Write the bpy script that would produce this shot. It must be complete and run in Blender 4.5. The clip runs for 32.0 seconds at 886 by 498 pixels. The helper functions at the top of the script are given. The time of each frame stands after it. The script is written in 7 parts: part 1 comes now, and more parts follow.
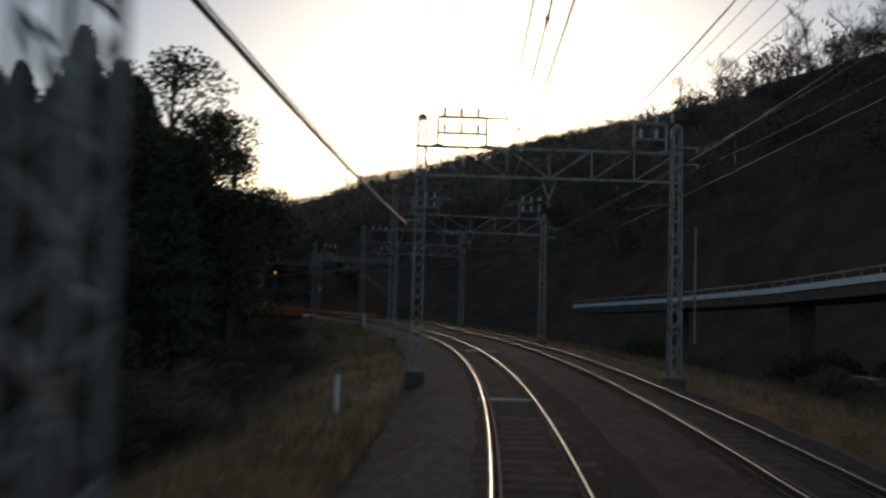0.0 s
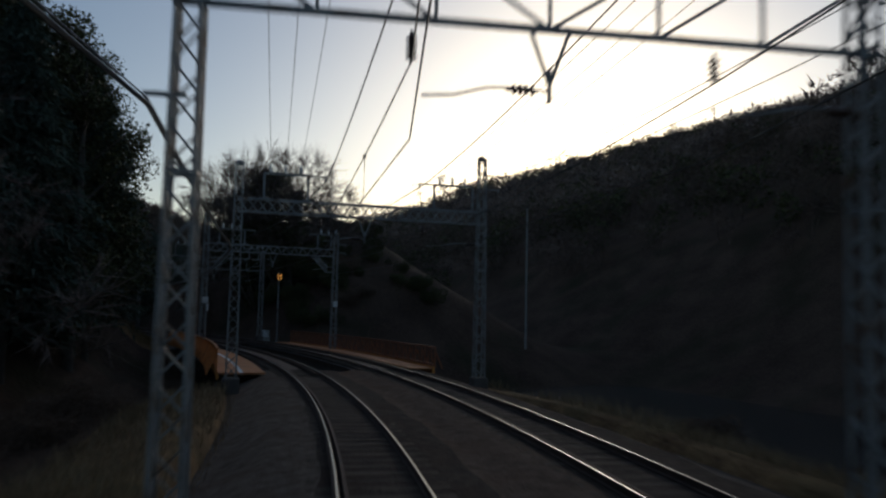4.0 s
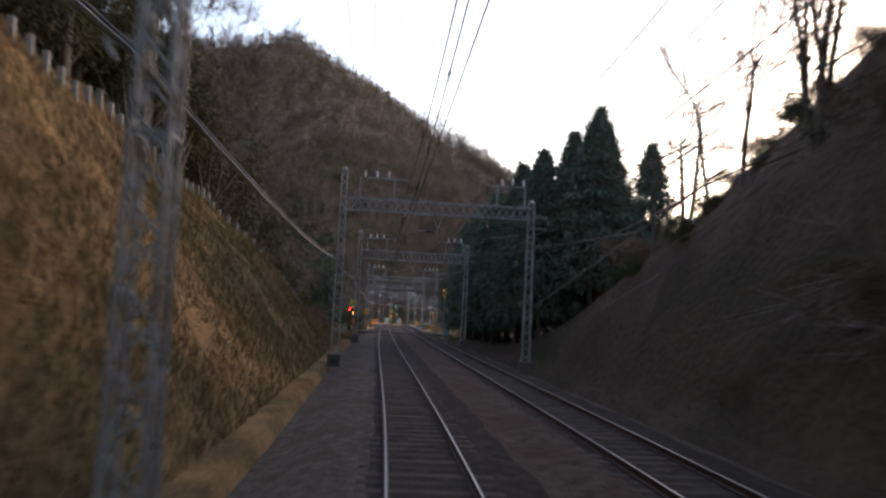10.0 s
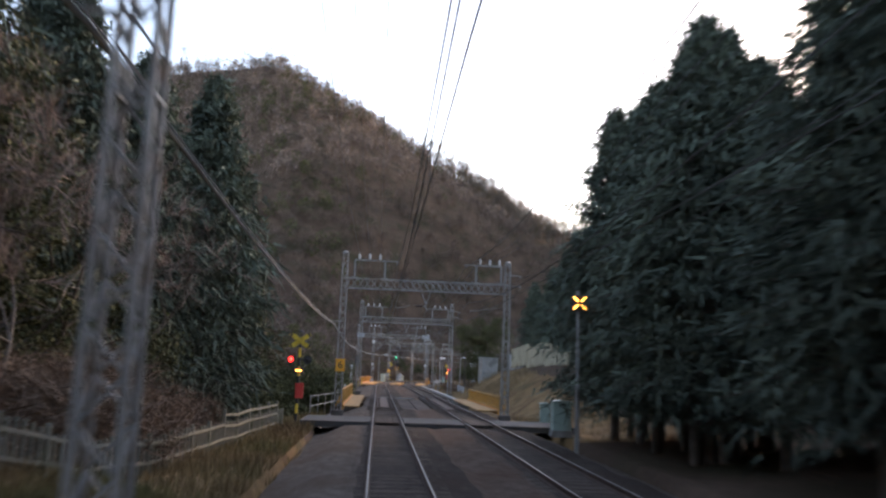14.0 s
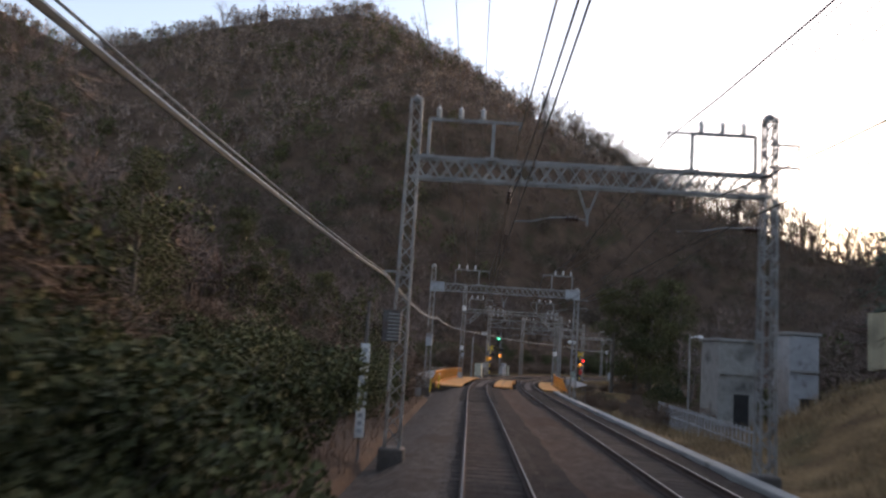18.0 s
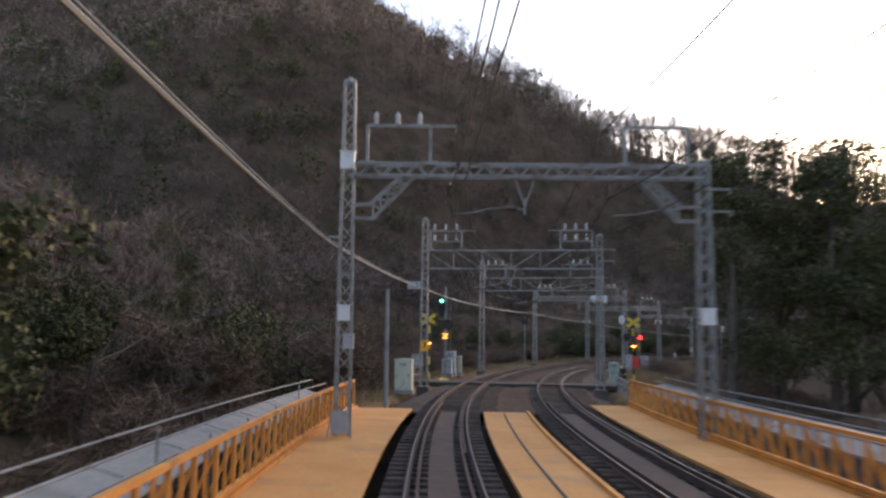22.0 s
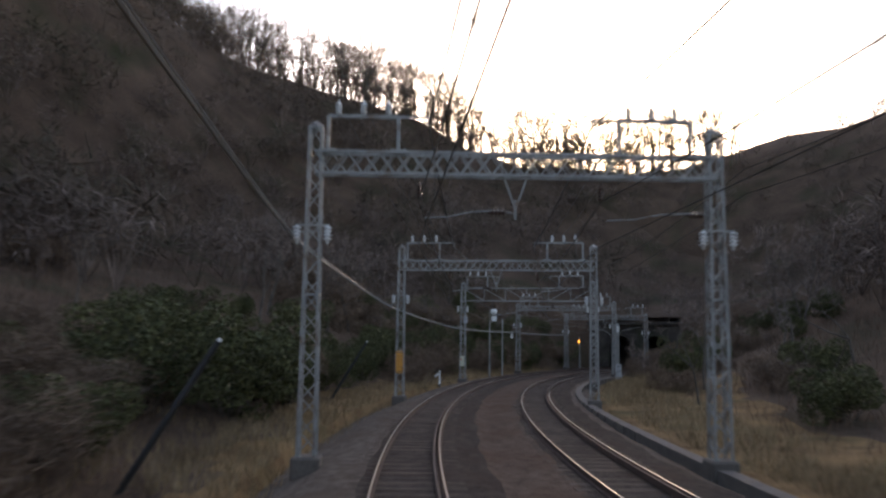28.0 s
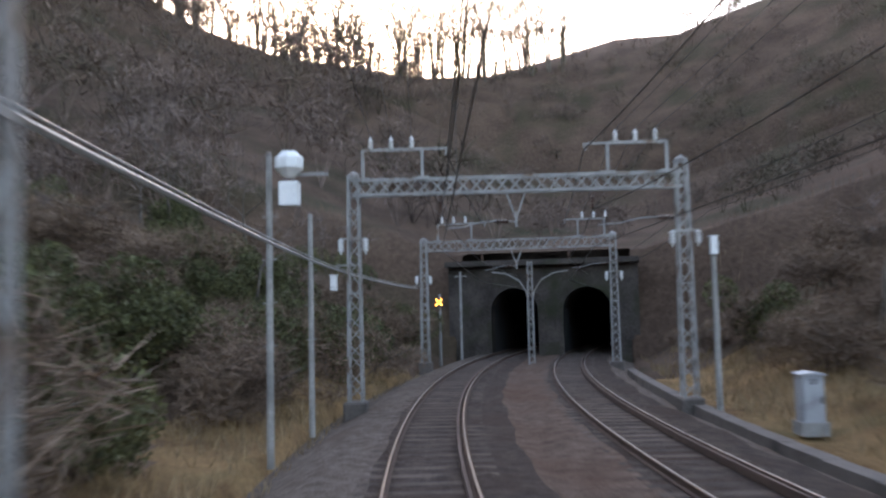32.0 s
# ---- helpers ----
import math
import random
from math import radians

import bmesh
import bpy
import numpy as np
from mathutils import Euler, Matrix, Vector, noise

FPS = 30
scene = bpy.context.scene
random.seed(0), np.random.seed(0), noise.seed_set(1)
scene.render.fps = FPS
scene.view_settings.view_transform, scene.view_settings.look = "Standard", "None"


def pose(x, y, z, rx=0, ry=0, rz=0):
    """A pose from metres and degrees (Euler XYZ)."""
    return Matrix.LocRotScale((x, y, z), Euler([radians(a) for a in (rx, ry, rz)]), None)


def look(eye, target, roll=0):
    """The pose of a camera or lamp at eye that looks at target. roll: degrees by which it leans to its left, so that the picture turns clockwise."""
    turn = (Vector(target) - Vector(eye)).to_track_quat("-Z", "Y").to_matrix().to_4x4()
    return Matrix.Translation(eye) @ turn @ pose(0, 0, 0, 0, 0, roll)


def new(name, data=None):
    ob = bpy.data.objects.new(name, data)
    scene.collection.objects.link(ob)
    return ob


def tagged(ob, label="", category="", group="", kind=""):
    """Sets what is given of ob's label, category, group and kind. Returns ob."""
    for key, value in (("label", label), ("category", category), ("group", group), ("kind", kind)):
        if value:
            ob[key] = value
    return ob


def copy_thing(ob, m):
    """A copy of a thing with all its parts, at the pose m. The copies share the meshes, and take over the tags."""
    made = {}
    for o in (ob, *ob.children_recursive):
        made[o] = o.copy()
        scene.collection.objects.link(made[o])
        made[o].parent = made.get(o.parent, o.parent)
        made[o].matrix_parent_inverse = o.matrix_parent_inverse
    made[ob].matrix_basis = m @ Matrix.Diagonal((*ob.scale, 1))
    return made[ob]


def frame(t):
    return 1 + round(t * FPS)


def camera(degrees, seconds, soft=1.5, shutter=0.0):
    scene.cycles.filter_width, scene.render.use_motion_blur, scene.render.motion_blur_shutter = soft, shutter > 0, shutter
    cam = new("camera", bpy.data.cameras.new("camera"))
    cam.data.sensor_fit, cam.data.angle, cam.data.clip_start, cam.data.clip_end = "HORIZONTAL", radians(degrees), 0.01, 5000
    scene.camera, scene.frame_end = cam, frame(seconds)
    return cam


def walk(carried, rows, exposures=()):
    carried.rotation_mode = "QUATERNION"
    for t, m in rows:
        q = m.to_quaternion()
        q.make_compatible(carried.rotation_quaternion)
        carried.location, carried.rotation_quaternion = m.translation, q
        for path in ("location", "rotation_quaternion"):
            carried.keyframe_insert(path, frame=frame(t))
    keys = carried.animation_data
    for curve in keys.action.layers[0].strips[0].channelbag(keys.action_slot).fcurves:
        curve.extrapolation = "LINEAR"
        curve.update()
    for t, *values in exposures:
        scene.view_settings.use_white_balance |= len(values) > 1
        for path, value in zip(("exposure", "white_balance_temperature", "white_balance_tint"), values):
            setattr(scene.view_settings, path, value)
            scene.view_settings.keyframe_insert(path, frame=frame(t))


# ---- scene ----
cam = camera(60.77, 32.0, soft=2.4, shutter=0.5)

PATH = [
    (0.0, -0.601, -0.000, 2.751, 3.12, -1.63, 5.56),
    (0.5, -0.714, 8.104, 2.635, 5.18, 0.41, 3.80),
    (1.0, -1.048, 16.201, 2.521, 5.04, 0.36, 4.24),
    (1.5, -1.626, 24.297, 2.433, 4.01, -0.86, 7.00),
    (2.0, -2.524, 32.348, 2.346, 3.48, -3.37, 8.66),
    (2.5, -3.781, 40.266, 2.267, 3.78, -4.17, 10.26),
    (3.0, -5.392, 48.035, 2.189, 4.08, -3.20, 11.37),
    (3.5, -7.369, 55.686, 2.113, 4.38, -2.23, 12.50),
    (4.0, -9.720, 63.244, 2.038, 4.68, -1.26, 13.66),
    (4.5, -12.460, 70.737, 1.963, 4.99, -0.28, 14.82),
    (5.0, -15.607, 78.188, 1.888, 5.29, 0.69, 15.98),
    (5.5, -19.164, 85.570, 1.852, 5.58, -0.34, 16.83),
    (6.0, -23.098, 92.817, 1.816, 7.05, -0.40, 15.86),
    (6.5, -27.401, 99.889, 1.742, 8.22, -2.36, 19.25),
    (7.0, -32.047, 106.790, 1.669, 6.69, -5.25, 26.29),
    (7.5, -37.035, 113.538, 1.591, 7.05, -5.85, 29.25),
    (8.0, -42.297, 120.055, 1.512, 6.70, -5.20, 33.38),
    (8.5, -47.751, 126.264, 1.427, 6.60, -2.60, 37.55),
    (9.0, -53.394, 132.239, 1.341, 4.97, -1.92, 41.22),
    (9.5, -59.195, 138.063, 1.259, 4.86, -2.97, 44.14),
    (10.0, -65.132, 143.715, 1.176, 4.35, -2.83, 44.26),
    (10.5, -71.167, 149.218, 1.071, 3.29, -2.06, 44.29),
    (11.0, -77.276, 154.622, 0.998, 3.46, -1.90, 44.90),
    (11.5, -83.447, 159.967, 0.924, 4.67, -1.78, 46.44),
    (12.0, -89.645, 165.292, 0.849, 6.27, -1.46, 50.09),
    (12.5, -95.826, 170.634, 0.774, 6.03, -1.89, 51.84),
    (13.0, -102.019, 175.995, 0.697, 4.80, -2.93, 49.00),
    (13.5, -108.276, 181.388, 0.614, 5.89, -0.68, 43.70),
    (14.0, -114.511, 186.783, 0.529, 8.27, -2.13, 43.89),
    (14.5, -120.648, 192.113, 0.442, 6.87, -3.23, 48.39),
    (15.0, -126.706, 197.392, 0.352, 6.94, -3.54, 48.61),
    (15.5, -132.715, 202.643, 0.258, 7.00, -3.84, 48.83),
    (16.0, -138.701, 207.887, 0.161, 7.06, -4.15, 49.07),
    (16.5, -144.694, 213.146, 0.060, 7.13, -4.45, 49.33),
    (17.0, -150.708, 218.404, -0.034, 5.79, -2.74, 49.86),
    (17.5, -156.708, 223.678, -0.149, 5.96, -4.16, 51.94),
    (18.0, -162.708, 228.950, -0.268, 6.83, -3.88, 50.83),
    (18.5, -168.711, 234.238, -0.370, 9.19, -5.00, 50.67),
    (19.0, -174.689, 239.504, -0.476, 9.36, -5.01, 50.91),
    (19.5, -180.600, 244.702, -0.590, 9.36, -4.70, 50.73),
    (20.0, -186.493, 249.877, -0.708, 8.26, -5.68, 51.54),
    (20.5, -192.390, 255.070, -0.852, 6.60, -4.22, 48.76),
    (21.0, -198.302, 260.284, -1.001, 6.74, -1.36, 43.98),
    (21.5, -204.249, 265.538, -1.159, 5.23, -0.85, 42.67),
    (22.0, -210.179, 270.868, -1.321, 5.72, -0.65, 44.37),
    (22.5, -216.067, 276.333, -1.458, 5.51, -0.93, 45.94),
    (23.0, -221.814, 281.914, -1.594, 4.41, -0.81, 45.51),
    (23.5, -227.317, 287.576, -1.744, 6.15, -0.50, 43.85),
    (24.0, -232.564, 293.384, -1.892, 7.09, 0.32, 41.09),
    (24.5, -237.538, 299.353, -2.036, 7.89, 0.59, 37.19),
    (25.0, -242.226, 305.503, -2.178, 7.40, -0.04, 32.98),
    (25.5, -246.628, 311.866, -2.278, 5.48, -0.05, 27.96),
    (26.0, -250.728, 318.379, -2.377, 5.76, -0.86, 27.03),
    (26.5, -254.518, 325.009, -2.523, 4.76, 0.44, 21.83),
    (27.0, -257.995, 331.756, -2.669, 5.19, 0.05, 19.01),
    (27.5, -261.137, 338.588, -2.813, 5.62, -0.34, 16.14),
    (28.0, -263.935, 345.467, -2.955, 6.05, -0.74, 13.29),
    (28.5, -266.383, 352.354, -3.095, 6.47, -1.13, 10.47),
    (29.0, -268.494, 359.231, -3.241, 6.13, -1.00, 8.83),
    (29.5, -270.288, 366.188, -3.364, 6.54, -0.60, 6.98),
    (30.0, -271.780, 373.210, -3.487, 7.15, 0.51, 4.73),
    (30.5, -272.973, 380.304, -3.655, 8.31, 1.42, 1.94),
    (31.0, -273.838, 387.406, -3.822, 6.67, 1.14, -1.26),
    (31.5, -274.363, 394.422, -3.986, 4.84, 2.17, -4.64),
    (32.0, -274.546, 401.418, -4.151, 3.81, 1.21, -6.52),
]
EXPOSURES = [(0.0, 0.1, 6800, 12), (0.5, -0.1, 6600, 12), (1.0, -0.55, 6300, 10), (2.0, -0.55, 6200, 10), (4.5, -0.2, 6100, 10), (6.5, 0.0, 6300, 12), (7.0, 0.45, 6600, 14), (7.5, 1.2, 7100, 18),
             (8.0, 2.2, 7700, 25), (8.7, 2.95, 8000, 26), (9.0, 3.4, 7750, 26), (9.5, 2.75, 7900, 25), (10.0, 2.45, 7900, 25), (11.0, 3.2, 7650, 24), (13.0, 3.5, 7550, 24), (14.0, 2.95, 7700, 24), (16.5, 2.62, 7900, 25), (18.0, 2.25, 8000, 25),
             (19.0, 1.75, 7900, 25), (20.5, 1.95, 7900, 25), (21.5, 2.35, 7600, 24), (22.5, 2.72, 7600, 24), (23.0, 3.02, 7700, 24), (24.0, 3.18, 7800, 24), (25.0, 2.15, 7800, 24), (26.0, 2.2, 7800, 24),
             (28.5, 2.35, 7900, 24), (29.5, 2.4, 7900, 24), (31.0, 2.7, 7900, 24), (32.0, 3.65, 8000, 24)]
walk(cam, [(r[0], pose(r[1], r[2], r[3], 90 + r[4], r[5], r[6])) for r in PATH], EXPOSURES)

# ---- sky and sun: dusk, the sun just behind the ridges ahead ----
SUN_AZ, SUN_EL = 2.0, 12.0            # degrees left of north (+y), degrees up
world = bpy.data.worlds.new("dusk_sky")
scene.world = world
world.use_nodes = True
wn, wl = world.node_tree.nodes, world.node_tree.links
sky = wn.new("ShaderNodeTexSky")
sky.sky_type, sky.sun_disc = "NISHITA", False
sky.sun_elevation, sky.sun_rotation = radians(SUN_EL), radians(-SUN_AZ)
sky.air_density, sky.dust_density, sky.ozone_density = 1.0, 1.2, 1.6
wl.new(sky.outputs[0], wn["Background"].inputs[0])
wn["Background"].inputs[1].default_value = 0.1

sun_data = bpy.data.lights.new("sun", "SUN")
sun_data.energy, sun_data.angle, sun_data.color = 0.5, radians(10), (1.0, 0.86, 0.7)
sun = new("sun", sun_data)
sun.matrix_world = look((0, 0, 60), (0 + 100 * math.sin(radians(SUN_AZ)) * math.cos(radians(SUN_EL)),
                                     -100 * math.cos(radians(SUN_AZ)) * math.cos(radians(SUN_EL)),
                                     60 - 100 * math.sin(radians(SUN_EL))))

# ---- tools ----
rng = np.random.default_rng(7)


class Shell:
    """Gathers vertices and faces of one mesh."""

    def __init__(self):
        self.v, self.f = [], []

    def add(self, verts, faces):
        n = len(self.v)
        self.v.extend(tuple(p) for p in verts)
        self.f.extend(tuple(i + n for i in q) for q in faces)
        return self

    def box(self, cx, cy, cz, sx, sy, sz, m=None, chamfer=0.0):
        x, y, z, c = sx / 2, sy / 2, sz / 2, chamfer
        if c <= 0:
            p = [(a * x, b * y, d * z) for d in (-1, 1) for a, b in ((-1, -1), (1, -1), (1, 1), (-1, 1))]
            q = [(3, 2, 1, 0), (4, 5, 6, 7), (0, 1, 5, 4), (1, 2, 6, 5), (2, 3, 7, 6), (3, 0, 4, 7)]
        else:
            ring = [(-x + c, -y), (x - c, -y), (x, -y + c), (x, y - c), (x - c, y), (-x + c, y), (-x, y - c), (-x, -y + c)]
            k = 1 - c / max(x, y)
            p = [(a, b, -z) for a, b in ring] + [(a, b, z - c) for a, b in ring] + [(a * k, b * k, z) for a, b in ring]
            q = [tuple(range(7, -1, -1)), tuple(range(16, 24))]
            q += [(r * 8 + i, r * 8 + (i + 1) % 8, (r + 1) * 8 + (i + 1) % 8, (r + 1) * 8 + i) for r in (0, 1) for i in range(8)]
        p = [Vector(a) for a in p]
        if m is not None:
            p = [m @ a for a in p]
        return self.add([(a.x + cx, a.y + cy, a.z + cz) for a in p], q)

    def tube(self, a, b, r, n=6, r2=None, cap=True):
        a, b = Vector(a), Vector(b)
        d = b - a
        if d.length < 1e-6:
            return self
        d.normalize()
        u = d.cross(Vector((0, 0, 1)) if abs(d.z) < 0.95 else Vector((1, 0, 0))).normalized()
        w = d.cross(u)
        r2 = r if r2 is None else r2
        p = [c + (u * math.cos(t) + w * math.sin(t)) * k for c, k in ((a, r), (b, r2)) for t in [2 * math.pi * (i + 0.5) / n for i in range(n)]]
        q = [(i, (i + 1) % n, n + (i + 1) % n, n + i) for i in range(n)]
        if cap:
            q += [tuple(range(n - 1, -1, -1)), tuple(range(n, 2 * n))]
        return self.add(p, q)

    def bar(self, a, b, w, t=None):
        """A flat or square bar from a to b."""
        return self.tube(a, b, w * 0.7071, 4)

    def lathe(self, profile, n=12, at=(0, 0, 0), m=None):
        """profile: (radius, height) from bottom to top."""
        p = [Vector((r * math.cos(2 * math.pi * i / n), r * math.sin(2 * math.pi * i / n), z)) for r, z in profile for i in range(n)]
        if m is not None:
            p = [m @ a for a in p]
        q = [(k * n + i, k * n + (i + 1) % n, (k + 1) * n + (i + 1) % n, (k + 1) * n + i) for k in range(len(profile) - 1) for i in range(n)]
        q += [tuple(range(n - 1, -1, -1)), tuple(range((len(profile) - 1) * n, len(profile) * n))]
        return self.add([(a.x + at[0], a.y + at[1], a.z + at[2]) for a in p], q)

    def strip(self, rows):
        """A sheet through rows of points."""
        n, m = len(rows), len(rows[0])
        return self.add([p for r in rows for p in r],
                        [(i * m + j, i * m + j + 1, (i + 1) * m + j + 1, (i + 1) * m + j) for i in range(n - 1) for j in range(m - 1)])

    def loft(self, rings):
        """A closed body through rings of equally many points."""
        m = len(rings[0])
        q = [(i * m + j, i * m + (j + 1) % m, (i + 1) * m + (j + 1) % m, (i + 1) * m + j) for i in range(len(rings) - 1) for j in range(m)]
        q += [tuple(range(m - 1, -1, -1)), tuple(range((len(rings) - 1) * m, len(rings) * m))]
        return self.add([p for r in rings for p in r], q)

    def mesh(self, name, material=None, smooth=False):
        me = bpy.data.meshes.new(name)
        me.from_pydata(self.v, [], self.f)
        if material:
            me.materials.append(material)
        if smooth:
            me.shade_smooth()
        return me


def cloud(name, verts, tris, material, smooth=False):
    """A mesh of triangles out of arrays."""
    me = bpy.data.meshes.new(name)
    me.vertices.add(len(verts)), me.loops.add(tris.size), me.polygons.add(len(tris))
    me.vertices.foreach_set("co", np.ascontiguousarray(verts, np.float32).ravel())
    me.loops.foreach_set("vertex_index", np.ascontiguousarray(tris, np.int32).ravel())
    me.polygons.foreach_set("loop_start", np.arange(0, tris.size, tris.shape[1], dtype=np.int32))
    me.materials.append(material)
    me.update(calc_edges=True)
    if smooth:
        me.shade_smooth()
    return me


def bent_tube(pts, r, n=7):
    """One tube through points."""
    pts = [Vector(p) for p in pts]
    rings = []
    for i, p in enumerate(pts):
        d = (pts[min(i + 1, len(pts) - 1)] - pts[max(i - 1, 0)]).normalized()
        u = d.cross(Vector((0, 0, 1))).normalized()
        w = u.cross(d)
        rings.append([tuple(p + (u * math.cos(2 * math.pi * k / n) + w * math.sin(2 * math.pi * k / n)) * r) for k in range(n)])
    return Shell().loft(rings)


def thing(name, m, label, category, group="", kind=""):
    ob = new(name)
    ob.matrix_world = m
    ob.empty_display_size = 0.2
    return tagged(ob, label, category, group, kind)


def part(name, shell, material, parent, label="", smooth=False, at=None):
    me = shell if isinstance(shell, bpy.types.Mesh) else shell.mesh(name, material, smooth)
    ob = new(name, me)
    ob.parent = parent
    if at is not None:
        ob.matrix_basis = at
    if label:
        ob["label"] = label
    return ob


def solo(name, shell, material, label, category, m=None, group="", kind="", smooth=False):
    ob = new(name, shell if isinstance(shell, bpy.types.Mesh) else shell.mesh(name, material, smooth))
    if m is not None:
        ob.matrix_world = m
    return tagged(ob, label, category, group, kind)


# ---- the line of the railway: curvature every 15 m, fall of the grade ----
BEND = [-0.58, 0.39, 1.42, 2.60, 4.01, 5.45, 6.07, 6.16, 6.07, 5.86, 5.55, 5.17, 4.60, 3.66, 2.47, 1.03, 0.06, -0.19, -0.25, -0.20, -0.15, -0.04, 0.03, -0.02, 0.09, 0.09, -0.69, -2.26, -4.17, -5.54, -5.73, -5.57, -5.98, -6.09, -5.97, -6.13, -6.80, -7.41, -7.51, -7.41, -7.32, -7.24, -7.18, -7.11]
FALL = [0.0103, 0.0083, 0.0109, 0.0183, 0.0182, 0.0195]
S_LO = -45.0
LINE_S = np.arange(S_LO, 660.0, 1.0)
_bend = np.interp(LINE_S, S_LO + 15.0 * np.arange(len(BEND)), np.array(BEND) / 1000)
_fall = np.interp(LINE_S, [-10, 120, 230, 350, 480, 600], FALL)


def _run(rate):
    out = np.concatenate([[0], np.cumsum((rate[1:] + rate[:-1]) / 2)])
    return out - np.interp(0, LINE_S, out)


LINE_A = _run(_bend)
LINE_X, LINE_Y, LINE_Z = _run(-np.sin(LINE_A)), _run(np.cos(LINE_A)), -_run(_fall)
SPACING, GAUGE = 4.625, 1.435


def spot(s, lat=0.0, z=0.0):
    """The place at s along the line, lat to its right, z over the rail heads."""
    a = np.interp(s, LINE_S, LINE_A)
    return (float(np.interp(s, LINE_S, LINE_X) + lat * np.cos(a)), float(np.interp(s, LINE_S, LINE_Y) + lat * np.sin(a)),
            float(np.interp(s, LINE_S, LINE_Z) + z))


def spots(s, lat, z):
    a = np.interp(s, LINE_S, LINE_A)
    return np.stack([np.interp(s, LINE_S, LINE_X) + lat * np.cos(a), np.interp(s, LINE_S, LINE_Y) + lat * np.sin(a),
                     np.interp(s, LINE_S, LINE_Z) + z], -1)


def stand(s, lat=0.0, z=0.0, turn=0.0):
    """A pose there: x to the right, y ahead along the line."""
    x, y, zz = spot(s, lat, z)
    return pose(x, y, zz, 0, 0, math.degrees(float(np.interp(s, LINE_S, LINE_A))) + turn)


def along(x, y):
    """s and lat of points in the plan."""
    x, y = np.atleast_1d(x), np.atleast_1d(y)
    s, lat = np.empty(len(x)), np.empty(len(x))
    for k in range(0, len(x), 20000):
        dx, dy = x[k:k + 20000, None] - LINE_X[::3], y[k:k + 20000, None] - LINE_Y[::3]
        i = np.argmin(dx * dx + dy * dy, 1)
        j = np.arange(len(i))
        a = LINE_A[::3][i]
        lat[k:k + 20000] = dx[j, i] * np.cos(a) + dy[j, i] * np.sin(a)
        s[k:k + 20000] = LINE_S[::3][i] - dx[j, i] * np.sin(a) + dy[j, i] * np.cos(a)
    return s, lat


def _hash(i, j, seed):
    h = np.sin(i * 127.1 + j * 311.7 + seed * 74.7) * 43758.5453
    return h - np.floor(h)


def bumps(x, y, size, seed=0, octaves=3):
    """Soft random heights between -1 and 1 at that size in metres."""
    out, amp, tot = 0.0, 1.0, 0.0
    for o in range(octaves):
        u, v = np.asarray(x) / size, np.asarray(y) / size
        i, j = np.floor(u), np.floor(v)
        a, b = u - i, v - j
        a, b = a * a * (3 - 2 * a), b * b * (3 - 2 * b)
        k = seed + o * 13
        n = (_hash(i, j, k) * (1 - a) + _hash(i + 1, j, k) * a) * (1 - b) + (_hash(i, j + 1, k) * (1 - a) + _hash(i + 1, j + 1, k) * a) * b
        out, tot, amp, size = out + (2 * n - 1) * amp, tot + amp, amp / 2, size / 2
    return out / tot


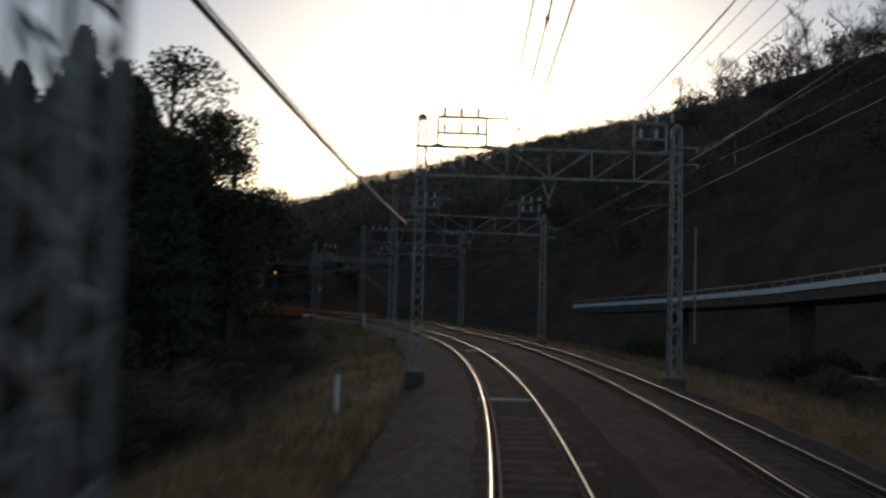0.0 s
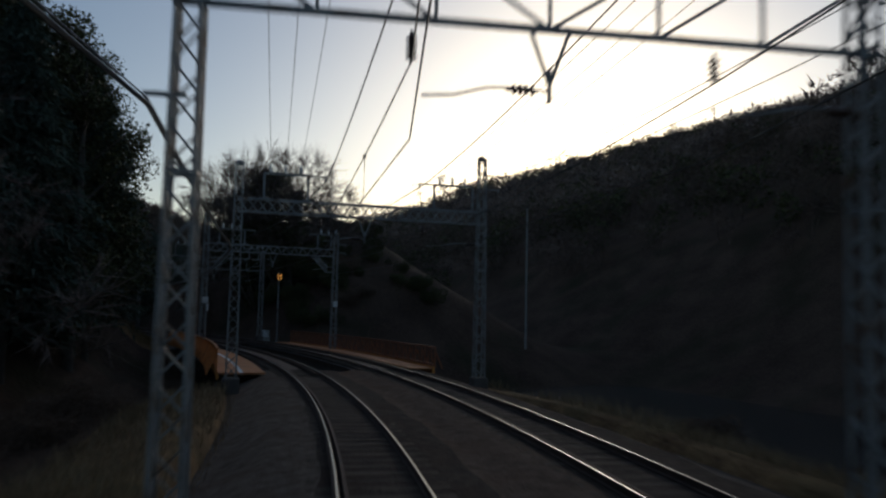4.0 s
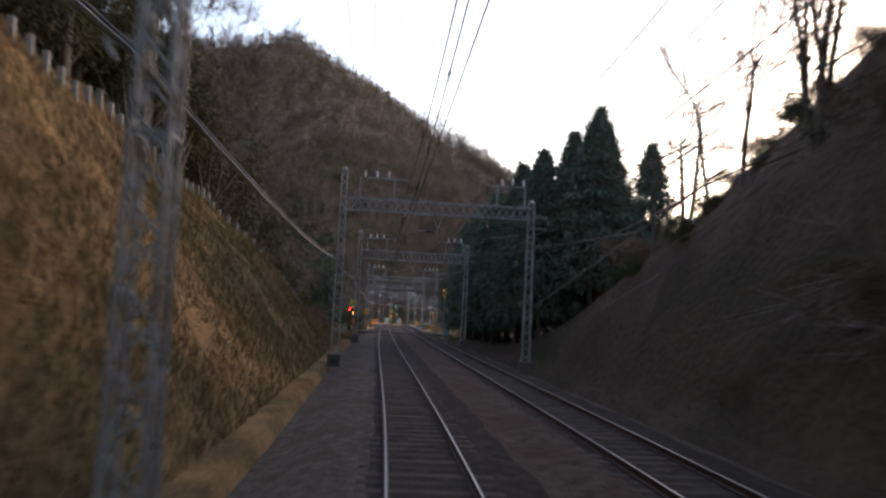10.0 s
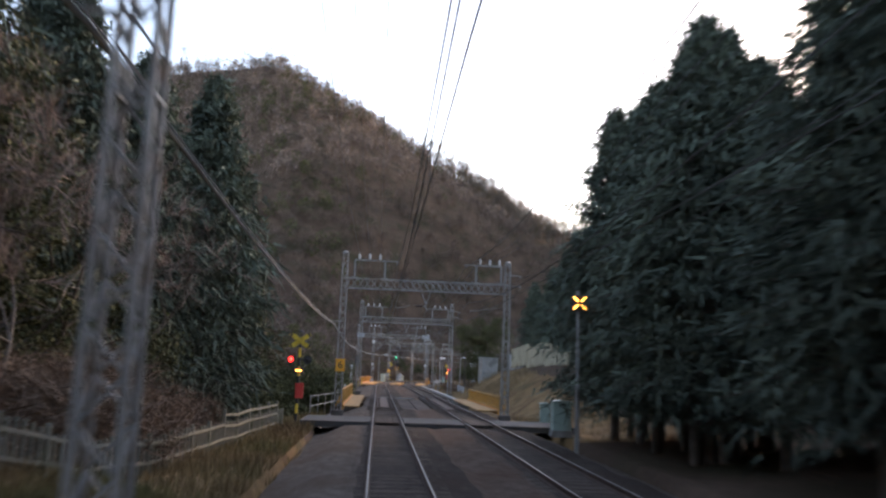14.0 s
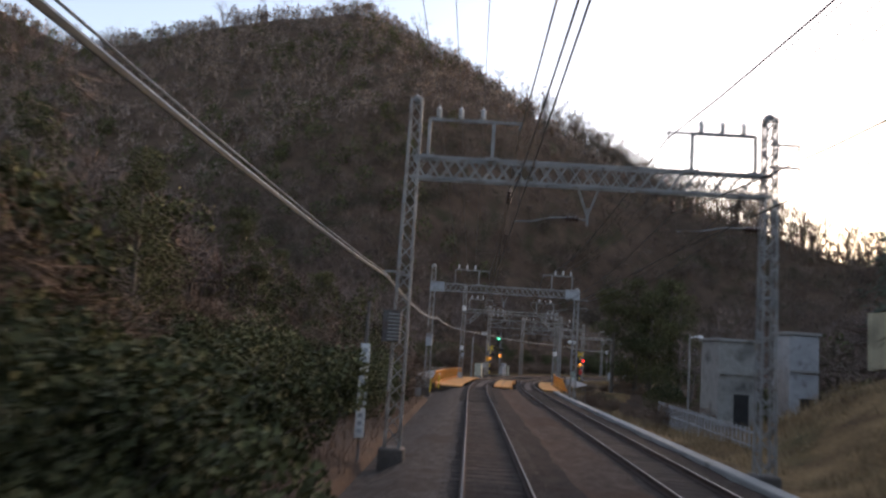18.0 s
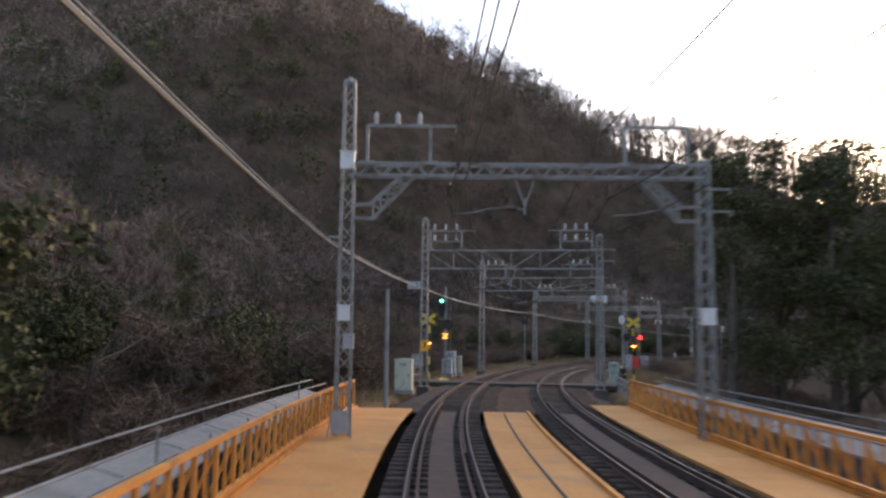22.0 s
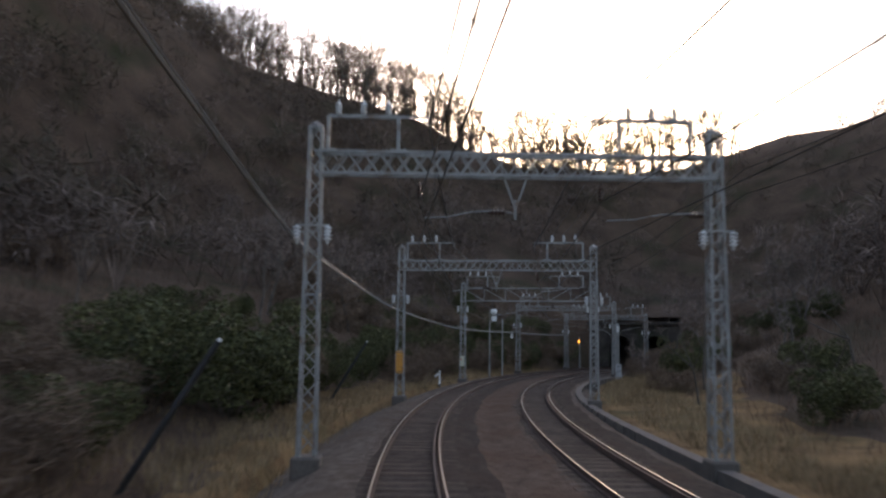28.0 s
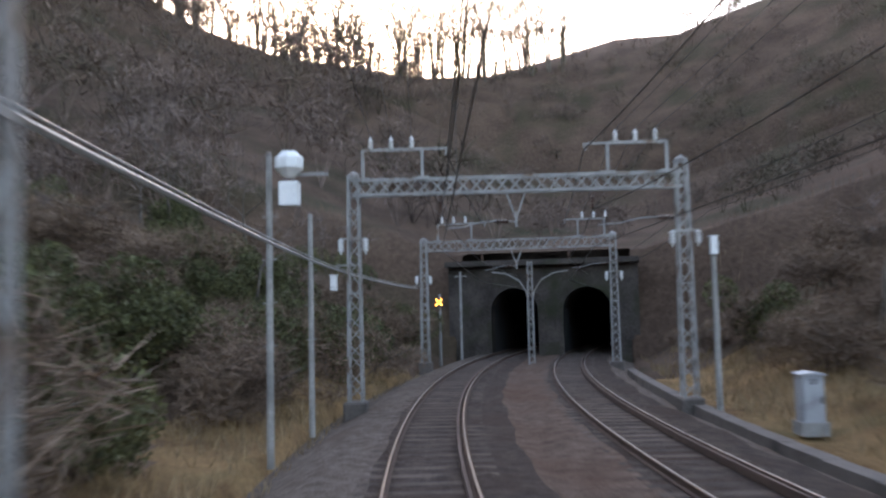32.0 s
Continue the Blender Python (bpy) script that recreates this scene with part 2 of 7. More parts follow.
# ---- materials ----
def surface(name, c1, c2, rough=0.8, metal=0.0, size=1.0, fine=12.0, bump=0.3, stain=None, stain_size=0.4, amount=0.5, depth=0.02, per=0.0, spec=0.5):
    """Two colours mixed at two scales, stains, relief, and a little change from piece to piece."""
    m = bpy.data.materials.new(name)
    m.use_nodes = True
    nd, ln = m.node_tree.nodes, m.node_tree.links
    bs = nd["Principled BSDF"]
    geo = nd.new("ShaderNodeNewGeometry")
    big, small = nd.new("ShaderNodeTexNoise"), nd.new("ShaderNodeTexNoise")
    big.inputs["Scale"].default_value, big.inputs["Detail"].default_value = 1 / size, 5
    small.inputs["Scale"].default_value, small.inputs["Detail"].default_value = fine / size, 4
    for n in (big, small):
        ln.new(geo.outputs["Position"], n.inputs["Vector"])
    mixf = nd.new("ShaderNodeMath")
    mixf.operation = "MULTIPLY_ADD"
    mixf.inputs[1].default_value, mixf.inputs[2].default_value = 0.55, 0.0
    addf = nd.new("ShaderNodeMath")
    addf.operation = "MULTIPLY_ADD"
    addf.inputs[1].default_value = 0.45
    ln.new(big.outputs[0], mixf.inputs[0])
    ln.new(small.outputs[0], addf.inputs[0])
    ln.new(mixf.outputs[0], addf.inputs[2])
    ramp = nd.new("ShaderNodeValToRGB")
    ramp.color_ramp.elements[0].position, ramp.color_ramp.elements[1].position = 0.36, 0.64
    ramp.color_ramp.elements[0].color, ramp.color_ramp.elements[1].color = (*c1, 1), (*c2, 1)
    ln.new(addf.outputs[0], ramp.inputs[0])
    out = ramp.outputs[0]
    if stain:
        sn = nd.new("ShaderNodeTexNoise")
        sn.inputs["Scale"].default_value, sn.inputs["Detail"].default_value = 1 / stain_size, 6
        ln.new(geo.outputs["Position"], sn.inputs["Vector"])
        sr = nd.new("ShaderNodeValToRGB")
        sr.color_ramp.elements[0].position, sr.color_ramp.elements[1].position = 0.62 - 0.2 * amount, 0.75
        ln.new(sn.outputs[0], sr.inputs[0])
        mx = nd.new("ShaderNodeMix")
        mx.data_type = "RGBA"
        ln.new(sr.outputs[0], mx.inputs[0])
        ln.new(out, mx.inputs[6])
        mx.inputs[7].default_value = (*stain, 1)
        out = mx.outputs[2]
    if per:
        info, isl = nd.new("ShaderNodeObjectInfo"), nd.new("ShaderNodeNewGeometry")
        both = nd.new("ShaderNodeMath")
        both.operation = "ADD"
        ln.new(info.outputs["Random"], both.inputs[0])
        ln.new(isl.outputs["Random Per Island"], both.inputs[1])
        frac = nd.new("ShaderNodeMath")
        frac.operation = "FRACT"
        ln.new(both.outputs[0], frac.inputs[0])
        val = nd.new("ShaderNodeMapRange")
        val.inputs["To Min"].default_value, val.inputs["To Max"].default_value = 1 - per, 1 + per
        ln.new(frac.outputs[0], val.inputs[0])
        hsv = nd.new("ShaderNodeHueSaturation")
        ln.new(val.outputs[0], hsv.inputs["Value"])
        ln.new(out, hsv.inputs["Color"])
        out = hsv.outputs[0]
    ln.new(out, bs.inputs["Base Color"])
    bs.inputs["Metallic"].default_value, bs.inputs["Specular IOR Level"].default_value = metal, spec
    rr = nd.new("ShaderNodeMapRange")
    rr.inputs["To Min"].default_value, rr.inputs["To Max"].default_value = max(0.05, rough - 0.12), min(1, rough + 0.12)
    ln.new(small.outputs[0], rr.inputs[0])
    ln.new(rr.outputs[0], bs.inputs["Roughness"])
    if bump:
        bp = nd.new("ShaderNodeBump")
        bp.inputs["Strength"].default_value, bp.inputs["Distance"].default_value = bump, depth
        ln.new(small.outputs[0], bp.inputs["Height"])
        ln.new(bp.outputs[0], bs.inputs["Normal"])
    return m


def glow(name, colour, strength):
    m = bpy.data.materials.new(name)
    m.use_nodes = True
    bs = m.node_tree.nodes["Principled BSDF"]
    bs.inputs["Base Color"].default_value = (*colour, 1)
    bs.inputs["Emission Color"].default_value = (*colour, 1)
    bs.inputs["Emission Strength"].default_value = strength
    return m


STEEL = surface("galvanised_steel", (0.2, 0.195, 0.185), (0.35, 0.345, 0.325), 0.6, 0.3, 0.6, 14, 0.15, (0.16, 0.09, 0.05), 0.5, 0.4)
OLDSTEEL = surface("weathered_steel", (0.1, 0.09, 0.085), (0.2, 0.18, 0.165), 0.75, 0.2, 0.5, 12, 0.2, (0.12, 0.06, 0.035), 0.4, 0.6)
WIRE = surface("wire_metal", (0.05, 0.045, 0.04), (0.1, 0.09, 0.08), 0.5, 0.6, 0.3, 20, 0.1)
CABLE = surface("cable_sheath", (0.22, 0.22, 0.21), (0.34, 0.34, 0.32), 0.5, 0.0, 0.8, 20, 0.1)
RAILTOP = surface("worn_rail_head", (0.17, 0.16, 0.15), (0.27, 0.26, 0.245), 0.34, 1.0, 0.8, 30, 0.05)
RAILSIDE = surface("rusty_rail_web", (0.06, 0.038, 0.028), (0.12, 0.07, 0.05), 0.85, 0.1, 0.4, 20, 0.3)
SLEEPER = surface("creosoted_sleeper", (0.045, 0.034, 0.028), (0.108, 0.083, 0.067), 0.95, 0, 0.5, 18, 0.5, per=0.3, spec=0.15)
BALLAST = surface("brown_ballast", (0.055, 0.034, 0.025), (0.15, 0.105, 0.08), 0.97, 0, 0.35, 5, 1.0, (0.085, 0.045, 0.03), 2.5, 0.7, 0.06, spec=0.08)
TRACKBED = surface("oily_track_ballast", (0.028, 0.021, 0.018), (0.085, 0.064, 0.052), 0.97, 0, 0.3, 5, 1.0, (0.05, 0.032, 0.024), 1.6, 0.8, 0.06, spec=0.08)
SHOULDER = surface("pale_shoulder_ballast", (0.062, 0.047, 0.037), (0.17, 0.135, 0.11), 0.97, 0, 0.3, 5, 1.0, (0.09, 0.062, 0.046), 2.0, 0.6, 0.06, spec=0.08)
EARTH = surface("woodland_earth", (0.052, 0.032, 0.022), (0.11, 0.071, 0.049), 0.95, 0, 5.0, 14, 0.8, (0.032, 0.033, 0.016), 9.0, 0.6, 0.15, spec=0.1)
GRASSY = surface("dry_grass_ground", (0.08, 0.043, 0.02), (0.29, 0.175, 0.08), 0.95, 0, 1.7, 14, 0.9, (0.07, 0.062, 0.026), 3.0, 0.5, 0.1, spec=0.1)
CONCRETE = surface("old_concrete", (0.23, 0.22, 0.2), (0.38, 0.365, 0.33), 0.85, 0, 1.2, 14, 0.3, (0.1, 0.095, 0.085), 1.2, 0.6)
MOSSY = surface("mossy_concrete", (0.13, 0.125, 0.1), (0.25, 0.24, 0.19), 0.9, 0, 0.8, 14, 0.3, (0.08, 0.085, 0.045), 0.8, 0.7)
RUSTRAIL = surface("rust_brown_railing_paint", (0.24, 0.075, 0.03), (0.36, 0.13, 0.05), 0.75, 0, 0.9, 12, 0.15, (0.12, 0.05, 0.03), 0.5, 0.6)
REDRAIL = surface("red_orange_railing_paint", (0.5, 0.15, 0.03), (0.66, 0.24, 0.06), 0.65, 0, 0.9, 12, 0.15, (0.26, 0.1, 0.045), 0.6, 0.5)
MUSTARD = surface("dull_mustard_railing_paint", (0.42, 0.2, 0.04), (0.55, 0.29, 0.07), 0.7, 0, 0.9, 12, 0.15, (0.24, 0.12, 0.05), 0.6, 0.6)
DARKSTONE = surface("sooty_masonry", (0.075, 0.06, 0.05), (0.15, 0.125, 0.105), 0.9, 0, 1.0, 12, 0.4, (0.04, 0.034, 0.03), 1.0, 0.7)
ORANGE = surface("orange_painted_steel", (0.62, 0.22, 0.03), (0.78, 0.33, 0.07), 0.6, 0, 0.9, 12, 0.15, (0.3, 0.13, 0.05), 0.6, 0.35)
DECK = surface("orange_deck_board", (0.6, 0.235, 0.05), (0.74, 0.34, 0.095), 0.75, 0, 1.6, 14, 0.2, (0.45, 0.24, 0.1), 1.4, 0.4)
REDDECK = surface("rust_red_deck_board", (0.42, 0.15, 0.045), (0.56, 0.23, 0.08), 0.8, 0, 1.6, 14, 0.2, (0.3, 0.14, 0.06), 1.4, 0.4)
BROWNDECK = surface("dusty_brown_deck_board", (0.33, 0.17, 0.06), (0.47, 0.27, 0.11), 0.85, 0, 1.6, 14, 0.2, (0.2, 0.11, 0.055), 1.4, 0.6)
SOOT = surface("tunnel_front_masonry", (0.03, 0.025, 0.022), (0.085, 0.07, 0.06), 0.95, 0, 1.2, 10, 0.5, (0.03, 0.034, 0.018), 1.5, 0.7, spec=0.15)
RUSTORANGE = surface("rusty_orange_sheet", (0.5, 0.19, 0.03), (0.72, 0.32, 0.05), 0.7, 0, 0.3, 10, 0.2, (0.2, 0.08, 0.035), 0.3, 0.7)
BLUETARP = surface("blue_tarpaulin", (0.08, 0.13, 0.2), (0.13, 0.2, 0.3), 0.55, 0, 0.6, 8, 0.5)
SANDWALL = surface("sand_render", (0.34, 0.29, 0.19), (0.46, 0.4, 0.27), 0.9, 0, 1.5, 14, 0.15, (0.22, 0.19, 0.13), 1.6, 0.5)
WHITE = surface("white_paint", (0.66, 0.66, 0.63), (0.8, 0.8, 0.77), 0.6, 0, 0.7, 14, 0.1, (0.4, 0.38, 0.34), 0.6, 0.35)
BEIGE = surface("beige_cabinet_paint", (0.5, 0.49, 0.36), (0.62, 0.6, 0.46), 0.5, 0, 0.7, 12, 0.1, (0.3, 0.28, 0.2), 0.5, 0.3)
MINT = surface("pale_green_cabinet_paint", (0.3, 0.42, 0.36), (0.4, 0.52, 0.45), 0.5, 0, 0.7, 12, 0.1, (0.2, 0.24, 0.2), 0.5, 0.3)
GREY = surface("grey_equipment_paint", (0.3, 0.31, 0.31), (0.42, 0.43, 0.43), 0.55, 0, 0.6, 12, 0.1, (0.18, 0.17, 0.16), 0.5, 0.4)
BLACK = surface("black_paint", (0.012, 0.012, 0.012), (0.03, 0.03, 0.03), 0.55, 0, 0.5, 12, 0.1)
YELLOW = surface("yellow_paint", (0.68, 0.44, 0.03), (0.8, 0.55, 0.06), 0.5, 0, 0.5, 12, 0.1, (0.35, 0.22, 0.04), 0.4, 0.3)
# orange brightened to stand in for headlight light thrown back by the plates
SIGNORANGE = surface("orange_plate_paint", (0.9, 0.36, 0.025), (0.95, 0.42, 0.04), 0.4, 0, 0.5, 12, 0.05)
RED = surface("red_paint", (0.6, 0.04, 0.03), (0.72, 0.07, 0.05), 0.45, 0, 0.5, 12, 0.05)
PORCELAIN = surface("insulator_porcelain", (0.6, 0.6, 0.58), (0.76, 0.76, 0.74), 0.25, 0, 0.3, 12, 0.0)
BROWNGLAZE = surface("brown_insulator_glaze", (0.05, 0.028, 0.02), (0.09, 0.05, 0.035), 0.25, 0, 0.3, 12, 0.0)
BARK = surface("tree_bark", (0.06, 0.048, 0.038), (0.15, 0.125, 0.1), 0.95, 0, 0.5, 10, 0.6)
# twig colours greyed and lifted: haze over the hills is painted in
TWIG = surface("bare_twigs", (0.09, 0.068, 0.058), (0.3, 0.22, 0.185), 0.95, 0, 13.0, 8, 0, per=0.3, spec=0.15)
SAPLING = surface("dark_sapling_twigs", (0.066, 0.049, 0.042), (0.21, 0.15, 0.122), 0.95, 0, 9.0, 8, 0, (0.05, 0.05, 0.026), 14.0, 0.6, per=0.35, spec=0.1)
# needles made lighter; the lift of glare and haze is in their colour
CEDAR = surface("cedar_needles", (0.055, 0.074, 0.058), (0.125, 0.148, 0.105), 0.85, 0, 3.0, 8, 0, per=0.4, spec=0.2)
LEAF = surface("evergreen_leaves", (0.038, 0.044, 0.017), (0.11, 0.108, 0.043), 0.75, 0, 3.0, 8, 0, per=0.45, spec=0.25)
SLOPEGRASS = surface("slope_grass_blades", (0.105, 0.066, 0.034), (0.33, 0.225, 0.115), 0.9, 0, 2.2, 6, 0, (0.105, 0.115, 0.045), 3.5, 0.75, per=0.4, spec=0.1)
STRAW = surface("dry_grass_blades", (0.17, 0.108, 0.053), (0.36, 0.25, 0.135), 0.9, 0, 3.0, 8, 0, per=0.35)
BRAMBLE = surface("withered_bramble", (0.08, 0.05, 0.033), (0.23, 0.15, 0.1), 0.95, 0, 3.0, 8, 0, per=0.35)
WATER = surface("river_water", (0.02, 0.025, 0.025), (0.04, 0.045, 0.045), 0.12, 0, 8, 12, 0.15)
ASPHALT = surface("grey_asphalt", (0.036, 0.033, 0.03), (0.062, 0.057, 0.052), 0.85, 0, 1.5, 30, 0.3)
# near-black: the darkness deep in the bores is painted into the lining
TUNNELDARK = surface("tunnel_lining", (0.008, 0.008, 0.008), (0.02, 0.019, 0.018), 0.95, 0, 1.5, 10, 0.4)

# ---- the land ----
# heights over the rails at these distances to the left and right of the line, station by station
LAT_L = [-4.3, -6, -9, -14, -22, -35, -60]
LAND_L = {-40: [-0.3, -0.5, -1.6, -2.2, -1.5, 1, 6], 20: [-0.3, -0.5, -1.5, -2.2, -1.5, 1, 8], 70: [-0.3, -0.4, -1.3, -2, -0.5, 4, 14],
          98: [-0.4, -1, -2.2, -2.5, 1, 8, 20], 112: [-3, -4, -4, -3, 3, 12, 26], 132: [-3, -3.5, -2, 2, 9, 18, 32],
          141: [-0.3, 0.6, 3.5, 8.5, 14, 20, 32], 160: [-0.3, 1.5, 5.2, 11.5, 18, 22, 32], 195: [-0.3, 1.6, 5.4, 11.4, 15.5, 18, 26],
          222: [-0.3, 1.5, 5.5, 9.7, 11, 12.8, 18], 237: [-0.3, 0.8, 3.2, 5.0, 6.3, 10, 16], 247: [-0.3, -0.3, -0.3, 0.4, 2.5, 7, 14], 275: [-0.4, -0.8, -2, -2, 0, 6, 15]}
LAND_L2 = {284: [-3, -4, -4.5, -4, -2, 4, 12], 300: [-2.5, -3, -3.5, -2.5, 1, 7, 15], 308: [-0.4, -0.6, -0.8, 0.5, 4, 9, 17],
           345: [-0.4, -0.6, -1, 0, 4, 9, 18], 358: [-1.5, -2.5, -3, -1, 4, 9, 18], 385: [-2, -3, -3, -1, 3, 8, 17],
           392: [-0.3, -0.4, -0.6, -0.4, 2, 7, 15], 420: [-0.3, -0.4, -0.3, 0.5, 3, 7, 14], 470: [-0.3, -0.2, 0.6, 2.2, 5, 9, 15],
           520: [-0.3, -0.1, 1.5, 4, 7, 10, 16], 556: [-0.3, 0.5, 3.5, 6.5, 9, 12, 18], 558: [6.5, 7, 8.5, 10, 13.5, 17.8, 25.9],
           640: [21, 22, 23, 24.5, 33.5, 45, 60]}
LAT_R = [8.9, 10.5, 14, 20, 30, 45, 60]
LAND_R = {-40: [-0.4, -0.7, -1.2, -2.2, -3, -3, -1], 30: [-0.4, -0.7, -1.2, -2.2, -3, -3, -1], 90: [-0.4, -0.9, -2, -3.5, -5.5, -6.5, -6],
          102: [-0.8, -1.8, -3.5, -5, -7, -7.5, -7.5], 130: [-3, -4, -5, -6, -7.5, -7.5, -7.5], 139: [-0.6, -1, -1.5, -3, -6, -7.1, -7.6],
          152: [-0.3, 0.8, 3.2, 7, 8, 1, -6], 175: [-0.3, 2.2, 7.2, 14.5, 18, 9, -6], 192: [-0.3, 2.6, 8.6, 16, 18.5, 11, -3], 204: [-0.3, 2.0, 6.4, 12, 13.5, 8, -3],
          213: [-0.3, 1.5, 4.6, 8, 8.5, 5, -3], 222: [-0.3, 0.7, 2.2, 3.4, 4, 3, -3], 232: [-0.3, 0, 0.7, 1.4, 2, 1, -3], 262: [-0.3, -0.2, 0, 0.4, 1, 1, -2]}
LAND_R2 = {280: [-0.6, -0.8, 0.8, 4.4, 4.6, 4.6, 4.6], 297: [-1.2, -0.8, 1.6, 4.4, 4.6, 4.6, 4.6], 305: [-0.5, 0.2, 2.4, 4.4, 4.6, 4.6, 4.6],
           330: [-0.5, -0.5, -0.3, 0.4, 1.5, 2.5, 4], 358: [-1, -1.8, -2.4, -2.4, -1.5, 0, 4], 388: [-1.5, -2.4, -2.8, -2.6, -1.5, 0, 5],
           395: [-0.4, -0.6, -1, -1.2, -1, 1, 6], 430: [-0.4, -0.6, -1, -1.4, -1, 2, 9], 480: [-0.4, -0.3, -0.2, 0.4, 3, 9, 18],
           520: [-0.4, -0.1, 0.8, 3, 8, 15, 24], 556: [-0.3, 0.5, 3, 7, 12, 19, 28], 558: [6.5, 7, 8, 9.5, 13, 18, 26],
           640: [21, 21.5, 22, 23, 25.5, 28, 33], 325: [-0.5, 0, 2.0, 4.2, 4.5, 4.6, 4.6]}
# ridge lines: x, y, height of the land (woods stand on top)
RIDGES = [
    [(-900, 150, 190), (-760, 240, 222), (-650, 330, 158), (-570, 470, 206), (-455, 515, 120), (-370, 525, 67), (-318, 527, 52.8), (-285, 530, 42.5)],
    [(-285, 530, 42.5), (-257, 528, 39.5), (-222, 537, 47.5), (-206, 524, 46.5), (-160, 500, 47), (-90, 560, 88), (20, 560, 111), (130, 480, 115), (230, 330, 113), (300, 150, 104), (330, -150, 90)],
    [(-455, 515, 120), (-430, 700, 80), (-350, 1000, 50)],
    [(-340, 150, 70), (-240, 130, 48), (-150, 105, 28), (-90, 60, 14), (-60, -60, 12)],
    [(-160, 500, 52), (-170, 420, 26)],
    [(25, 265, 48), (51, 255, 58), (68, 230, 62), (73, 205, 62), (95, 150, 58), (125, 50, 55), (150, -80, 50)],
]


SLOPES = [0.72, 0.37, 0.75, 0.52, 0.52, 0.8]


def land_table(tables, lats, s, lat):
    st = {}
    for t in tables:
        st.update(t)
    keys = sorted(st)
    rows = np.array([st[k] for k in keys], float)
    k = np.clip(np.searchsorted(keys, s) - 1, 0, len(keys) - 2)
    ka = np.array(keys, float)
    f = np.clip((s - ka[k]) / (ka[k + 1] - ka[k]), 0, 1)
    a = np.abs(np.array(lats, float))
    x = np.clip(np.abs(lat), a[0], a[-1])
    j = np.clip(np.searchsorted(a, x) - 1, 0, len(a) - 2)
    g = (x - a[j]) / (a[j + 1] - a[j])
    lo = rows[k, j] * (1 - g) + rows[k, j + 1] * g
    hi = rows[k + 1, j] * (1 - g) + rows[k + 1, j + 1] * g
    return lo * (1 - f) + hi * f


def ridge_land(x, y):
    best = np.full(x.shape, -7.5)
    for line, k in zip(RIDGES, SLOPES):
        for (x0, y0, h0), (x1, y1, h1) in zip(line, line[1:]):
            dx, dy = x1 - x0, y1 - y0
            t = np.clip(((x - x0) * dx + (y - y0) * dy) / (dx * dx + dy * dy), 0, 1)
            d = np.hypot(x - x0 - t * dx, y - y0 - t * dy)
            h = h0 + t * (h1 - h0)
            best = np.maximum(best, h + 12 * k - k * np.sqrt(d * d + 144))
    return best + bumps(x, y, 90, 3) * 5 * np.clip((best + 8) / 25, 0, 1)


def land(x, y, s=None, lat=None):
    """Height of the ground."""
    x, y = np.asarray(x, float), np.asarray(y, float)
    if s is None:
        s, lat = along(x.ravel(), y.ravel())
        s, lat = s.reshape(x.shape), lat.reshape(x.shape)
    zl = np.interp(s, LINE_S, LINE_Z)
    left, right = land_table((LAND_L, LAND_L2), LAT_L, s, lat), land_table((LAND_R, LAND_R2), LAT_R, s, lat)
    mid = np.where(lat < 2.3, land_table((LAND_L, LAND_L2), LAT_L, s, np.full_like(s, -4.3)), land_table((LAND_R, LAND_R2), LAT_R, s, np.full_like(s, 8.9)))
    mid = mid - 0.45 * ((lat > -3.5) & (lat < 8.1) & (s < 556.5))
    near = np.where(lat < -4.3, left, np.where(lat > 8.9, right, mid))
    out = np.clip(np.where(lat < 0, -lat - 4.3, lat - 8.9), 0, 99)
    near = near + bumps(x, y, 5, 5) * 0.28 * np.clip(out / 4, 0, 1) + bumps(x, y, 1.3, 8, 2) * 0.1 * np.clip(out / 2, 0, 1)
    near = near + bumps(x, y, 2.4, 31, 3) * 0.45 * np.clip(out / 3, 0, 1) * ((lat < 0) & (s > 140) & (s < 262))
    far = ridge_land(x, y)
    ends = np.clip(np.maximum(-30 - s, s - 590) / 60, 0, 1)
    w = np.clip((np.abs(lat - 2) - 42) / 45, 0, 1)
    w = np.maximum(w * w * (3 - 2 * w), ends)
    return (zl + near) * (1 - w) + far * w


def ground_level(s, lat):
    """Height of the ground over the rails at a place along the line."""
    x, y, z = spot(s, lat)
    return float(land(np.array([x]), np.array([y]), np.array([float(s)]), np.array([float(lat)]))[0]) - z


# near ground: a strip along the line, finer close to it
lat_steps = np.array(sorted(set([-4.3 - 0.5 * i for i in range(30)] + [-19.3 - 1.6 * i for i in range(32)] + [-3.6, -3.4, -1, 2.3, 6, 8, 8.2]
                                + [8.9 + 0.5 * i for i in range(28)] + [22.9 + 1.6 * i for i in range(30)])))
s_steps = np.arange(-44, 601, 1.25)
SS, LL = np.meshgrid(s_steps, lat_steps, indexing="ij")
P = spots(SS, LL, 0 * SS)
P[..., 2] = land(P[..., 0], P[..., 1], SS, LL)
n1, n2 = SS.shape
ii, jj = np.meshgrid(np.arange(n1 - 1), np.arange(n2 - 1), indexing="ij")
a = (ii * n2 + jj).ravel()
quads = np.stack([a, a + 1, a + n2 + 1, a + n2], 1)
mid_s, mid_l = (SS[:-1, :-1] + 0.6).ravel(), ((LL[:-1, :-1] + LL[1:, 1:]) / 2).ravel()
keep = ~((mid_l > -3.5) & (mid_l < 8.1) & (mid_s > 555.2) & (mid_s < 559.5))
quads, mid_s, mid_l = quads[keep], mid_s[keep], mid_l[keep]
ground_mesh = cloud("ground", P.reshape(-1, 3), quads, GRASSY, True)
ground_mesh.materials.append(EARTH)
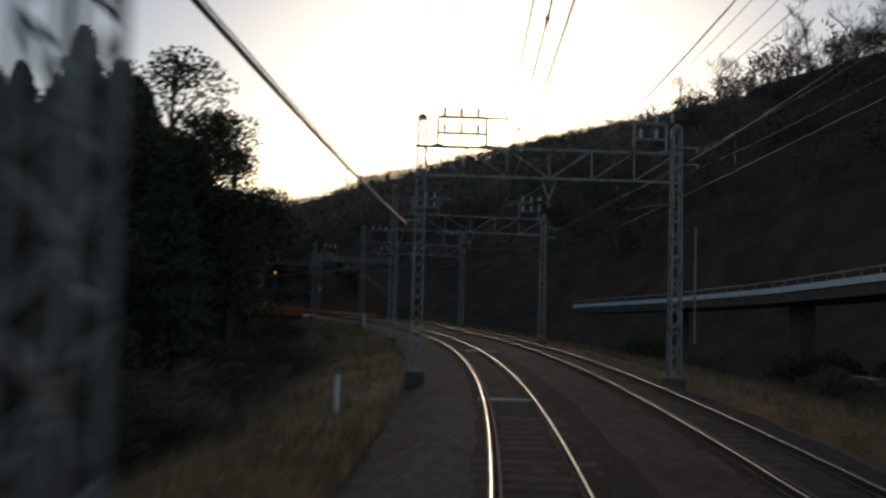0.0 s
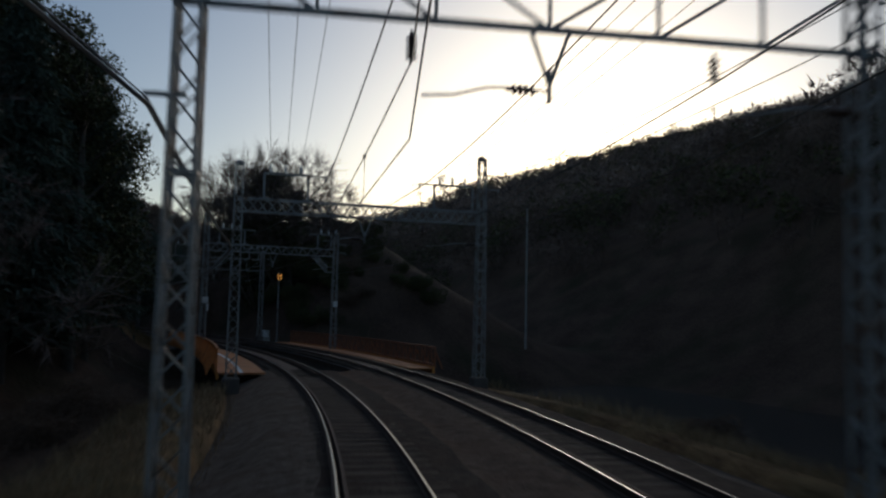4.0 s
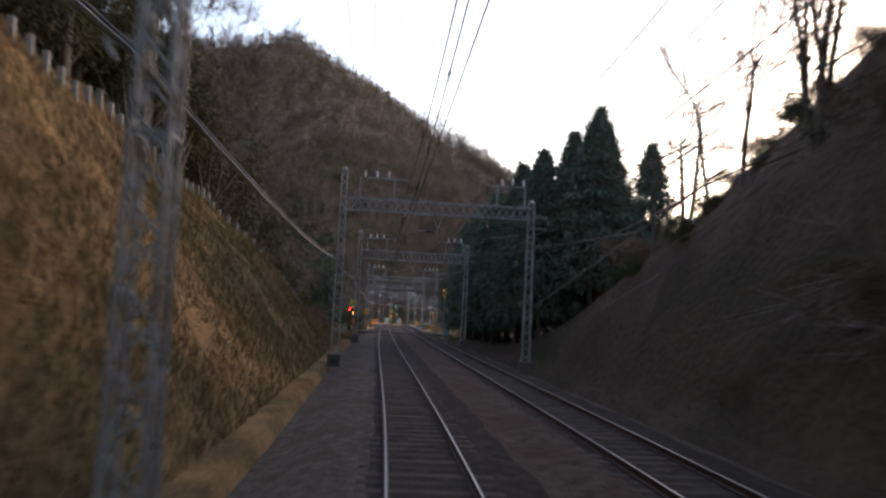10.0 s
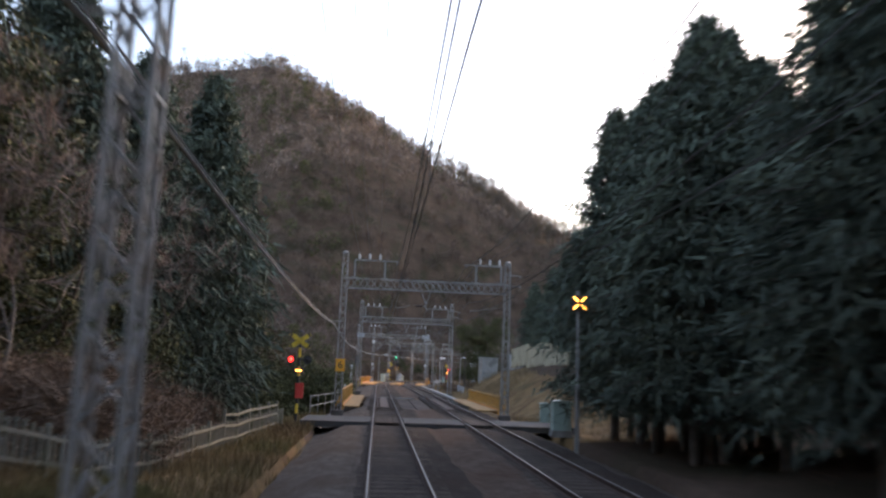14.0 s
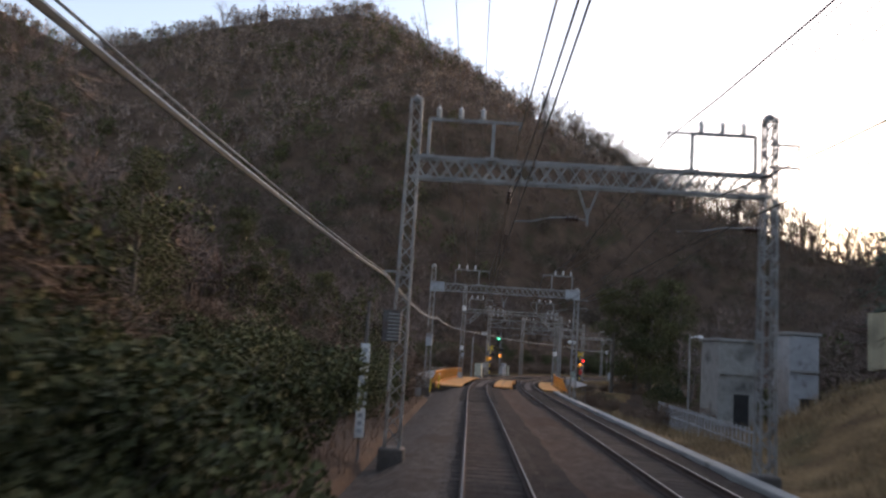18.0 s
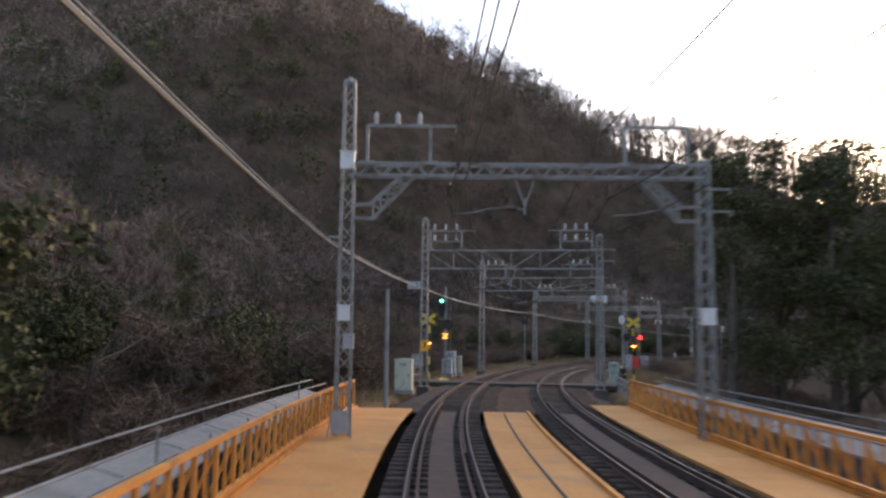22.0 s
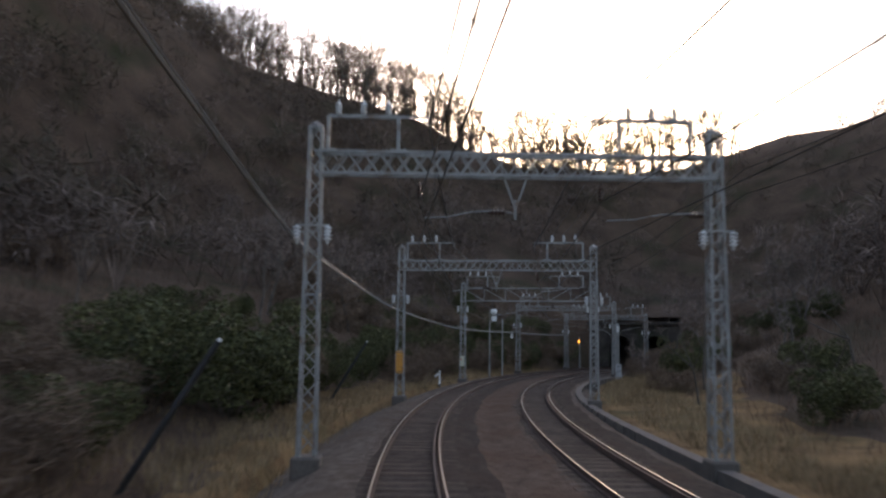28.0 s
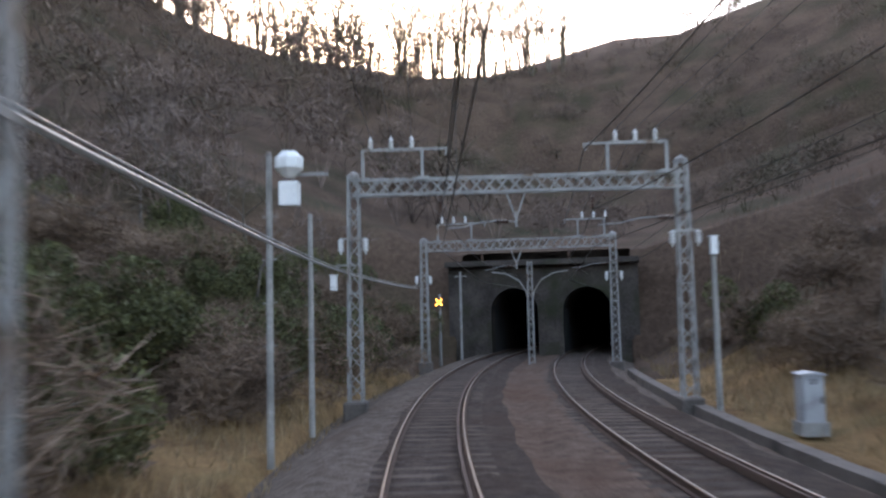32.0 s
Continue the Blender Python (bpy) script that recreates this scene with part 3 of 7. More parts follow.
cx, cy = P[:-1, :-1, 0].ravel()[keep], P[:-1, :-1, 1].ravel()[keep]
patch = bumps(cx, cy, 9, 21)
straw = ((mid_l < -3) & (mid_l > -8 + 3 * patch) & (mid_s < 104)) | ((mid_l < -3) & (mid_l > -19 + 4 * patch) & (mid_s > 138) & (mid_s < 262)) \
    | ((mid_l > 2) & (mid_l < 15 + 5 * patch) & ((mid_s < 100) | ((mid_s > 262) & (mid_s < 540)))) | ((mid_l < -3) & (mid_l > -6 + 3 * patch) & (mid_s > 390) & (mid_s < 545))
ground_mesh.polygons.foreach_set("material_index", np.where(straw, 0, 1).astype(np.int32))
ground = tagged(new("ground", ground_mesh), "uneven verges and banks of dry grass and bare earth", "ground", kind="structure")

# far ground: hills to the horizon, lowered beneath the near strip
ax = np.concatenate([np.linspace(-4200, -1150, 18), np.arange(-1000, 701, 12.5), np.linspace(850, 4200, 18)])
ay = np.concatenate([np.linspace(-3500, -400, 16), np.arange(-250, 1101, 12.5), np.linspace(1250, 4500, 18)])
XX, YY = np.meshgrid(ax, ay, indexing="ij")
s_far, lat_far = along(XX.ravel(), YY.ravel())
s_far, lat_far = s_far.reshape(XX.shape), lat_far.reshape(XX.shape)
ZZ = land(XX, YY, s_far, lat_far)
inside = (np.clip((54 - np.abs(lat_far - 1)) / 10, 0, 1)) * np.clip((600 - s_far) / 10, 0, 1) * np.clip((s_far + 42) / 5, 0, 1)
ZZ = ZZ - (9 + 22 * np.clip((s_far - 530) / 15, 0, 1)) * inside
n1, n2 = XX.shape
ii, jj = np.meshgrid(np.arange(n1 - 1), np.arange(n2 - 1), indexing="ij")
a = (ii * n2 + jj).ravel()
far_quads = np.stack([a, a + n2, a + n2 + 1, a + 1], 1)
hills = tagged(new("hillside", cloud("hillside", np.stack([XX, YY, ZZ], -1).reshape(-1, 3), far_quads, EARTH, True)),
               "wooded brown hills round a narrow valley", "hill", kind="structure")

river_shell = Shell().strip([[spot(s, l, -6.9 - float(np.interp(s, LINE_S, LINE_Z))) for l in (14, 30, 46, 62)] for s in np.arange(92, 215, 10.0)])
solo("water", river_shell, WATER, "dark still river below the railway bridge", "river", kind="structure")

# ---- track ----
BRIDGES = [(104.0, 139.0), (283.0, 301.5), (363.0, 386.5)]


def on_bridge(s):
    return any(a <= s <= b for a, b in BRIDGES)


def sweep(shell, s0, s1, lat, profile, step=2.0):
    """A profile of (right, up) pulled along the line."""
    ss = np.append(np.arange(s0, s1, step), s1)
    return shell.loft([[spot(s, lat + dx, dz) for dx, dz in profile] for s in ss])


bed = Shell()
for s0, s1 in ((-44.0, 104.0), (139.0, 283.0), (301.5, 363.0), (386.5, 600.0)):
    ss = np.append(np.arange(s0, s1, 1.0), s1)
    rows = []
    for s in ss:
        row = []
        for k, (l, z) in enumerate([(-3.9, -0.75), (-3.0, -0.62), (-2.05, -0.2), (-1.0, -0.165), (-0.4, -0.17), (0.4, -0.17), (1.0, -0.165), (1.9, -0.19), (2.3, -0.27),
                                    (2.75, -0.19), (3.6, -0.165), (4.2, -0.17), (5.0, -0.17), (5.6, -0.165), (6.6, -0.2), (7.7, -0.62), (8.6, -0.75)]):
            j = 0.05 * math.sin(s * 1.7 + k * 2.1) + 0.04 * math.sin(s * 0.61 + k)
            row.append(spot(s, l + j, z + 0.3 * j * (0.3 if 2 < k < 14 else 1)))
        rows.append(row)
    bed.strip(rows)
bed_mesh = bed.mesh("ballast_bed", BALLAST, True)
bed_mesh.materials.append(TRACKBED), bed_mesh.materials.append(SHOULDER)
bed_mesh.polygons.foreach_set("material_index", np.tile(np.array([2, 2, 2, 1, 1, 1, 1, 0, 0, 0, 1, 1, 1, 1, 2, 2], np.int32), len(bed_mesh.polygons) // 16))
solo("ballast_bed", bed_mesh, None, "brown stone ballast under two railway tracks", "ballast", kind="structure")

HEAD = [(-0.017, 0.001), (0.017, 0.001), (0.024, -0.004), (0.024, -0.01), (-0.024, -0.01), (-0.024, -0.004)]
WEB = [(-0.034, -0.008), (-0.028, -0.002), (0.028, -0.002), (0.034, -0.008), (0.034, -0.035), (0.011, -0.045), (0.011, -0.125), (0.062, -0.14), (0.062, -0.155), (-0.062, -0.155), (-0.062, -0.14), (-0.011, -0.125), (-0.011, -0.045), (-0.034, -0.035)]
for k, centre in enumerate((0.0, SPACING)):
    track = thing("track", Matrix.Identity(4), "rusty steel rails worn bright on top, on dark sleepers", "railway track", "two running tracks")
    for side in (-1, 1):
        lat = centre + side * GAUGE / 2
        r = part("rail", sweep(Shell(), -44, 600, lat, WEB), RAILSIDE, track)
        part("rail_head", sweep(Shell(), -44, 600, lat, HEAD), RAILTOP, r, "bright worn running surface")
    for s0, s1, lat in ([(-30, 168, centre - GAUGE / 2 + 0.14), (375, 575, centre + GAUGE / 2 - 0.14)]
                        + [(a - 4, b + 4, centre + q) for a, b in BRIDGES for q in (-0.5, 0.5)]):
        part("guard_rail", sweep(Shell(), s0, s1, lat, [(-0.03, -0.01), (0.03, -0.01), (0.03, -0.15), (-0.03, -0.15)]), RAILSIDE, track, "rusty guard rail beside the running rail")

# ---- overhead line: lattice masts, beams, wires ----
def lattice_mast(h, w0, w1, pitch=0.42):
    """Four angle legs and zigzag lacing, tapering from w0 to w1."""
    sh = Shell()

    def corner(k, z):
        w = (w0 + (w1 - w0) * min(1, z / h)) / 2
        return Vector(((-w, w, w, -w)[k], (-w, -w, w, w)[k], z))
    for k in range(4):
        sh.bar(corner(k, 0), corner(k, h), 0.06)
    n = max(4, round(h / pitch))
    for f in range(4):
        for i in range(n):
            a, b = (f, (f + 1) % 4) if (i + f) % 2 else ((f + 1) % 4, f)
            sh.bar(corner(a, h * i / n), corner(b, h * (i + 1) / n), 0.032)
    for z in (0.05, h * 0.5, h - 0.04):
        for f in range(4):
            sh.bar(corner(f, z), corner((f + 1) % 4, z), 0.05)
    return sh


def insulator(h=0.32, r=0.075, n=10):
    prof = [(0.02, 0)]
    for i in range(4):
        z = h * (0.1 + 0.2 * i)
        prof += [(0.035, z), (r, z + 0.02), (r * 0.9, z + 0.04), (0.035, z + 0.06)]
    return Shell().lathe(prof + [(0.03, h), (0.012, h + 0.03)], n)


POST_INSULATOR = insulator(0.36, 0.09).mesh("insulator", PORCELAIN, True)
STRING = insulator(0.45, 0.09).mesh("strain_insulator", BROWNGLAZE, True)
FOOT = Shell().box(0, 0, 0.0, 0.7, 0.7, 0.7, chamfer=0.05).mesh("footing", DARKSTONE)


def box_beam(sh, x0, x1, zb, zt, half=0.17, pitch=0.36):
    for y in (-half, half):
        for z in (zb, zt):
            sh.bar((x0, y, z), (x1, y, z), 0.07)
        n = max(4, round((x1 - x0) / pitch))
        for i in range(n):
            a, b = x0 + (x1 - x0) * i / n, x0 + (x1 - x0) * (i + 1) / n
            sh.bar((a, y, zb if i % 2 else zt), (b, y, zt if i % 2 else zb), 0.035)
            if pitch > 0.34:
                sh.bar((a, y, zt if i % 2 else zb), (b, y, zb if i % 2 else zt), 0.03)
    n = max(3, round((x1 - x0) / 0.8))
    for i in range(n + 1):
        a = x0 + (x1 - x0) * i / n
        for z in (zb, zt):
            sh.bar((a, -half, z), (a, half, z), 0.035)
    return sh


def open_beam(sh, x0, x1, zb, zt):
    sh.bar((x0 - 0.25, 0, zt), (x1 + 0.25, 0, zt), 0.09)
    sh.bar((x0 - 0.25, 0, zb), (x1 + 0.25, 0, zb), 0.09)
    n = 6
    for i in range(1, n):
        a = x0 + (x1 - x0) * i / n
        sh.bar((a, 0, zb), (a, 0, zt), 0.05)
    for i in range(n):
        a, b = x0 + (x1 - x0) * i / n, x0 + (x1 - x0) * (i + 1) / n
        if i < n // 2:
            sh.bar((a, 0, zt), (b, 0, zb), 0.05)
        else:
            sh.bar((a, 0, zb), (b, 0, zt), 0.05)
    return sh


# s, left mast lat, right mast lat, top of left, top of right, beam bottom, beam top, kind
PORTALS = [
    (3.8, -3.0, 7.0, 9.6, 9.5, 7.4, 8.5, "open"), (28.7, -2.9, 6.86, 9.6, 9.5, 7.4, 8.5, "open"), (52.0, -3.5, 7.0, 10.3, 8.6, 7.3, 8.4, "open"),
    (74.9, -2.94, 7.2, 9.4, 9.2, 6.9, 8.0, "open"), (97.5, -3.33, 7.5, 9.0, 10.0, 6.95, 7.5, "box"), (123.85, -3.22, 6.7, 10.1, 9.0, 7.28, 7.82, "brace"),
    (146.4, -3.4, 6.65, 9.35, 9.2, 7.17, 8.36, "open"), (171.2, -3.25, 7.16, 8.65, 8.65, 7.9, 8.55, "box"), (204.5, -3.16, 7.17, 10.2, 9, 8.05, 8.7, "box"),
    (236.1, -3, 7.3, 10.2, 9.3, 7.6, 8.45, "box"), (275.6, -2.9, 7.2, 9.5, 9.3, 7.35, 7.95, "box"), (314.4, -2.72, 7.4, 9.9, 9.9, 7.6, 8.2, "box"),
    (352.1, -4, 7.2, 9.4, 8.2, 7.5, 8.05, "gusset")]
PORTALS += [
    (378.1, -2.84, 7.46, 10.2, 7.85, 7.4, 7.75, "brace"), (400.0, -2.58, 7.4, 9.6, 8.6, 6.75, 7.8, "open"), (422.9, -2.5, 7.8, 9.5, 8.8, 6.95, 8.05, "open"),
    (445.6, -2.49, 7.84, 8.2, 8.2, 7.25, 7.75, "box"), (467.9, -2.54, 7.64, 8.2, 8.2, 7, 7.55, "box"), (488.9, -2.47, 7.59, 7.8, 7.8, 6.6, 7.1, "box"),
    (509.5, -2.42, 7.8, 7.5, 7.6, 6.15, 7.15, "open"), (529.1, -2.6, 7.4, 6.9, 7.1, 6.3, 6.75, "box"), (546.8, -3.1, 7, 6.6, 6.6, 6, 6.5, "box")]


def sleeve(sh, x, z, reach, drop=0.12):
    """A short bracket arm that ends in a hook."""
    sh.bar((x, 0, z), (x + reach, 0, z), 0.06)
    sh.bar((x + reach, 0, z), (x + reach - 0.08 * (1 if reach > 0 else -1), 0, z - drop), 0.05)


wire_marks = []
for s, la, lb, ha, hb, zb, zt, kind in PORTALS:
    end = s > 440
    dark = STEEL
    portal = thing("catenary_portal", stand(s, 0, 0), {
        "open": "grey steel catenary portal with an open trussed beam", "box": "grey steel lattice catenary portal with a box beam",
        "brace": "grey steel lattice portal with cross-braced corners", "gusset": "grey steel lattice portal with plated corners"}[kind],
        "catenary portal", "portals over the tracks")
    base = -1.2 if on_bridge(s) else -0.05 if 140 < s < 240 else -0.35
    for lat, h in ((la, ha), (lb, hb)):
        m = part("mast", lattice_mast(h - base, 0.42, 0.3), dark, portal, at=pose(lat, 0, base))
        part("footing", FOOT, None, m, "dark weathered concrete block")
        cap = Shell().lathe([(0.2, 0), (0.2, 0.05), (0.02, 0.16)], 4, (0, 0, h - base))
        part("mast_cap", cap, dark, m)
    beam = Shell()
    if kind == "open":
        open_beam(beam, la, lb, zb, zt)
    else:
        box_beam(beam, la, lb, zb, zt, pitch=0.33 if kind == "brace" else 0.4)
    if kind == "brace":
        for x, d in ((la, 1), (lb, -1)):
            for y in (-0.15, 0.15):
                for k in (0.0, 0.4):
                    beam.bar((x + d * 0.15, y, zb - 1.25 + k), (x + d * (0.75 - 0.25 * k), y, zb - 1.25 + k), 0.06)
                    beam.bar((x + d * (0.75 - 0.25 * k), y, zb - 1.25 + k), (x + d * (1.95 - 1.0 * k), y, zb), 0.06)
                for i in range(5):
                    t = i / 5
                    beam.bar((x + d * (0.75 + 1.2 * t), y, zb - 1.25 * (1 - t)), (x + d * (0.75 + 0.9 * t), y, zb - 0.85 * (1 - t)), 0.035)
                    beam.bar((x + d * (0.75 + 0.9 * t), y, zb - 0.85 * (1 - t)), (x + d * (0.99 + 1.2 * t), y, zb - 1.25 * (0.8 - t)), 0.03)
    part("beam", beam, dark, portal)
    if kind == "gusset":
        for x in (la, lb):
            part("gusset_plate", Shell().box(x + (0.35 if x < 0 else -0.35), -0.19, (zb + zt) / 2, 1.1, 0.03, 0.75, chamfer=0.01), GREY, portal, "flat grey plate at the corner")
    # racks for the feeder wires over the beam
    up = 1.15 if not end else 0.95
    two_rows = s in (28.7, 52.0, 400.0)
    for x0, x1, hook in ((max(la + 0.3, -2.3), -0.45, 0.8), (5.22, min(lb - 0.4, 7.05), -0.72)):
        rack = Shell()
        z = zt + up
        rack.bar((x0, 0, z), (x1, 0, z), 0.09)
        for x in (x0, x1):
            rack.bar((x, 0, zt), (x, 0, z), 0.09)
            rack.box(x, 0, zt + 0.06, 0.42, 0.2, 0.06)
        sleeve(rack, x1 if hook > 0 else x0, z, hook, 0.2)
        if two_rows:
            rack.bar((x0, 0, z - 0.62), (x1, 0, z - 0.62), 0.08)
        rk = part("wire_rack", rack, dark, portal)
        for i in range(3):
            x = x0 + 0.25 + 0.64 * i if hook > 0 else x0 + 0.25 + 0.6 * i
            for zz in (z, z - 0.62) if two_rows else (z,):
                part("insulator", POST_INSULATOR, None, rk, at=pose(x, 0, zz + 0.03))
    # white fuse insulators on a cross-arm of the masts near the tunnel
    if s > 460:
        for x in (la, lb):
            z = zb - (1.35 if kind == "box" else 0.45)
            arm = part("fuse_arm", Shell().bar((x - 0.42, -0.2, z), (x + 0.42, -0.2, z), 0.05), dark, portal)
            for q in (-0.38, 0.38):
                part("insulator", POST_INSULATOR, None, arm, "white hanging insulator", at=pose(x + q, -0.2, z + 0.02, 180) @ Matrix.Diagonal((1.2, 1.2, 1.3, 1)))
    # V-shaped drop post and pull-off arms that hold the contact wires
    drop = Shell()
    c = (la + lb) / 2
    drop.bar((c - 0.3, 0, zb), (c, 0, zb - 0.85), 0.05).bar((c + 0.3, 0, zb), (c, 0, zb - 0.85), 0.05).bar((c, 0, zb - 0.6), (c, 0, zb - 1.1), 0.06)
    part("drop_post", drop, dark, portal)
    for x0, x1 in ((c, 0.25), (lb, SPACING + 0.25)):
        arm = Shell()
        pts = [Vector((x0 + (x1 - x0) * t, 0, zb - 0.95 - 0.15 * t + 0.12 * math.sin(math.pi * min(1, t * 1.4)))) for t in (0, 0.2, 0.5, 0.75, 1)]
        for p, q in zip(pts, pts[1:]):
            arm.tube(p, q, 0.022, 5)
        ar = part("pull_off_arm", arm, dark, portal)
        part("strain_insulator", STRING, None, ar, at=pose(x0 + (x1 - x0) * 0.1, 0, zb - 0.93, 0, 90 if x1 > x0 else -90, 0))
    for x in (0.1, SPACING + 0.1):
        part("strain_insulator", STRING, None, portal, "dark glazed insulator under the beam", at=pose(x, 0.05, zb - 0.62))
    arms = Shell()
    zc = float(np.interp(s, (4, 98, 124, 146, 171, 204, 236, 275, 314, 352, 378, 400, 423, 446, 468, 489, 509, 529), (5.55, 5.4, 5.3, 5.35, 5.1, 5.4, 5.75, 5.15, 4.7, 5.3, 5.45, 5.75, 5.65, 5.8, 5.35, 4.6, 3.95, 4.0)))
    sleeve(arms, la, zc + 0.15, -0.56, 0.18)
    part("cable_bracket", arms, dark, portal)
    if s < 440:
        for z in (hb - 0.75, hb - 1.4):
            arms = Shell()
            sleeve(arms, lb, z, 0.85, 0.15)
            part("cable_bracket", arms, dark, portal)
    wire_marks.append((s, la, lb, zb, zt, up, zc, hb))


def wire(sag, lat, z0, z1, s0, s1, r, shell, l1=None):
    l1 = lat if l1 is None else l1
    p0, p1 = Vector(spot(s0, lat, z0)), Vector(spot(s1, l1, z1))
    n = 8
    q = [p0.lerp(p1, i / n) - Vector((0, 0, sag * 4 * (i / n) * (1 - i / n))) for i in range(n + 1)]
    for a, b in zip(q, q[1:]):
        shell.tube(a, b, r, 5, cap=False)
    return q


def line_set(name, label, radius, material, place, sag, group="overhead wires", end=None):
    """One wire through all the portals; place gives (lat, z) from a portal's marks."""
    pts = []
    marks = [(-44.0,) + wire_marks[0][1:]] + wire_marks + ([(575.0,) + wire_marks[-1][1:]] if end else [])
    for a, b in zip(marks, marks[1:]):
        (l0, z0), (l1, z1) = place(a), place(b)
        q = wire(sag * ((b[0] - a[0]) / 25) ** 2, l0, z0, z1, a[0], b[0], radius, Shell(), l1)
        pts += q[1:] if pts else q
    rings = []
    for i, p in enumerate(pts):
        d = (pts[min(i + 1, len(pts) - 1)] - pts[max(i - 1, 0)]).normalized()
        u = d.cross(Vector((0, 0, 1))).normalized() * radius
        w = u.cross(d)
        rings.append([tuple(p + u * math.cos(k * math.pi * 0.4) + w * math.sin(k * math.pi * 0.4)) for k in range(5)])
    solo(name, Shell().loft(rings), material, label, "overhead wire", group=group)


for k in range(3):
    line_set("feeder_wire", "thin dark feeder wire on rack insulators", 0.009, WIRE, lambda m, k=k: (max(m[1] + 0.3, -2.3) + 0.25 + 0.64 * k, m[4] + m[5] + 0.42), 0.25)
    line_set("feeder_wire", "thin dark feeder wire on rack insulators", 0.009, WIRE, lambda m, k=k: (5.47 + 0.6 * k, m[4] + m[5] + 0.42), 0.25)
line_set("heavy_feeder", "thick dark feeder cable hung from rack ends", 0.02, WIRE, lambda m: (0.32, m[4] + m[5] - 0.2), 0.35)
line_set("heavy_feeder", "thick dark feeder cable hung from rack ends", 0.02, WIRE, lambda m: (4.5, m[4] + m[5] - 0.2), 0.35)
for c in (0.1, SPACING + 0.1):
    line_set("messenger_wire", "dark messenger wire over the track", 0.014, WIRE, lambda m, c=c: (c, m[3] - 0.62), 0.35, end=True)
    line_set("contact_wire", "straight contact wire hung over the track", 0.012, WIRE, lambda m, c=c: (c, m[3] - 1.75), 0.02, end=True)
line_set("trackside_cable", "thick grey cable bundle slung along the masts", 0.034, CABLE, lambda m: (max(m[1], -3.0) - 0.5, m[6]), 0.16)
line_set("trackside_cable", "thin grey cable slung along the masts", 0.012, CABLE, lambda m: (max(m[1], -3.0) - 0.5, m[6] + 0.075), 0.15)
for dz in (0.9, 1.55):
    line_set("side_wire", "thin wire along the outer masts", 0.012, WIRE, lambda m, dz=dz: (m[2] + 0.8, m[7] - dz), 0.3)
for c in (0.1, SPACING + 0.1):
    for a, b in zip(wire_marks, wire_marks[1:]):
        if a[0] > 520:
            continue
        dr = Shell()
        n = max(3, int((b[0] - a[0]) / 5))
        for i in range(1, n):
            t = i / n
            zm = (a[3] + (b[3] - a[3]) * t) - 0.62 - 0.35 * ((b[0] - a[0]) / 25) ** 2 * 4 * t * (1 - t)
            zc = (a[3] + (b[3] - a[3]) * t) - 1.75
            p, q = Vector(spot(a[0], c, 0)), Vector(spot(b[0], c, 0))
            g = p.lerp(q, t)
            dr.tube((g.x, g.y, g.z + zc), (g.x, g.y, g.z + zm), 0.007, 4, cap=False)
            dr.box(g.x, g.y, g.z + zm, 0.06, 0.06, 0.07)
        solo("dropper_set", dr, WIRE, "thin droppers between messenger and contact wire", "dropper wire", kind="stuff")

# ---- bridges with orange walkways ----
def deck_walk(s0, s1, l0, l1, label, stripe=False, name="walkway_deck"):
    deck = thing(name, Matrix.Identity(4), label, "walkway", "bridge walkways")
    n = max(1, round((s1 - s0) / 3.0))
    for i in range(n):
        a, b = s0 + (s1 - s0) * i / n, s0 + (s1 - s0) * (i + 1) / n - 0.02
        part("deck_board", sweep(Shell(), a, b, 0, [(l0, -0.02), (l1, -0.02), (l1, -0.09), (l0, -0.09)], 1.0), DECK if s0 > 310 else BROWNDECK if s0 > 200 else REDDECK, deck)
    part("edge_beam", sweep(Shell(), s0, s1, l0 if abs(l0) > abs(l1) else l1, [(-0.05, 0.05), (0.05, 0.05), (0.05, -0.3), (-0.05, -0.3)]), ORANGE, deck, "orange steel edge beam")
    if stripe:
        part("white_stripe", sweep(Shell(), s0, s1, (l0 + l1) / 2, [(-0.09, -0.012), (0.09, -0.012), (0.09, -0.018), (-0.09, -0.018)], 1.0), WHITE, deck, "worn white painted stripe")
    return deck


def bridge_rail(s0, s1, lat, label, h=1.05, paint=ORANGE):
    """Orange railing: posts, top and lower rail, leaning struts and close uprights."""
    fence = thing("bridge_railing", Matrix.Identity(4), label, "railing", "orange bridge railings")
    flat = [(-0.04, 0.03), (0.04, 0.03), (0.04, -0.03), (-0.04, -0.03)]
    for z in (h, 0.12):
        part("top_rail" if z == h else "lower_rail", sweep(Shell(), s0, s1, lat, [(x * 1.3, y * 1.4 + z) for x, y in flat], 1.0), paint, fence)
    n = max(2, round((s1 - s0) / 1.15))
    post = Shell().box(0, 0, h / 2, 0.08, 0.08, h, chamfer=0.01).mesh("post", paint)
    bar = Shell().box(0, 0, h / 2 - 0.02, 0.05, 0.05, h - 0.1).mesh("upright", paint)
    for i in range(n + 1):
        s = s0 + (s1 - s0) * i / n
        p = part("post", post, None, fence, at=stand(s, lat))
        out = -0.45 if lat < 2 else 0.45
        part("strut", Shell().bar((0, 0, h * 0.85), (out, 0, -0.1), 0.065), paint, p)
        if i < n:
            part("upright", bar, None, fence, at=stand(s + (s1 - s0) / n * 0.5, lat))
    return fence


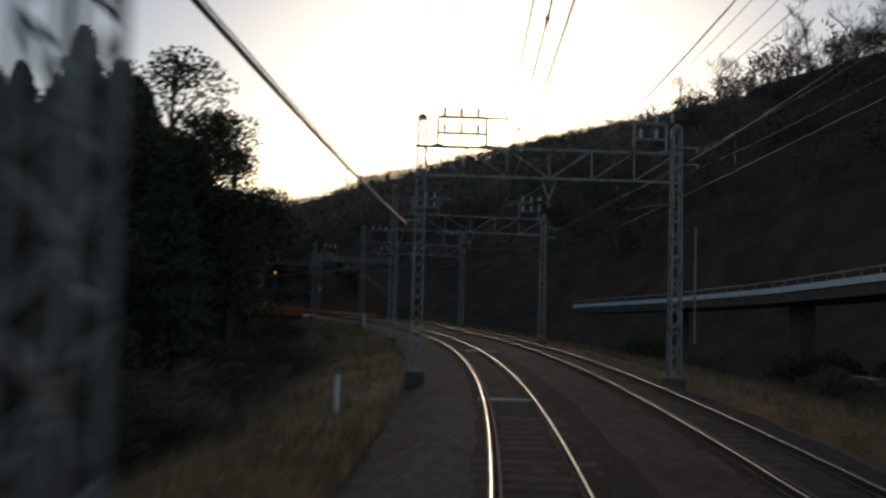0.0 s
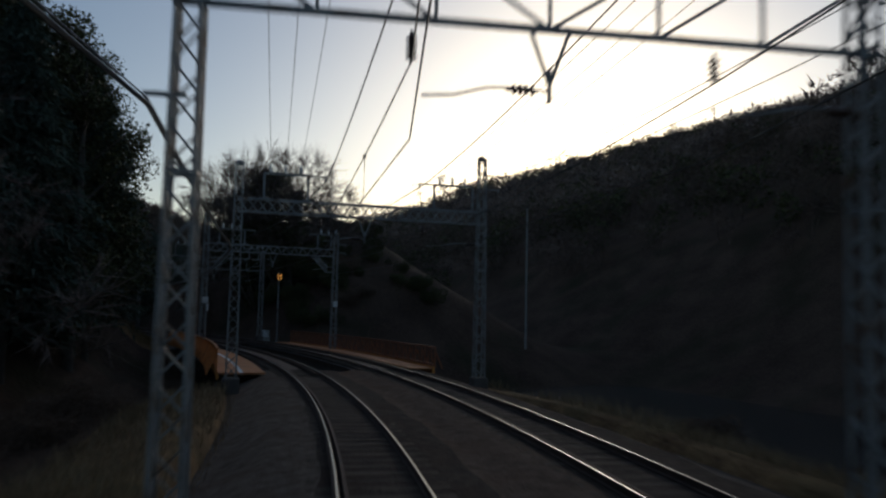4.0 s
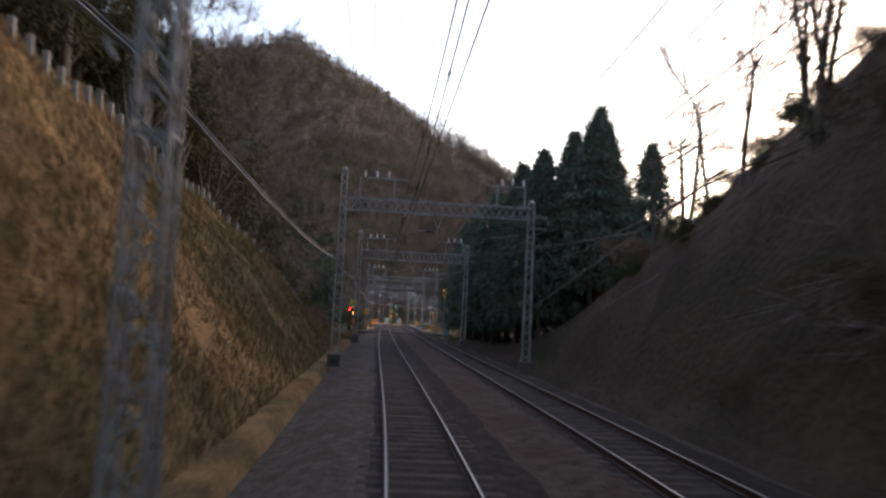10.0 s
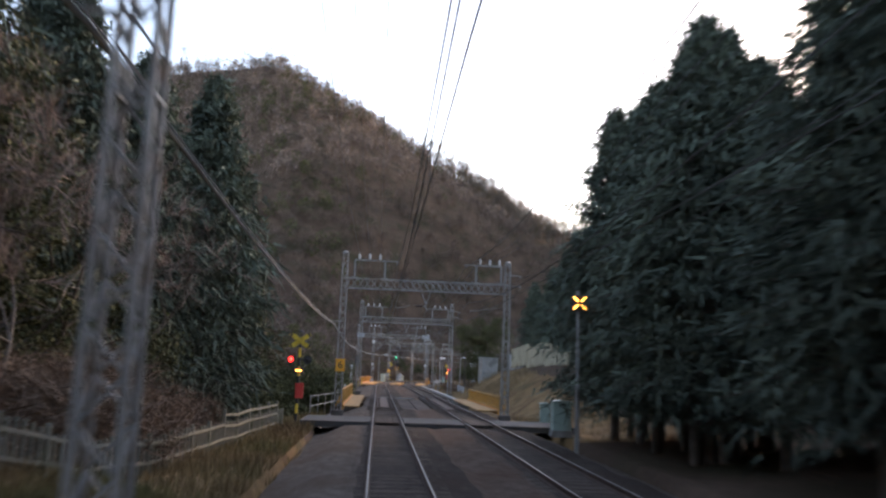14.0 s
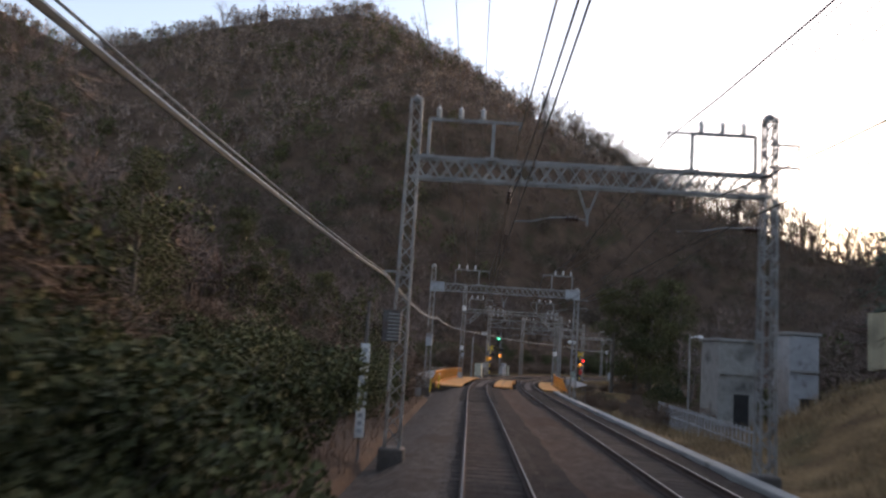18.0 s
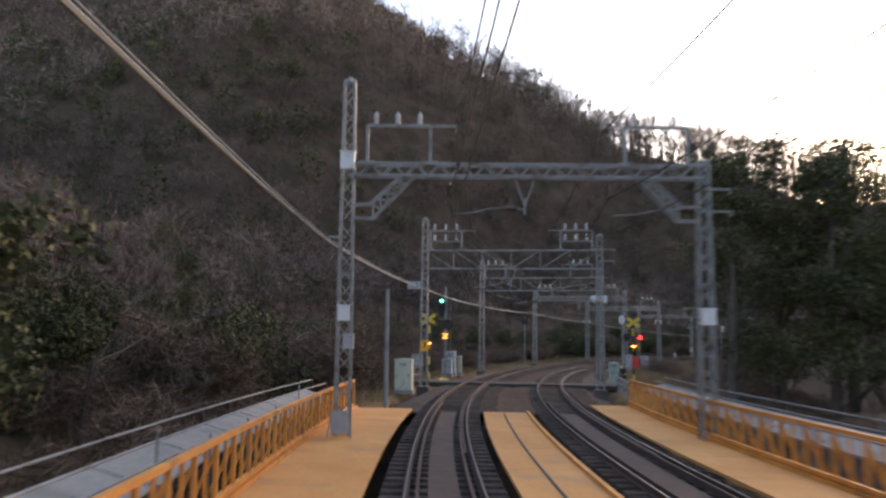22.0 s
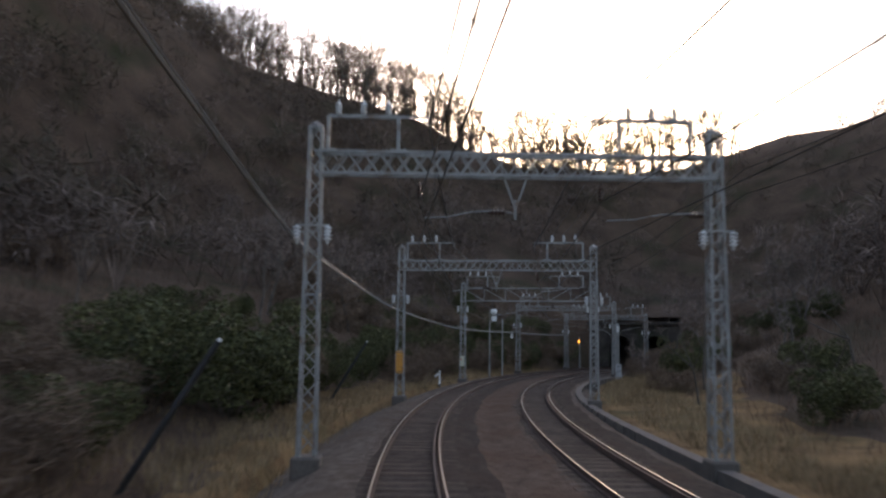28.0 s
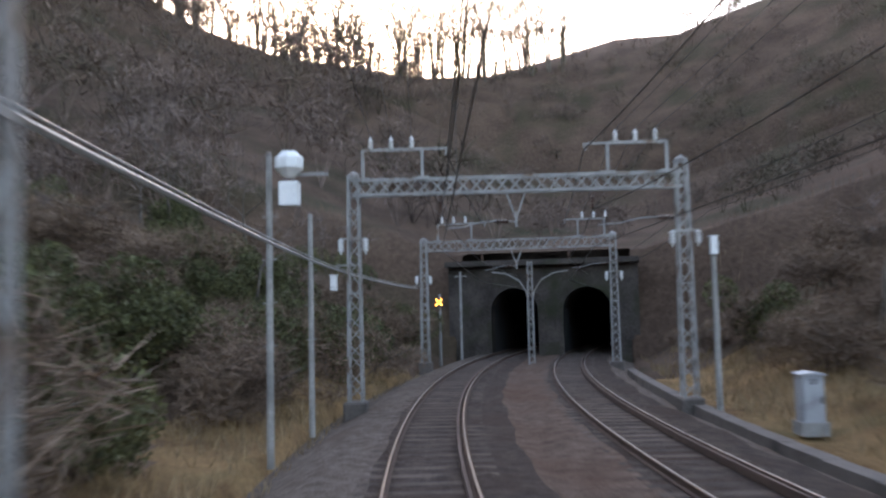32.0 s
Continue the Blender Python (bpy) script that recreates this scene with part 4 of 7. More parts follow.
def girders(s0, s1):
    br = thing("railway_bridge", Matrix.Identity(4), "dark steel plate-girder railway bridge on stone abutments", "railway bridge", "three short bridges")
    for c in (0.0, SPACING):
        for q in (-0.95, 0.95):
            part("girder", sweep(Shell(), s0 - 0.6, s1 + 0.6, c + q, [(-0.17, -0.36), (0.17, -0.36), (0.17, -0.4), (0.02, -0.42), (0.02, -1.5), (0.17, -1.52), (0.17, -1.56), (-0.17, -1.56),
                                                                       (-0.17, -1.52), (-0.02, -1.5), (-0.02, -0.42), (-0.17, -0.4)], 1.0), OLDSTEEL, br)
        for s in np.arange(s0, s1, 2.5):
            m = stand(float(s))
            part("cross_brace", Shell().bar((c - 0.95, 0, -0.5), (c + 0.95, 0, -1.45), 0.07).bar((c + 0.95, 0, -0.5), (c - 0.95, 0, -1.45), 0.07), OLDSTEEL, br, at=m)
        part("centre_plate", sweep(Shell(), s0, s1, c, [(-0.3, -0.13), (0.3, -0.13), (0.3, -0.17), (-0.3, -0.17)], 1.0), RAILSIDE, br, "brown checker plate between the rails")
    for s, d in ((s0 - 1.0, -1), (s1 + 1.0, 1)):
        part("abutment", Shell().box(2.3, 0, -3.2, 12.4, 2.2, 5.0, chamfer=0.1), DARKSTONE, br, "dark stone abutment", at=stand(s, 0, 0))
    return br


girders(104, 139)
girders(283, 301.5)
girders(363, 386.5)
deck_walk(100.5, 138.5, -3.85, -1.75, "orange walkway with a white stripe beside the track", True)
bridge_rail(100.5, 137.0, -3.9, "faded red-orange railing along the bridge walkway", paint=REDRAIL)
deck_walk(103.5, 138.0, 5.85, 7.25, "dusty orange walkway along the outer track")
bridge_rail(103.5, 138.0, 7.3, "rust-brown railing along the outer walkway", paint=RUSTRAIL)
deck_walk(281.0, 301.5, -2.85, -1.75, "orange-brown walkway beside the track")
bridge_rail(281.0, 300.7, -2.9, "dull mustard railing along the bridge walkway", paint=MUSTARD)
deck_walk(281.0, 299.5, 6.3, 7.7, "orange-brown walkway along the outer track")
bridge_rail(281.0, 298.5, 7.75, "low dull mustard railing by the outer walkway", 0.9, MUSTARD)
deck_walk(358.5, 386.5, -3.65, -1.45, "bright orange walkway beside the track")
bridge_rail(358.5, 386.0, -3.7, "bright orange railing with close uprights")
deck_walk(363.2, 385.5, 1.35, 3.0, "orange walkway between the two tracks")
deck_walk(363.2, 389.5, 5.85, 7.5, "bright orange walkway along the outer track")
bridge_rail(363.2, 389.5, 7.55, "bright orange railing of the outer walkway")

# pale work staging beyond the third bridge's railings
for lat, s0, s1 in ((-4.7, 363.0, 389.0), (9.0, 366.0, 396.0)):
    st = thing("work_staging", Matrix.Identity(4), "pale sheeted work staging on grey pipes", "staging", "staging beside the bridge")
    n = int((s1 - s0) / 3)
    out = -1 if lat < 0 else 1
    for i in range(n):
        a, b = s0 + 3 * i, s0 + 3 * i + 2.9
        part("sheet_panel", Shell().loft([[spot(s, lat, 0.3), spot(s, lat + out * 1.1, 0.62), spot(s, lat + out * 1.1, 0.57), spot(s, lat, 0.25)] for s in (a, (a + b) / 2, b)]), CONCRETE, st, "weathered pale sheet")
        part("upright", Shell().tube((0, 0, -4), (0, 0, 0.75 + (0.5 if i % 4 == 2 else 0)), 0.025, 6), STEEL, st, at=stand(a, lat))
        part("upright", Shell().tube((0, 0, -4), (0, 0, 0.3), 0.025, 6), STEEL, st, at=stand(a, lat + out * 0.9))
    for z, q in ((0.65, 0), (0.8, 0.55), (0.95, 1.1)):
        pts = [spot(s, lat + out * q, z) for s in np.arange(s0 - 1, s1 + 1, 2.0)]
        for p, q2 in zip(pts, pts[1:]):
            part("pipe_rail", Shell().tube(p, q2, 0.025, 6), STEEL, st)
    if lat < 0:
        part("end_sheet", Shell().box(out * 0.55, 0, -1.3, 1.2, 0.06, 3.4, chamfer=0.02), CONCRETE, st, "stained upright sheet", at=stand(s0, lat, 0.0))


# ---- tunnel mouths at the end ----
FACE = 556.4
WALL_TOP, HALF, SPRING, CROWN = 5.7, 1.55, 2.7, 4.2


def arch(c, r, n=14, grow=0.0):
    """Outline of a tunnel mouth, from its left foot to its right."""
    h = CROWN - SPRING + grow
    return [(c - r - grow, -0.9), (c - r - grow, SPRING * 0.5)] + [(c - (r + grow) * math.cos(math.pi * i / n), SPRING + h * math.sin(math.pi * i / n)) for i in range(n + 1)] \
        + [(c + r + grow, SPRING * 0.5), (c + r + grow, -0.9)]


tun = thing("tunnel_portal", stand(FACE), "sooty stone front with two arched railway tunnel mouths", "tunnel portal", kind="structure")
tun_c = (0.55, SPACING + 0.65)
def wall_piece(ring):
    part("wall_block", Shell().loft([[(x, y, z) for x, z in ring] for y in (0.0, 1.2)]), SOOT, tun)


for x0, x1 in ((-3.9, tun_c[0] - HALF), (tun_c[0] + HALF, tun_c[1] - HALF), (tun_c[1] + HALF, 8.5)):
    wall_piece([(x0, -0.9), (x1, -0.9), (x1, WALL_TOP), (x0, WALL_TOP)])
for c in tun_c:
    crown = arch(c, HALF)[2:-2]
    for (x0, z0), (x1, z1) in zip(crown, crown[1:]):
        wall_piece([(x0, z0), (x1, z1), (x1, WALL_TOP), (x0, WALL_TOP)])
part("coping", Shell().box(2.3, 0.3, WALL_TOP + 0.15, 12.6, 2.0, 0.35, chamfer=0.05), SOOT, tun, "weathered coping stones")
for c in tun_c:
    o, i = arch(c, HALF, 14, 0.45), arch(c, HALF)
    for k in range(1, len(o) - 2):
        (x0, z0), (x1, z1), (x2, z2), (x3, z3) = i[k], i[k + 1], o[k + 1], o[k]
        q = 0.985
        part("arch_stone", Shell().loft([[(x0, y, z0), (x0 + (x1 - x0) * q, y, z0 + (z1 - z0) * q), (x3 + (x2 - x3) * q, y, z3 + (z2 - z3) * q), (x3, y, z3)] for y in (-0.1, 0.02)]), SOOT, tun)
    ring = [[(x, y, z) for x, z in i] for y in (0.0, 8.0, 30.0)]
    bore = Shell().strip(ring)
    # added end sheet closes the bore; its blackness stands in for depth
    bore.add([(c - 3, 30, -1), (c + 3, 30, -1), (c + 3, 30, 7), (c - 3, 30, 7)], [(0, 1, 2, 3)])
    part("tunnel_lining", bore, TUNNELDARK, tun, "near-black lining, the bore's darkness put into its colour")


t = thing("middle_mast", stand(548.5, 2.5, -0.4), "slim lattice mast with two curved arms between the tunnel mouths", "mast")
part("shaft", lattice_mast(5.8, 0.3, 0.24), STEEL, t)
for d in (-1, 1):
    arm = Shell()
    pts = [Vector((d * x, 0, z)) for x, z in ((0.1, 3.6), (0.25, 4.2), (0.6, 4.75), (1.3, 5.15), (2.1, 5.25))]
    for p, q in zip(pts, pts[1:]):
        arm.tube(p, q, 0.035, 6)
    part("curved_arm", arm, STEEL, t)
t = thing("tunnel_post", stand(553.0, -2.3, -0.4), "slim grey post beside a tunnel mouth", "post")
part("shaft", Shell().tube((0, 0, 0), (0, 0, 5.6), 0.09, 8, 0.07), STEEL, t)
part("cross_arm", Shell().bar((-0.4, 0, 5.3), (0.4, 0, 5.3), 0.06), STEEL, t)
# ---- signals, signs and cabinets ----
GREENLAMP = glow("green_lamp", (0.0, 0.6, 0.3), 2.6)
AMBERLAMP = glow("amber_lamp", (1.0, 0.4, 0.07), 1.5)
REDLAMP = glow("red_lamp", (1.0, 0.02, 0.015), 2.5)


def flash_cross(s, lat, z, mast=True, face=180.0, size=0.3):
    """Obstruction warning light: four slanting bar lamps on a dark square."""
    t = thing("warning_light", stand(s, lat), "dark square warning light with a lit amber cross on a pole", "signal light", "obstruction lights")
    if mast:
        part("pole", Shell().tube((0, 0, -0.6), (0, 0, z + 0.5), 0.09, 10, 0.07), STEEL, t)
    head = part("lamp_plate", Shell().box(0, -0.16, z, size * 2, 0.12, size * 2, chamfer=0.05), BLACK, t, "black square plate")
    for a in (45, 135, 225, 315):
        m = Matrix.Rotation(radians(a), 4, "Y")
        part("bar_lamp", Shell().box(0, -0.24, z, 0.8 * size, 0.05, 0.17 * size, None).mesh("bar_lamp", AMBERLAMP), None, head, "lit amber bar") \
            .matrix_basis = Matrix.Translation((0, 0, z)) @ m @ Matrix.Translation((size * 0.72, 0, 0)) @ Matrix.Translation((0, 0, -z))
    part("bracket", Shell().bar((0, 0, z), (0, -0.14, z), 0.08), STEEL, t)
    return t


flash_cross(144.1, 7.78, 6.5)
flash_cross(258.5, 7.2, 5.4)
flash_cross(552.0, -3.4, 3.3, size=0.24)
flash_cross(412.1, -3.28, 2.9, mast=False, size=0.24)


def colour_signal(s, lat, z):
    t = thing("railway_signal", stand(s, lat), "tall colour-light signal showing green on a grey pole", "railway signal")
    part("pole", Shell().tube((0.25, 0, -0.6), (0.25, 0, z + 1.0), 0.085, 10, 0.07), STEEL, t)
    head = Shell().loft([[(x * k, y, z - 0.45 + zz * 1.0) for x, zz in [(0.26 * math.cos(q), 0.75 * math.sin(q) if abs(math.sin(q)) < 0.98 else 0.75 * math.sin(q)) for q in np.linspace(0, 2 * math.pi, 20, endpoint=False)]]
                         for y, k in ((-0.16, 1), (-0.04, 1))])
    hd = part("backplate", head, BLACK, t, "oval black backplate")
    for k in range(3):
        zz = z - 0.45 + 0.42 - 0.42 * k
        part("hood", Shell().loft([[(0.135 * k * math.cos(q), y, zz + 0.135 * k * math.sin(q)) for k, row in ((1.0, 1), (0.9, -1)) for q in np.linspace(0.1, 3.04, 8)[::row]] for y in (-0.16, -0.36)]), BLACK, hd)
        part("lens", Shell().lathe([(0.13, 0), (0.115, 0.03), (0.03, 0.06)], 16, (0, 0, 0), Matrix.Translation((0, -0.165, zz)) @ Matrix.Rotation(radians(90), 4, "X")),
             GREENLAMP if k == 0 else BLACK, hd, "lit green lens" if k == 0 else "", True)
    part("ladder", Shell().tube((0.4, 0.1, 0), (0.4, 0.1, z), 0.02, 5).tube((0.62, 0.1, 0), (0.62, 0.1, z), 0.02, 5), STEEL, t)
    part("platform", Shell().box(0.2, 0, z - 1.35, 0.9, 0.6, 0.05), STEEL, t)
    part("repeater", Shell().lathe([(0.34, 0), (0.36, 0.05), (0.3, 0.12)], 16, (0, 0, 0), Matrix.Translation((0.45, -0.1, z - 1.75)) @ Matrix.Rotation(radians(90), 4, "X")), BLACK, t, "round black unlit signal face")
    return t


colour_signal(411.9, -3.52, 5.5)


def crossing_mast(s, lat, z, label, out):
    """Level crossing warning mast: striped pole, crossbuck, two lamps, arrow box, red button box."""
    t = thing("crossing_signal", stand(s, lat), label, "crossing signal", "level crossing signals")
    n = 9
    for i in range(n):
        z0, z1 = -0.3 + (z + 0.4) * i / n, -0.3 + (z + 0.4) * (i + 1) / n
        part("pole_band", Shell().tube((0, 0, z0), (0, 0, z1), 0.07, 12), YELLOW if i % 2 else BLACK, t)
    for a in (35, -35):
        m = Matrix.Translation((0, -0.12 - 0.03 * (a > 0), z)) @ Matrix.Rotation(radians(a), 4, "Y")
        arm = part("cross_arm", Shell().box(0, 0, 0, 1.2, 0.025, 0.21), YELLOW, t, at=m)
        for k in (-0.53, 0.53):
            part("black_band", Shell().box(k, -0.016, 0, 0.1, 0.01, 0.212), BLACK, arm)
    for x in (-0.42, 0.42):
        hood = Shell().lathe([(0.2, 0), (0.22, 0.04), (0.22, 0.06)], 16, (0, 0, 0), Matrix.Translation((x, -0.05, z - 0.95)) @ Matrix.Rotation(radians(90), 4, "X"))
        d = part("lamp_disc", hood, BLACK, t)
        lit = x * out > 0
        part("lens", Shell().lathe([(0.11, 0), (0.1, 0.03), (0.02, 0.05)], 14, (0, 0, 0), Matrix.Translation((x, -0.12, z - 0.95)) @ Matrix.Rotation(radians(90), 4, "X")), REDLAMP if lit else BLACK, d, "lit red lens" if lit else "", True)
    part("lamp_arm", Shell().tube((-0.42, 0, z - 0.95), (0.42, 0, z - 0.95), 0.025, 6), BLACK, t)
    box = part("arrow_box", Shell().box(0, -0.12, z - 1.5, 0.5, 0.14, 0.28, chamfer=0.02), BLACK, t)
    part("arrow", Shell().add([(-0.16, -0.2, z - 1.53), (0.05, -0.2, z - 1.53), (0.05, -0.2, z - 1.58), (0.17, -0.2, z - 1.5), (0.05, -0.2, z - 1.42), (0.05, -0.2, z - 1.47), (-0.16, -0.2, z - 1.47)],
                              [(0, 1, 2, 3, 4, 5, 6)]), AMBERLAMP, box, "lit amber arrow")
    if out:
        part("red_board", Shell().box(0.1, -0.12, z - 2.5, 0.42, 0.06, 0.75, chamfer=0.02), RED, t, "red painted board")
    part("bell", Shell().lathe([(0.14, 0), (0.13, 0.08), (0.05, 0.13)], 12, (0, 0, z + 0.42)), BLACK, t)
    return t


crossing_mast(268.5, -4.6, 3.8, "striped crossing mast with yellow crossbuck and red lamps", -1)
crossing_mast(402.9, -2.75, 3.9, "striped crossing mast with yellow crossbuck beside a lattice mast", 0)
crossing_mast(406.2, 9.8, 3.9, "striped crossing mast with lit red lamp and amber arrow", 1)


def gate_arm(s, lat):
    t = thing("crossing_gate", stand(s, lat), "black and yellow crossing gate machine", "crossing gate", "level crossing gates")
    part("housing", Shell().box(0, 0, 0.45, 0.42, 0.5, 0.95, chamfer=0.05), BLACK, t)
    part("stripe_band", Shell().box(0, -0.255, 0.55, 0.36, 0.012, 0.16), YELLOW, t)
    part("arm", Shell().tube((0, 0.2, 0.85), (0, 3.4, 0.95), 0.035, 8, 0.02), YELLOW, t)
    part("counterweight", Shell().box(0, -0.25, 0.62, 0.25, 0.3, 0.18, chamfer=0.02), BLACK, t)


gate_arm(402.0, -4.3)
gate_arm(409.0, 9.3)
for s0, s1 in ((266.5, 270.5), (404.4, 406.6)):
    cr = thing("crossing_deck", Matrix.Identity(4), "worn planks and asphalt of a narrow level crossing", "level crossing", "level crossing decks")
    for c in (0.0, SPACING):
        for q in range(4):
            part("plank", sweep(Shell(), s0, s1, c - 0.42 + 0.28 * q, [(-0.13, -0.015), (0.13, -0.015), (0.13, -0.1), (-0.13, -0.1)]), SLEEPER, cr)
    for l0, l1 in ((-4.2, -0.83), (0.83, SPACING - 0.83), (SPACING + 0.83, 9.2)):
        part("asphalt_panel", sweep(Shell(), s0, s1, 0, [(l0, -0.02), (l1, -0.02), (l1, -0.3), (l0, -0.3)]), ASPHALT, cr, "cracked grey asphalt")


def cabinet(s, lat, w, d, h, paint, label, lift=0.2, turn=0.0, group="trackside cabinets"):
    t = thing("equipment_cabinet", stand(s, lat, -0.25, turn), label, "equipment cabinet", group)
    part("plinth", Shell().box(0, 0, lift / 2, w + 0.12, d + 0.12, lift + 0.1), CONCRETE, t, "concrete plinth")
    body = part("body", Shell().box(0, 0, lift + h / 2, w, d, h, chamfer=0.02), paint, t)
    part("roof", Shell().loft([[(-w / 2 - 0.05, y, lift + h), (w / 2 + 0.05, y, lift + h), (w / 2 + 0.05, y, lift + h + 0.03), (0, y, lift + h + 0.08), (-w / 2 - 0.05, y, lift + h + 0.03)] for y in (-d / 2 - 0.05, d / 2 + 0.05)]), paint, t)
    door = part("door", Shell().box(0, -d / 2 - 0.012, lift + h * 0.5, w * 0.9, 0.02, h * 0.9, chamfer=0.004), paint, body)
    part("handle", Shell().box(w * 0.34, -d / 2 - 0.04, lift + h * 0.5, 0.03, 0.04, 0.16), BLACK, door, "black door handle")
    for k in range(3):
        part("vent_slot", Shell().box(0, -d / 2 - 0.026, lift + h * 0.84 + 0.045 * k, w * 0.4, 0.008, 0.02), BLACK, door)
    return t


cabinet(397.9, -3.35, 0.95, 0.7, 1.65, BEIGE, "pale beige-green steel cabinet on a plinth by the crossing", 0.12)
cabinet(417.2, -3.9, 0.75, 0.6, 1.7, GREY, "grey steel cabinet below the signal")
cabinet(415.6, -3.85, 0.75, 0.6, 1.15, GREY, "low grey steel cabinet below the signal")
cabinet(418.2, -3.4, 0.3, 0.3, 1.3, BEIGE, "narrow pale post box below the signal")
cabinet(408.4, 8.7, 0.6, 0.5, 1.3, MINT, "pale green steel cabinet beside the crossing")
cabinet(264.8, 8.1, 0.85, 0.6, 1.35, MINT, "pale green steel cabinet beside the crossing")
cabinet(270.5, 8.6, 0.5, 0.4, 1.0, MINT, "small pale green cabinet beside the crossing")
cabinet(449.8, 9.3, 0.75, 0.6, 1.0, GREY, "grey steel cabinet in dry grass", 0.25)
cabinet(441.6, 8.8, 0.75, 0.6, 1.25, GREY, "grey steel cabinet in dry grass", 0.25)
cabinet(157.2, 12.6, 0.8, 0.5, 0.8, WHITE, "white cabinet on a stand beside the line", 0.6)
cabinet(148.2, 7.9, 0.7, 0.5, 0.7, WHITE, "white junction box at a mast foot", 0.35)
cabinet(523.5, 8.6, 0.5, 0.4, 1.1, GREY, "grey box beside a lattice mast")


def plain_pole(s, lat, h, r=0.11, label="grey concrete utility pole", extra=()):
    t = thing("utility_pole", stand(s, lat, -0.5), label, "utility pole", "plain poles")
    part("shaft", Shell().tube((0, 0, 0), (0, 0, h + 0.5), r, 12, r * 0.75), CONCRETE, t)
    part("pole_cap", Shell().lathe([(r * 0.8, 0), (r * 0.8, 0.06), (0.02, 0.1)], 10, (0, 0, h + 0.5)), STEEL, t)
    for z in np.arange(2.5, h - 0.5, 0.9):
        part("step_bolt", Shell().tube((-r * 1.9, 0, z), (r * 1.9, 0, z + 0.02), 0.012, 5), STEEL, t)
    return t


plain_pole(391.7, -3.25, 4.9)
plain_pole(525.7, -3.2, 5.2, 0.08, "slender grey pole on the curve")
plain_pole(58.0, 22.0, 9.0)
plain_pole(82.0, 20.0, 9.5)
plain_pole(38.0, 34.0, 11.0)
plain_pole(132.0, 30.0, 14.0)
plain_pole(441.4, 8.1, 5.2, 0.06, "slim grey sign pole")
plain_pole(411.9, 7.9, 5.3, 0.09, "grey pole carrying two white boxes")
plain_pole(445.2, -3.6, 5.2, 0.06, "slim dark signal pole")
plain_pole(333.0, 10.6, 4.4, 0.05, "slim white lamp post")
plain_pole(521.8, -3.3, 6.0, 0.08, "grey pole carrying white boxes")
plain_pole(528.0, 7.95, 4.6, 0.09, "white-tipped pole beside a lattice mast")

# round marker on the slim sign pole
t = thing("oval_marker", stand(441.3, 8.1, 5.0), "white oval marker board on a slim pole", "sign")
part("board", Shell().loft([[(0.3 * math.cos(q), y, 0.48 * math.sin(q)) for q in np.linspace(0, 2 * math.pi, 18, endpoint=False)] for y in (-0.12, -0.08)]), WHITE, t)
part("centre_bar", Shell().box(0, -0.125, 0, 0.09, 0.01, 0.8), GREY, t)
for s, lat, z, tall in ((411.9, 7.55, 5.65, 0.0), (521.8, -2.85, 5.8, -0.62)):
    t = thing("signal_box_pair", stand(s, lat, z), "white many-sided lamp case and box on a pole", "lamp case", "white lamp cases")
    part("lamp_case", Shell().lathe([(0.12, -0.28), (0.3, -0.1), (0.3, 0.12), (0.16, 0.26)], 8, (0, -0.15, 0)), WHITE, t)
    part("box", Shell().box(0.62 if not tall else 0, -0.1, tall, 0.42, 0.3, 0.5, chamfer=0.03), WHITE, t)
    part("cross_arm", Shell().bar((-0.1, 0, -0.2), (0.8, 0, -0.2), 0.06), STEEL, t)
t = thing("round_signal", stand(445.2, -3.6, 4.75), "round black unlit signal on a slim pole", "railway signal")
part("disc", Shell().lathe([(0.33, -0.04), (0.36, 0), (0.33, 0.04)], 18, (0, 0, 0), Matrix.Rotation(radians(90), 4, "X")), BLACK, t)
part("stem", Shell().bar((0, 0, -0.4), (0, 0, 0.75), 0.05), BLACK, t)
t = thing("lamp_head", stand(333.0, 10.6, 4.3), "small white street lamp head", "street lamp")
part("arm", Shell().tube((0, 0, 0), (0.5, 0, 0.12), 0.03, 6), WHITE, t)
part("shade", Shell().lathe([(0.16, -0.08), (0.12, 0.02), (0.03, 0.06)], 10, (0.55, 0, 0.1)), WHITE, t)


def number_plate(s, lat, z, text, h):
    t = thing("number_plate", stand(s, lat, z), "orange plate with a black figure on a lattice mast", "sign", "orange figure plates")
    part("plate", Shell().box(0, -0.03, 0, h * 0.72, 0.02, h, chamfer=0.004), SIGNORANGE, t)
    cu = bpy.data.curves.new("figure", "FONT")
    cu.body, cu.size, cu.align_x, cu.align_y, cu.extrude = text, h * 0.8, "CENTER", "CENTER", 0.004
    cu.materials.append(BLACK)
    f = new("figure", cu)
    f.parent = t
    f.matrix_basis = pose(0, -0.046, 0, 90, 0, 0)
    for x in (-h * 0.25, h * 0.25):
        part("clamp", Shell().box(x, 0, h * 0.35, 0.05, 0.06, 0.04), STEEL, t)


number_plate(275.33, -2.86, 2.65, "6", 0.75)
number_plate(399.73, -2.5, 2.3, "7", 0.62)

# things fixed to masts
def mast_box(s, lat, z, w, d, h, paint, label, name="mast_box"):
    t = thing(name, stand(s, lat, z), label, "junction box", "boxes on masts")
    part("case", Shell().box(0, -0.05, 0, w, d, h, chamfer=0.02), paint, t)
    part("lid", Shell().box(0, -0.05, h / 2 + 0.015, w + 0.05, d + 0.05, 0.03), paint, t)
    part("clamp", Shell().box(0, d / 2, 0, w * 0.5, 0.1, 0.08), STEEL, t)
    return t


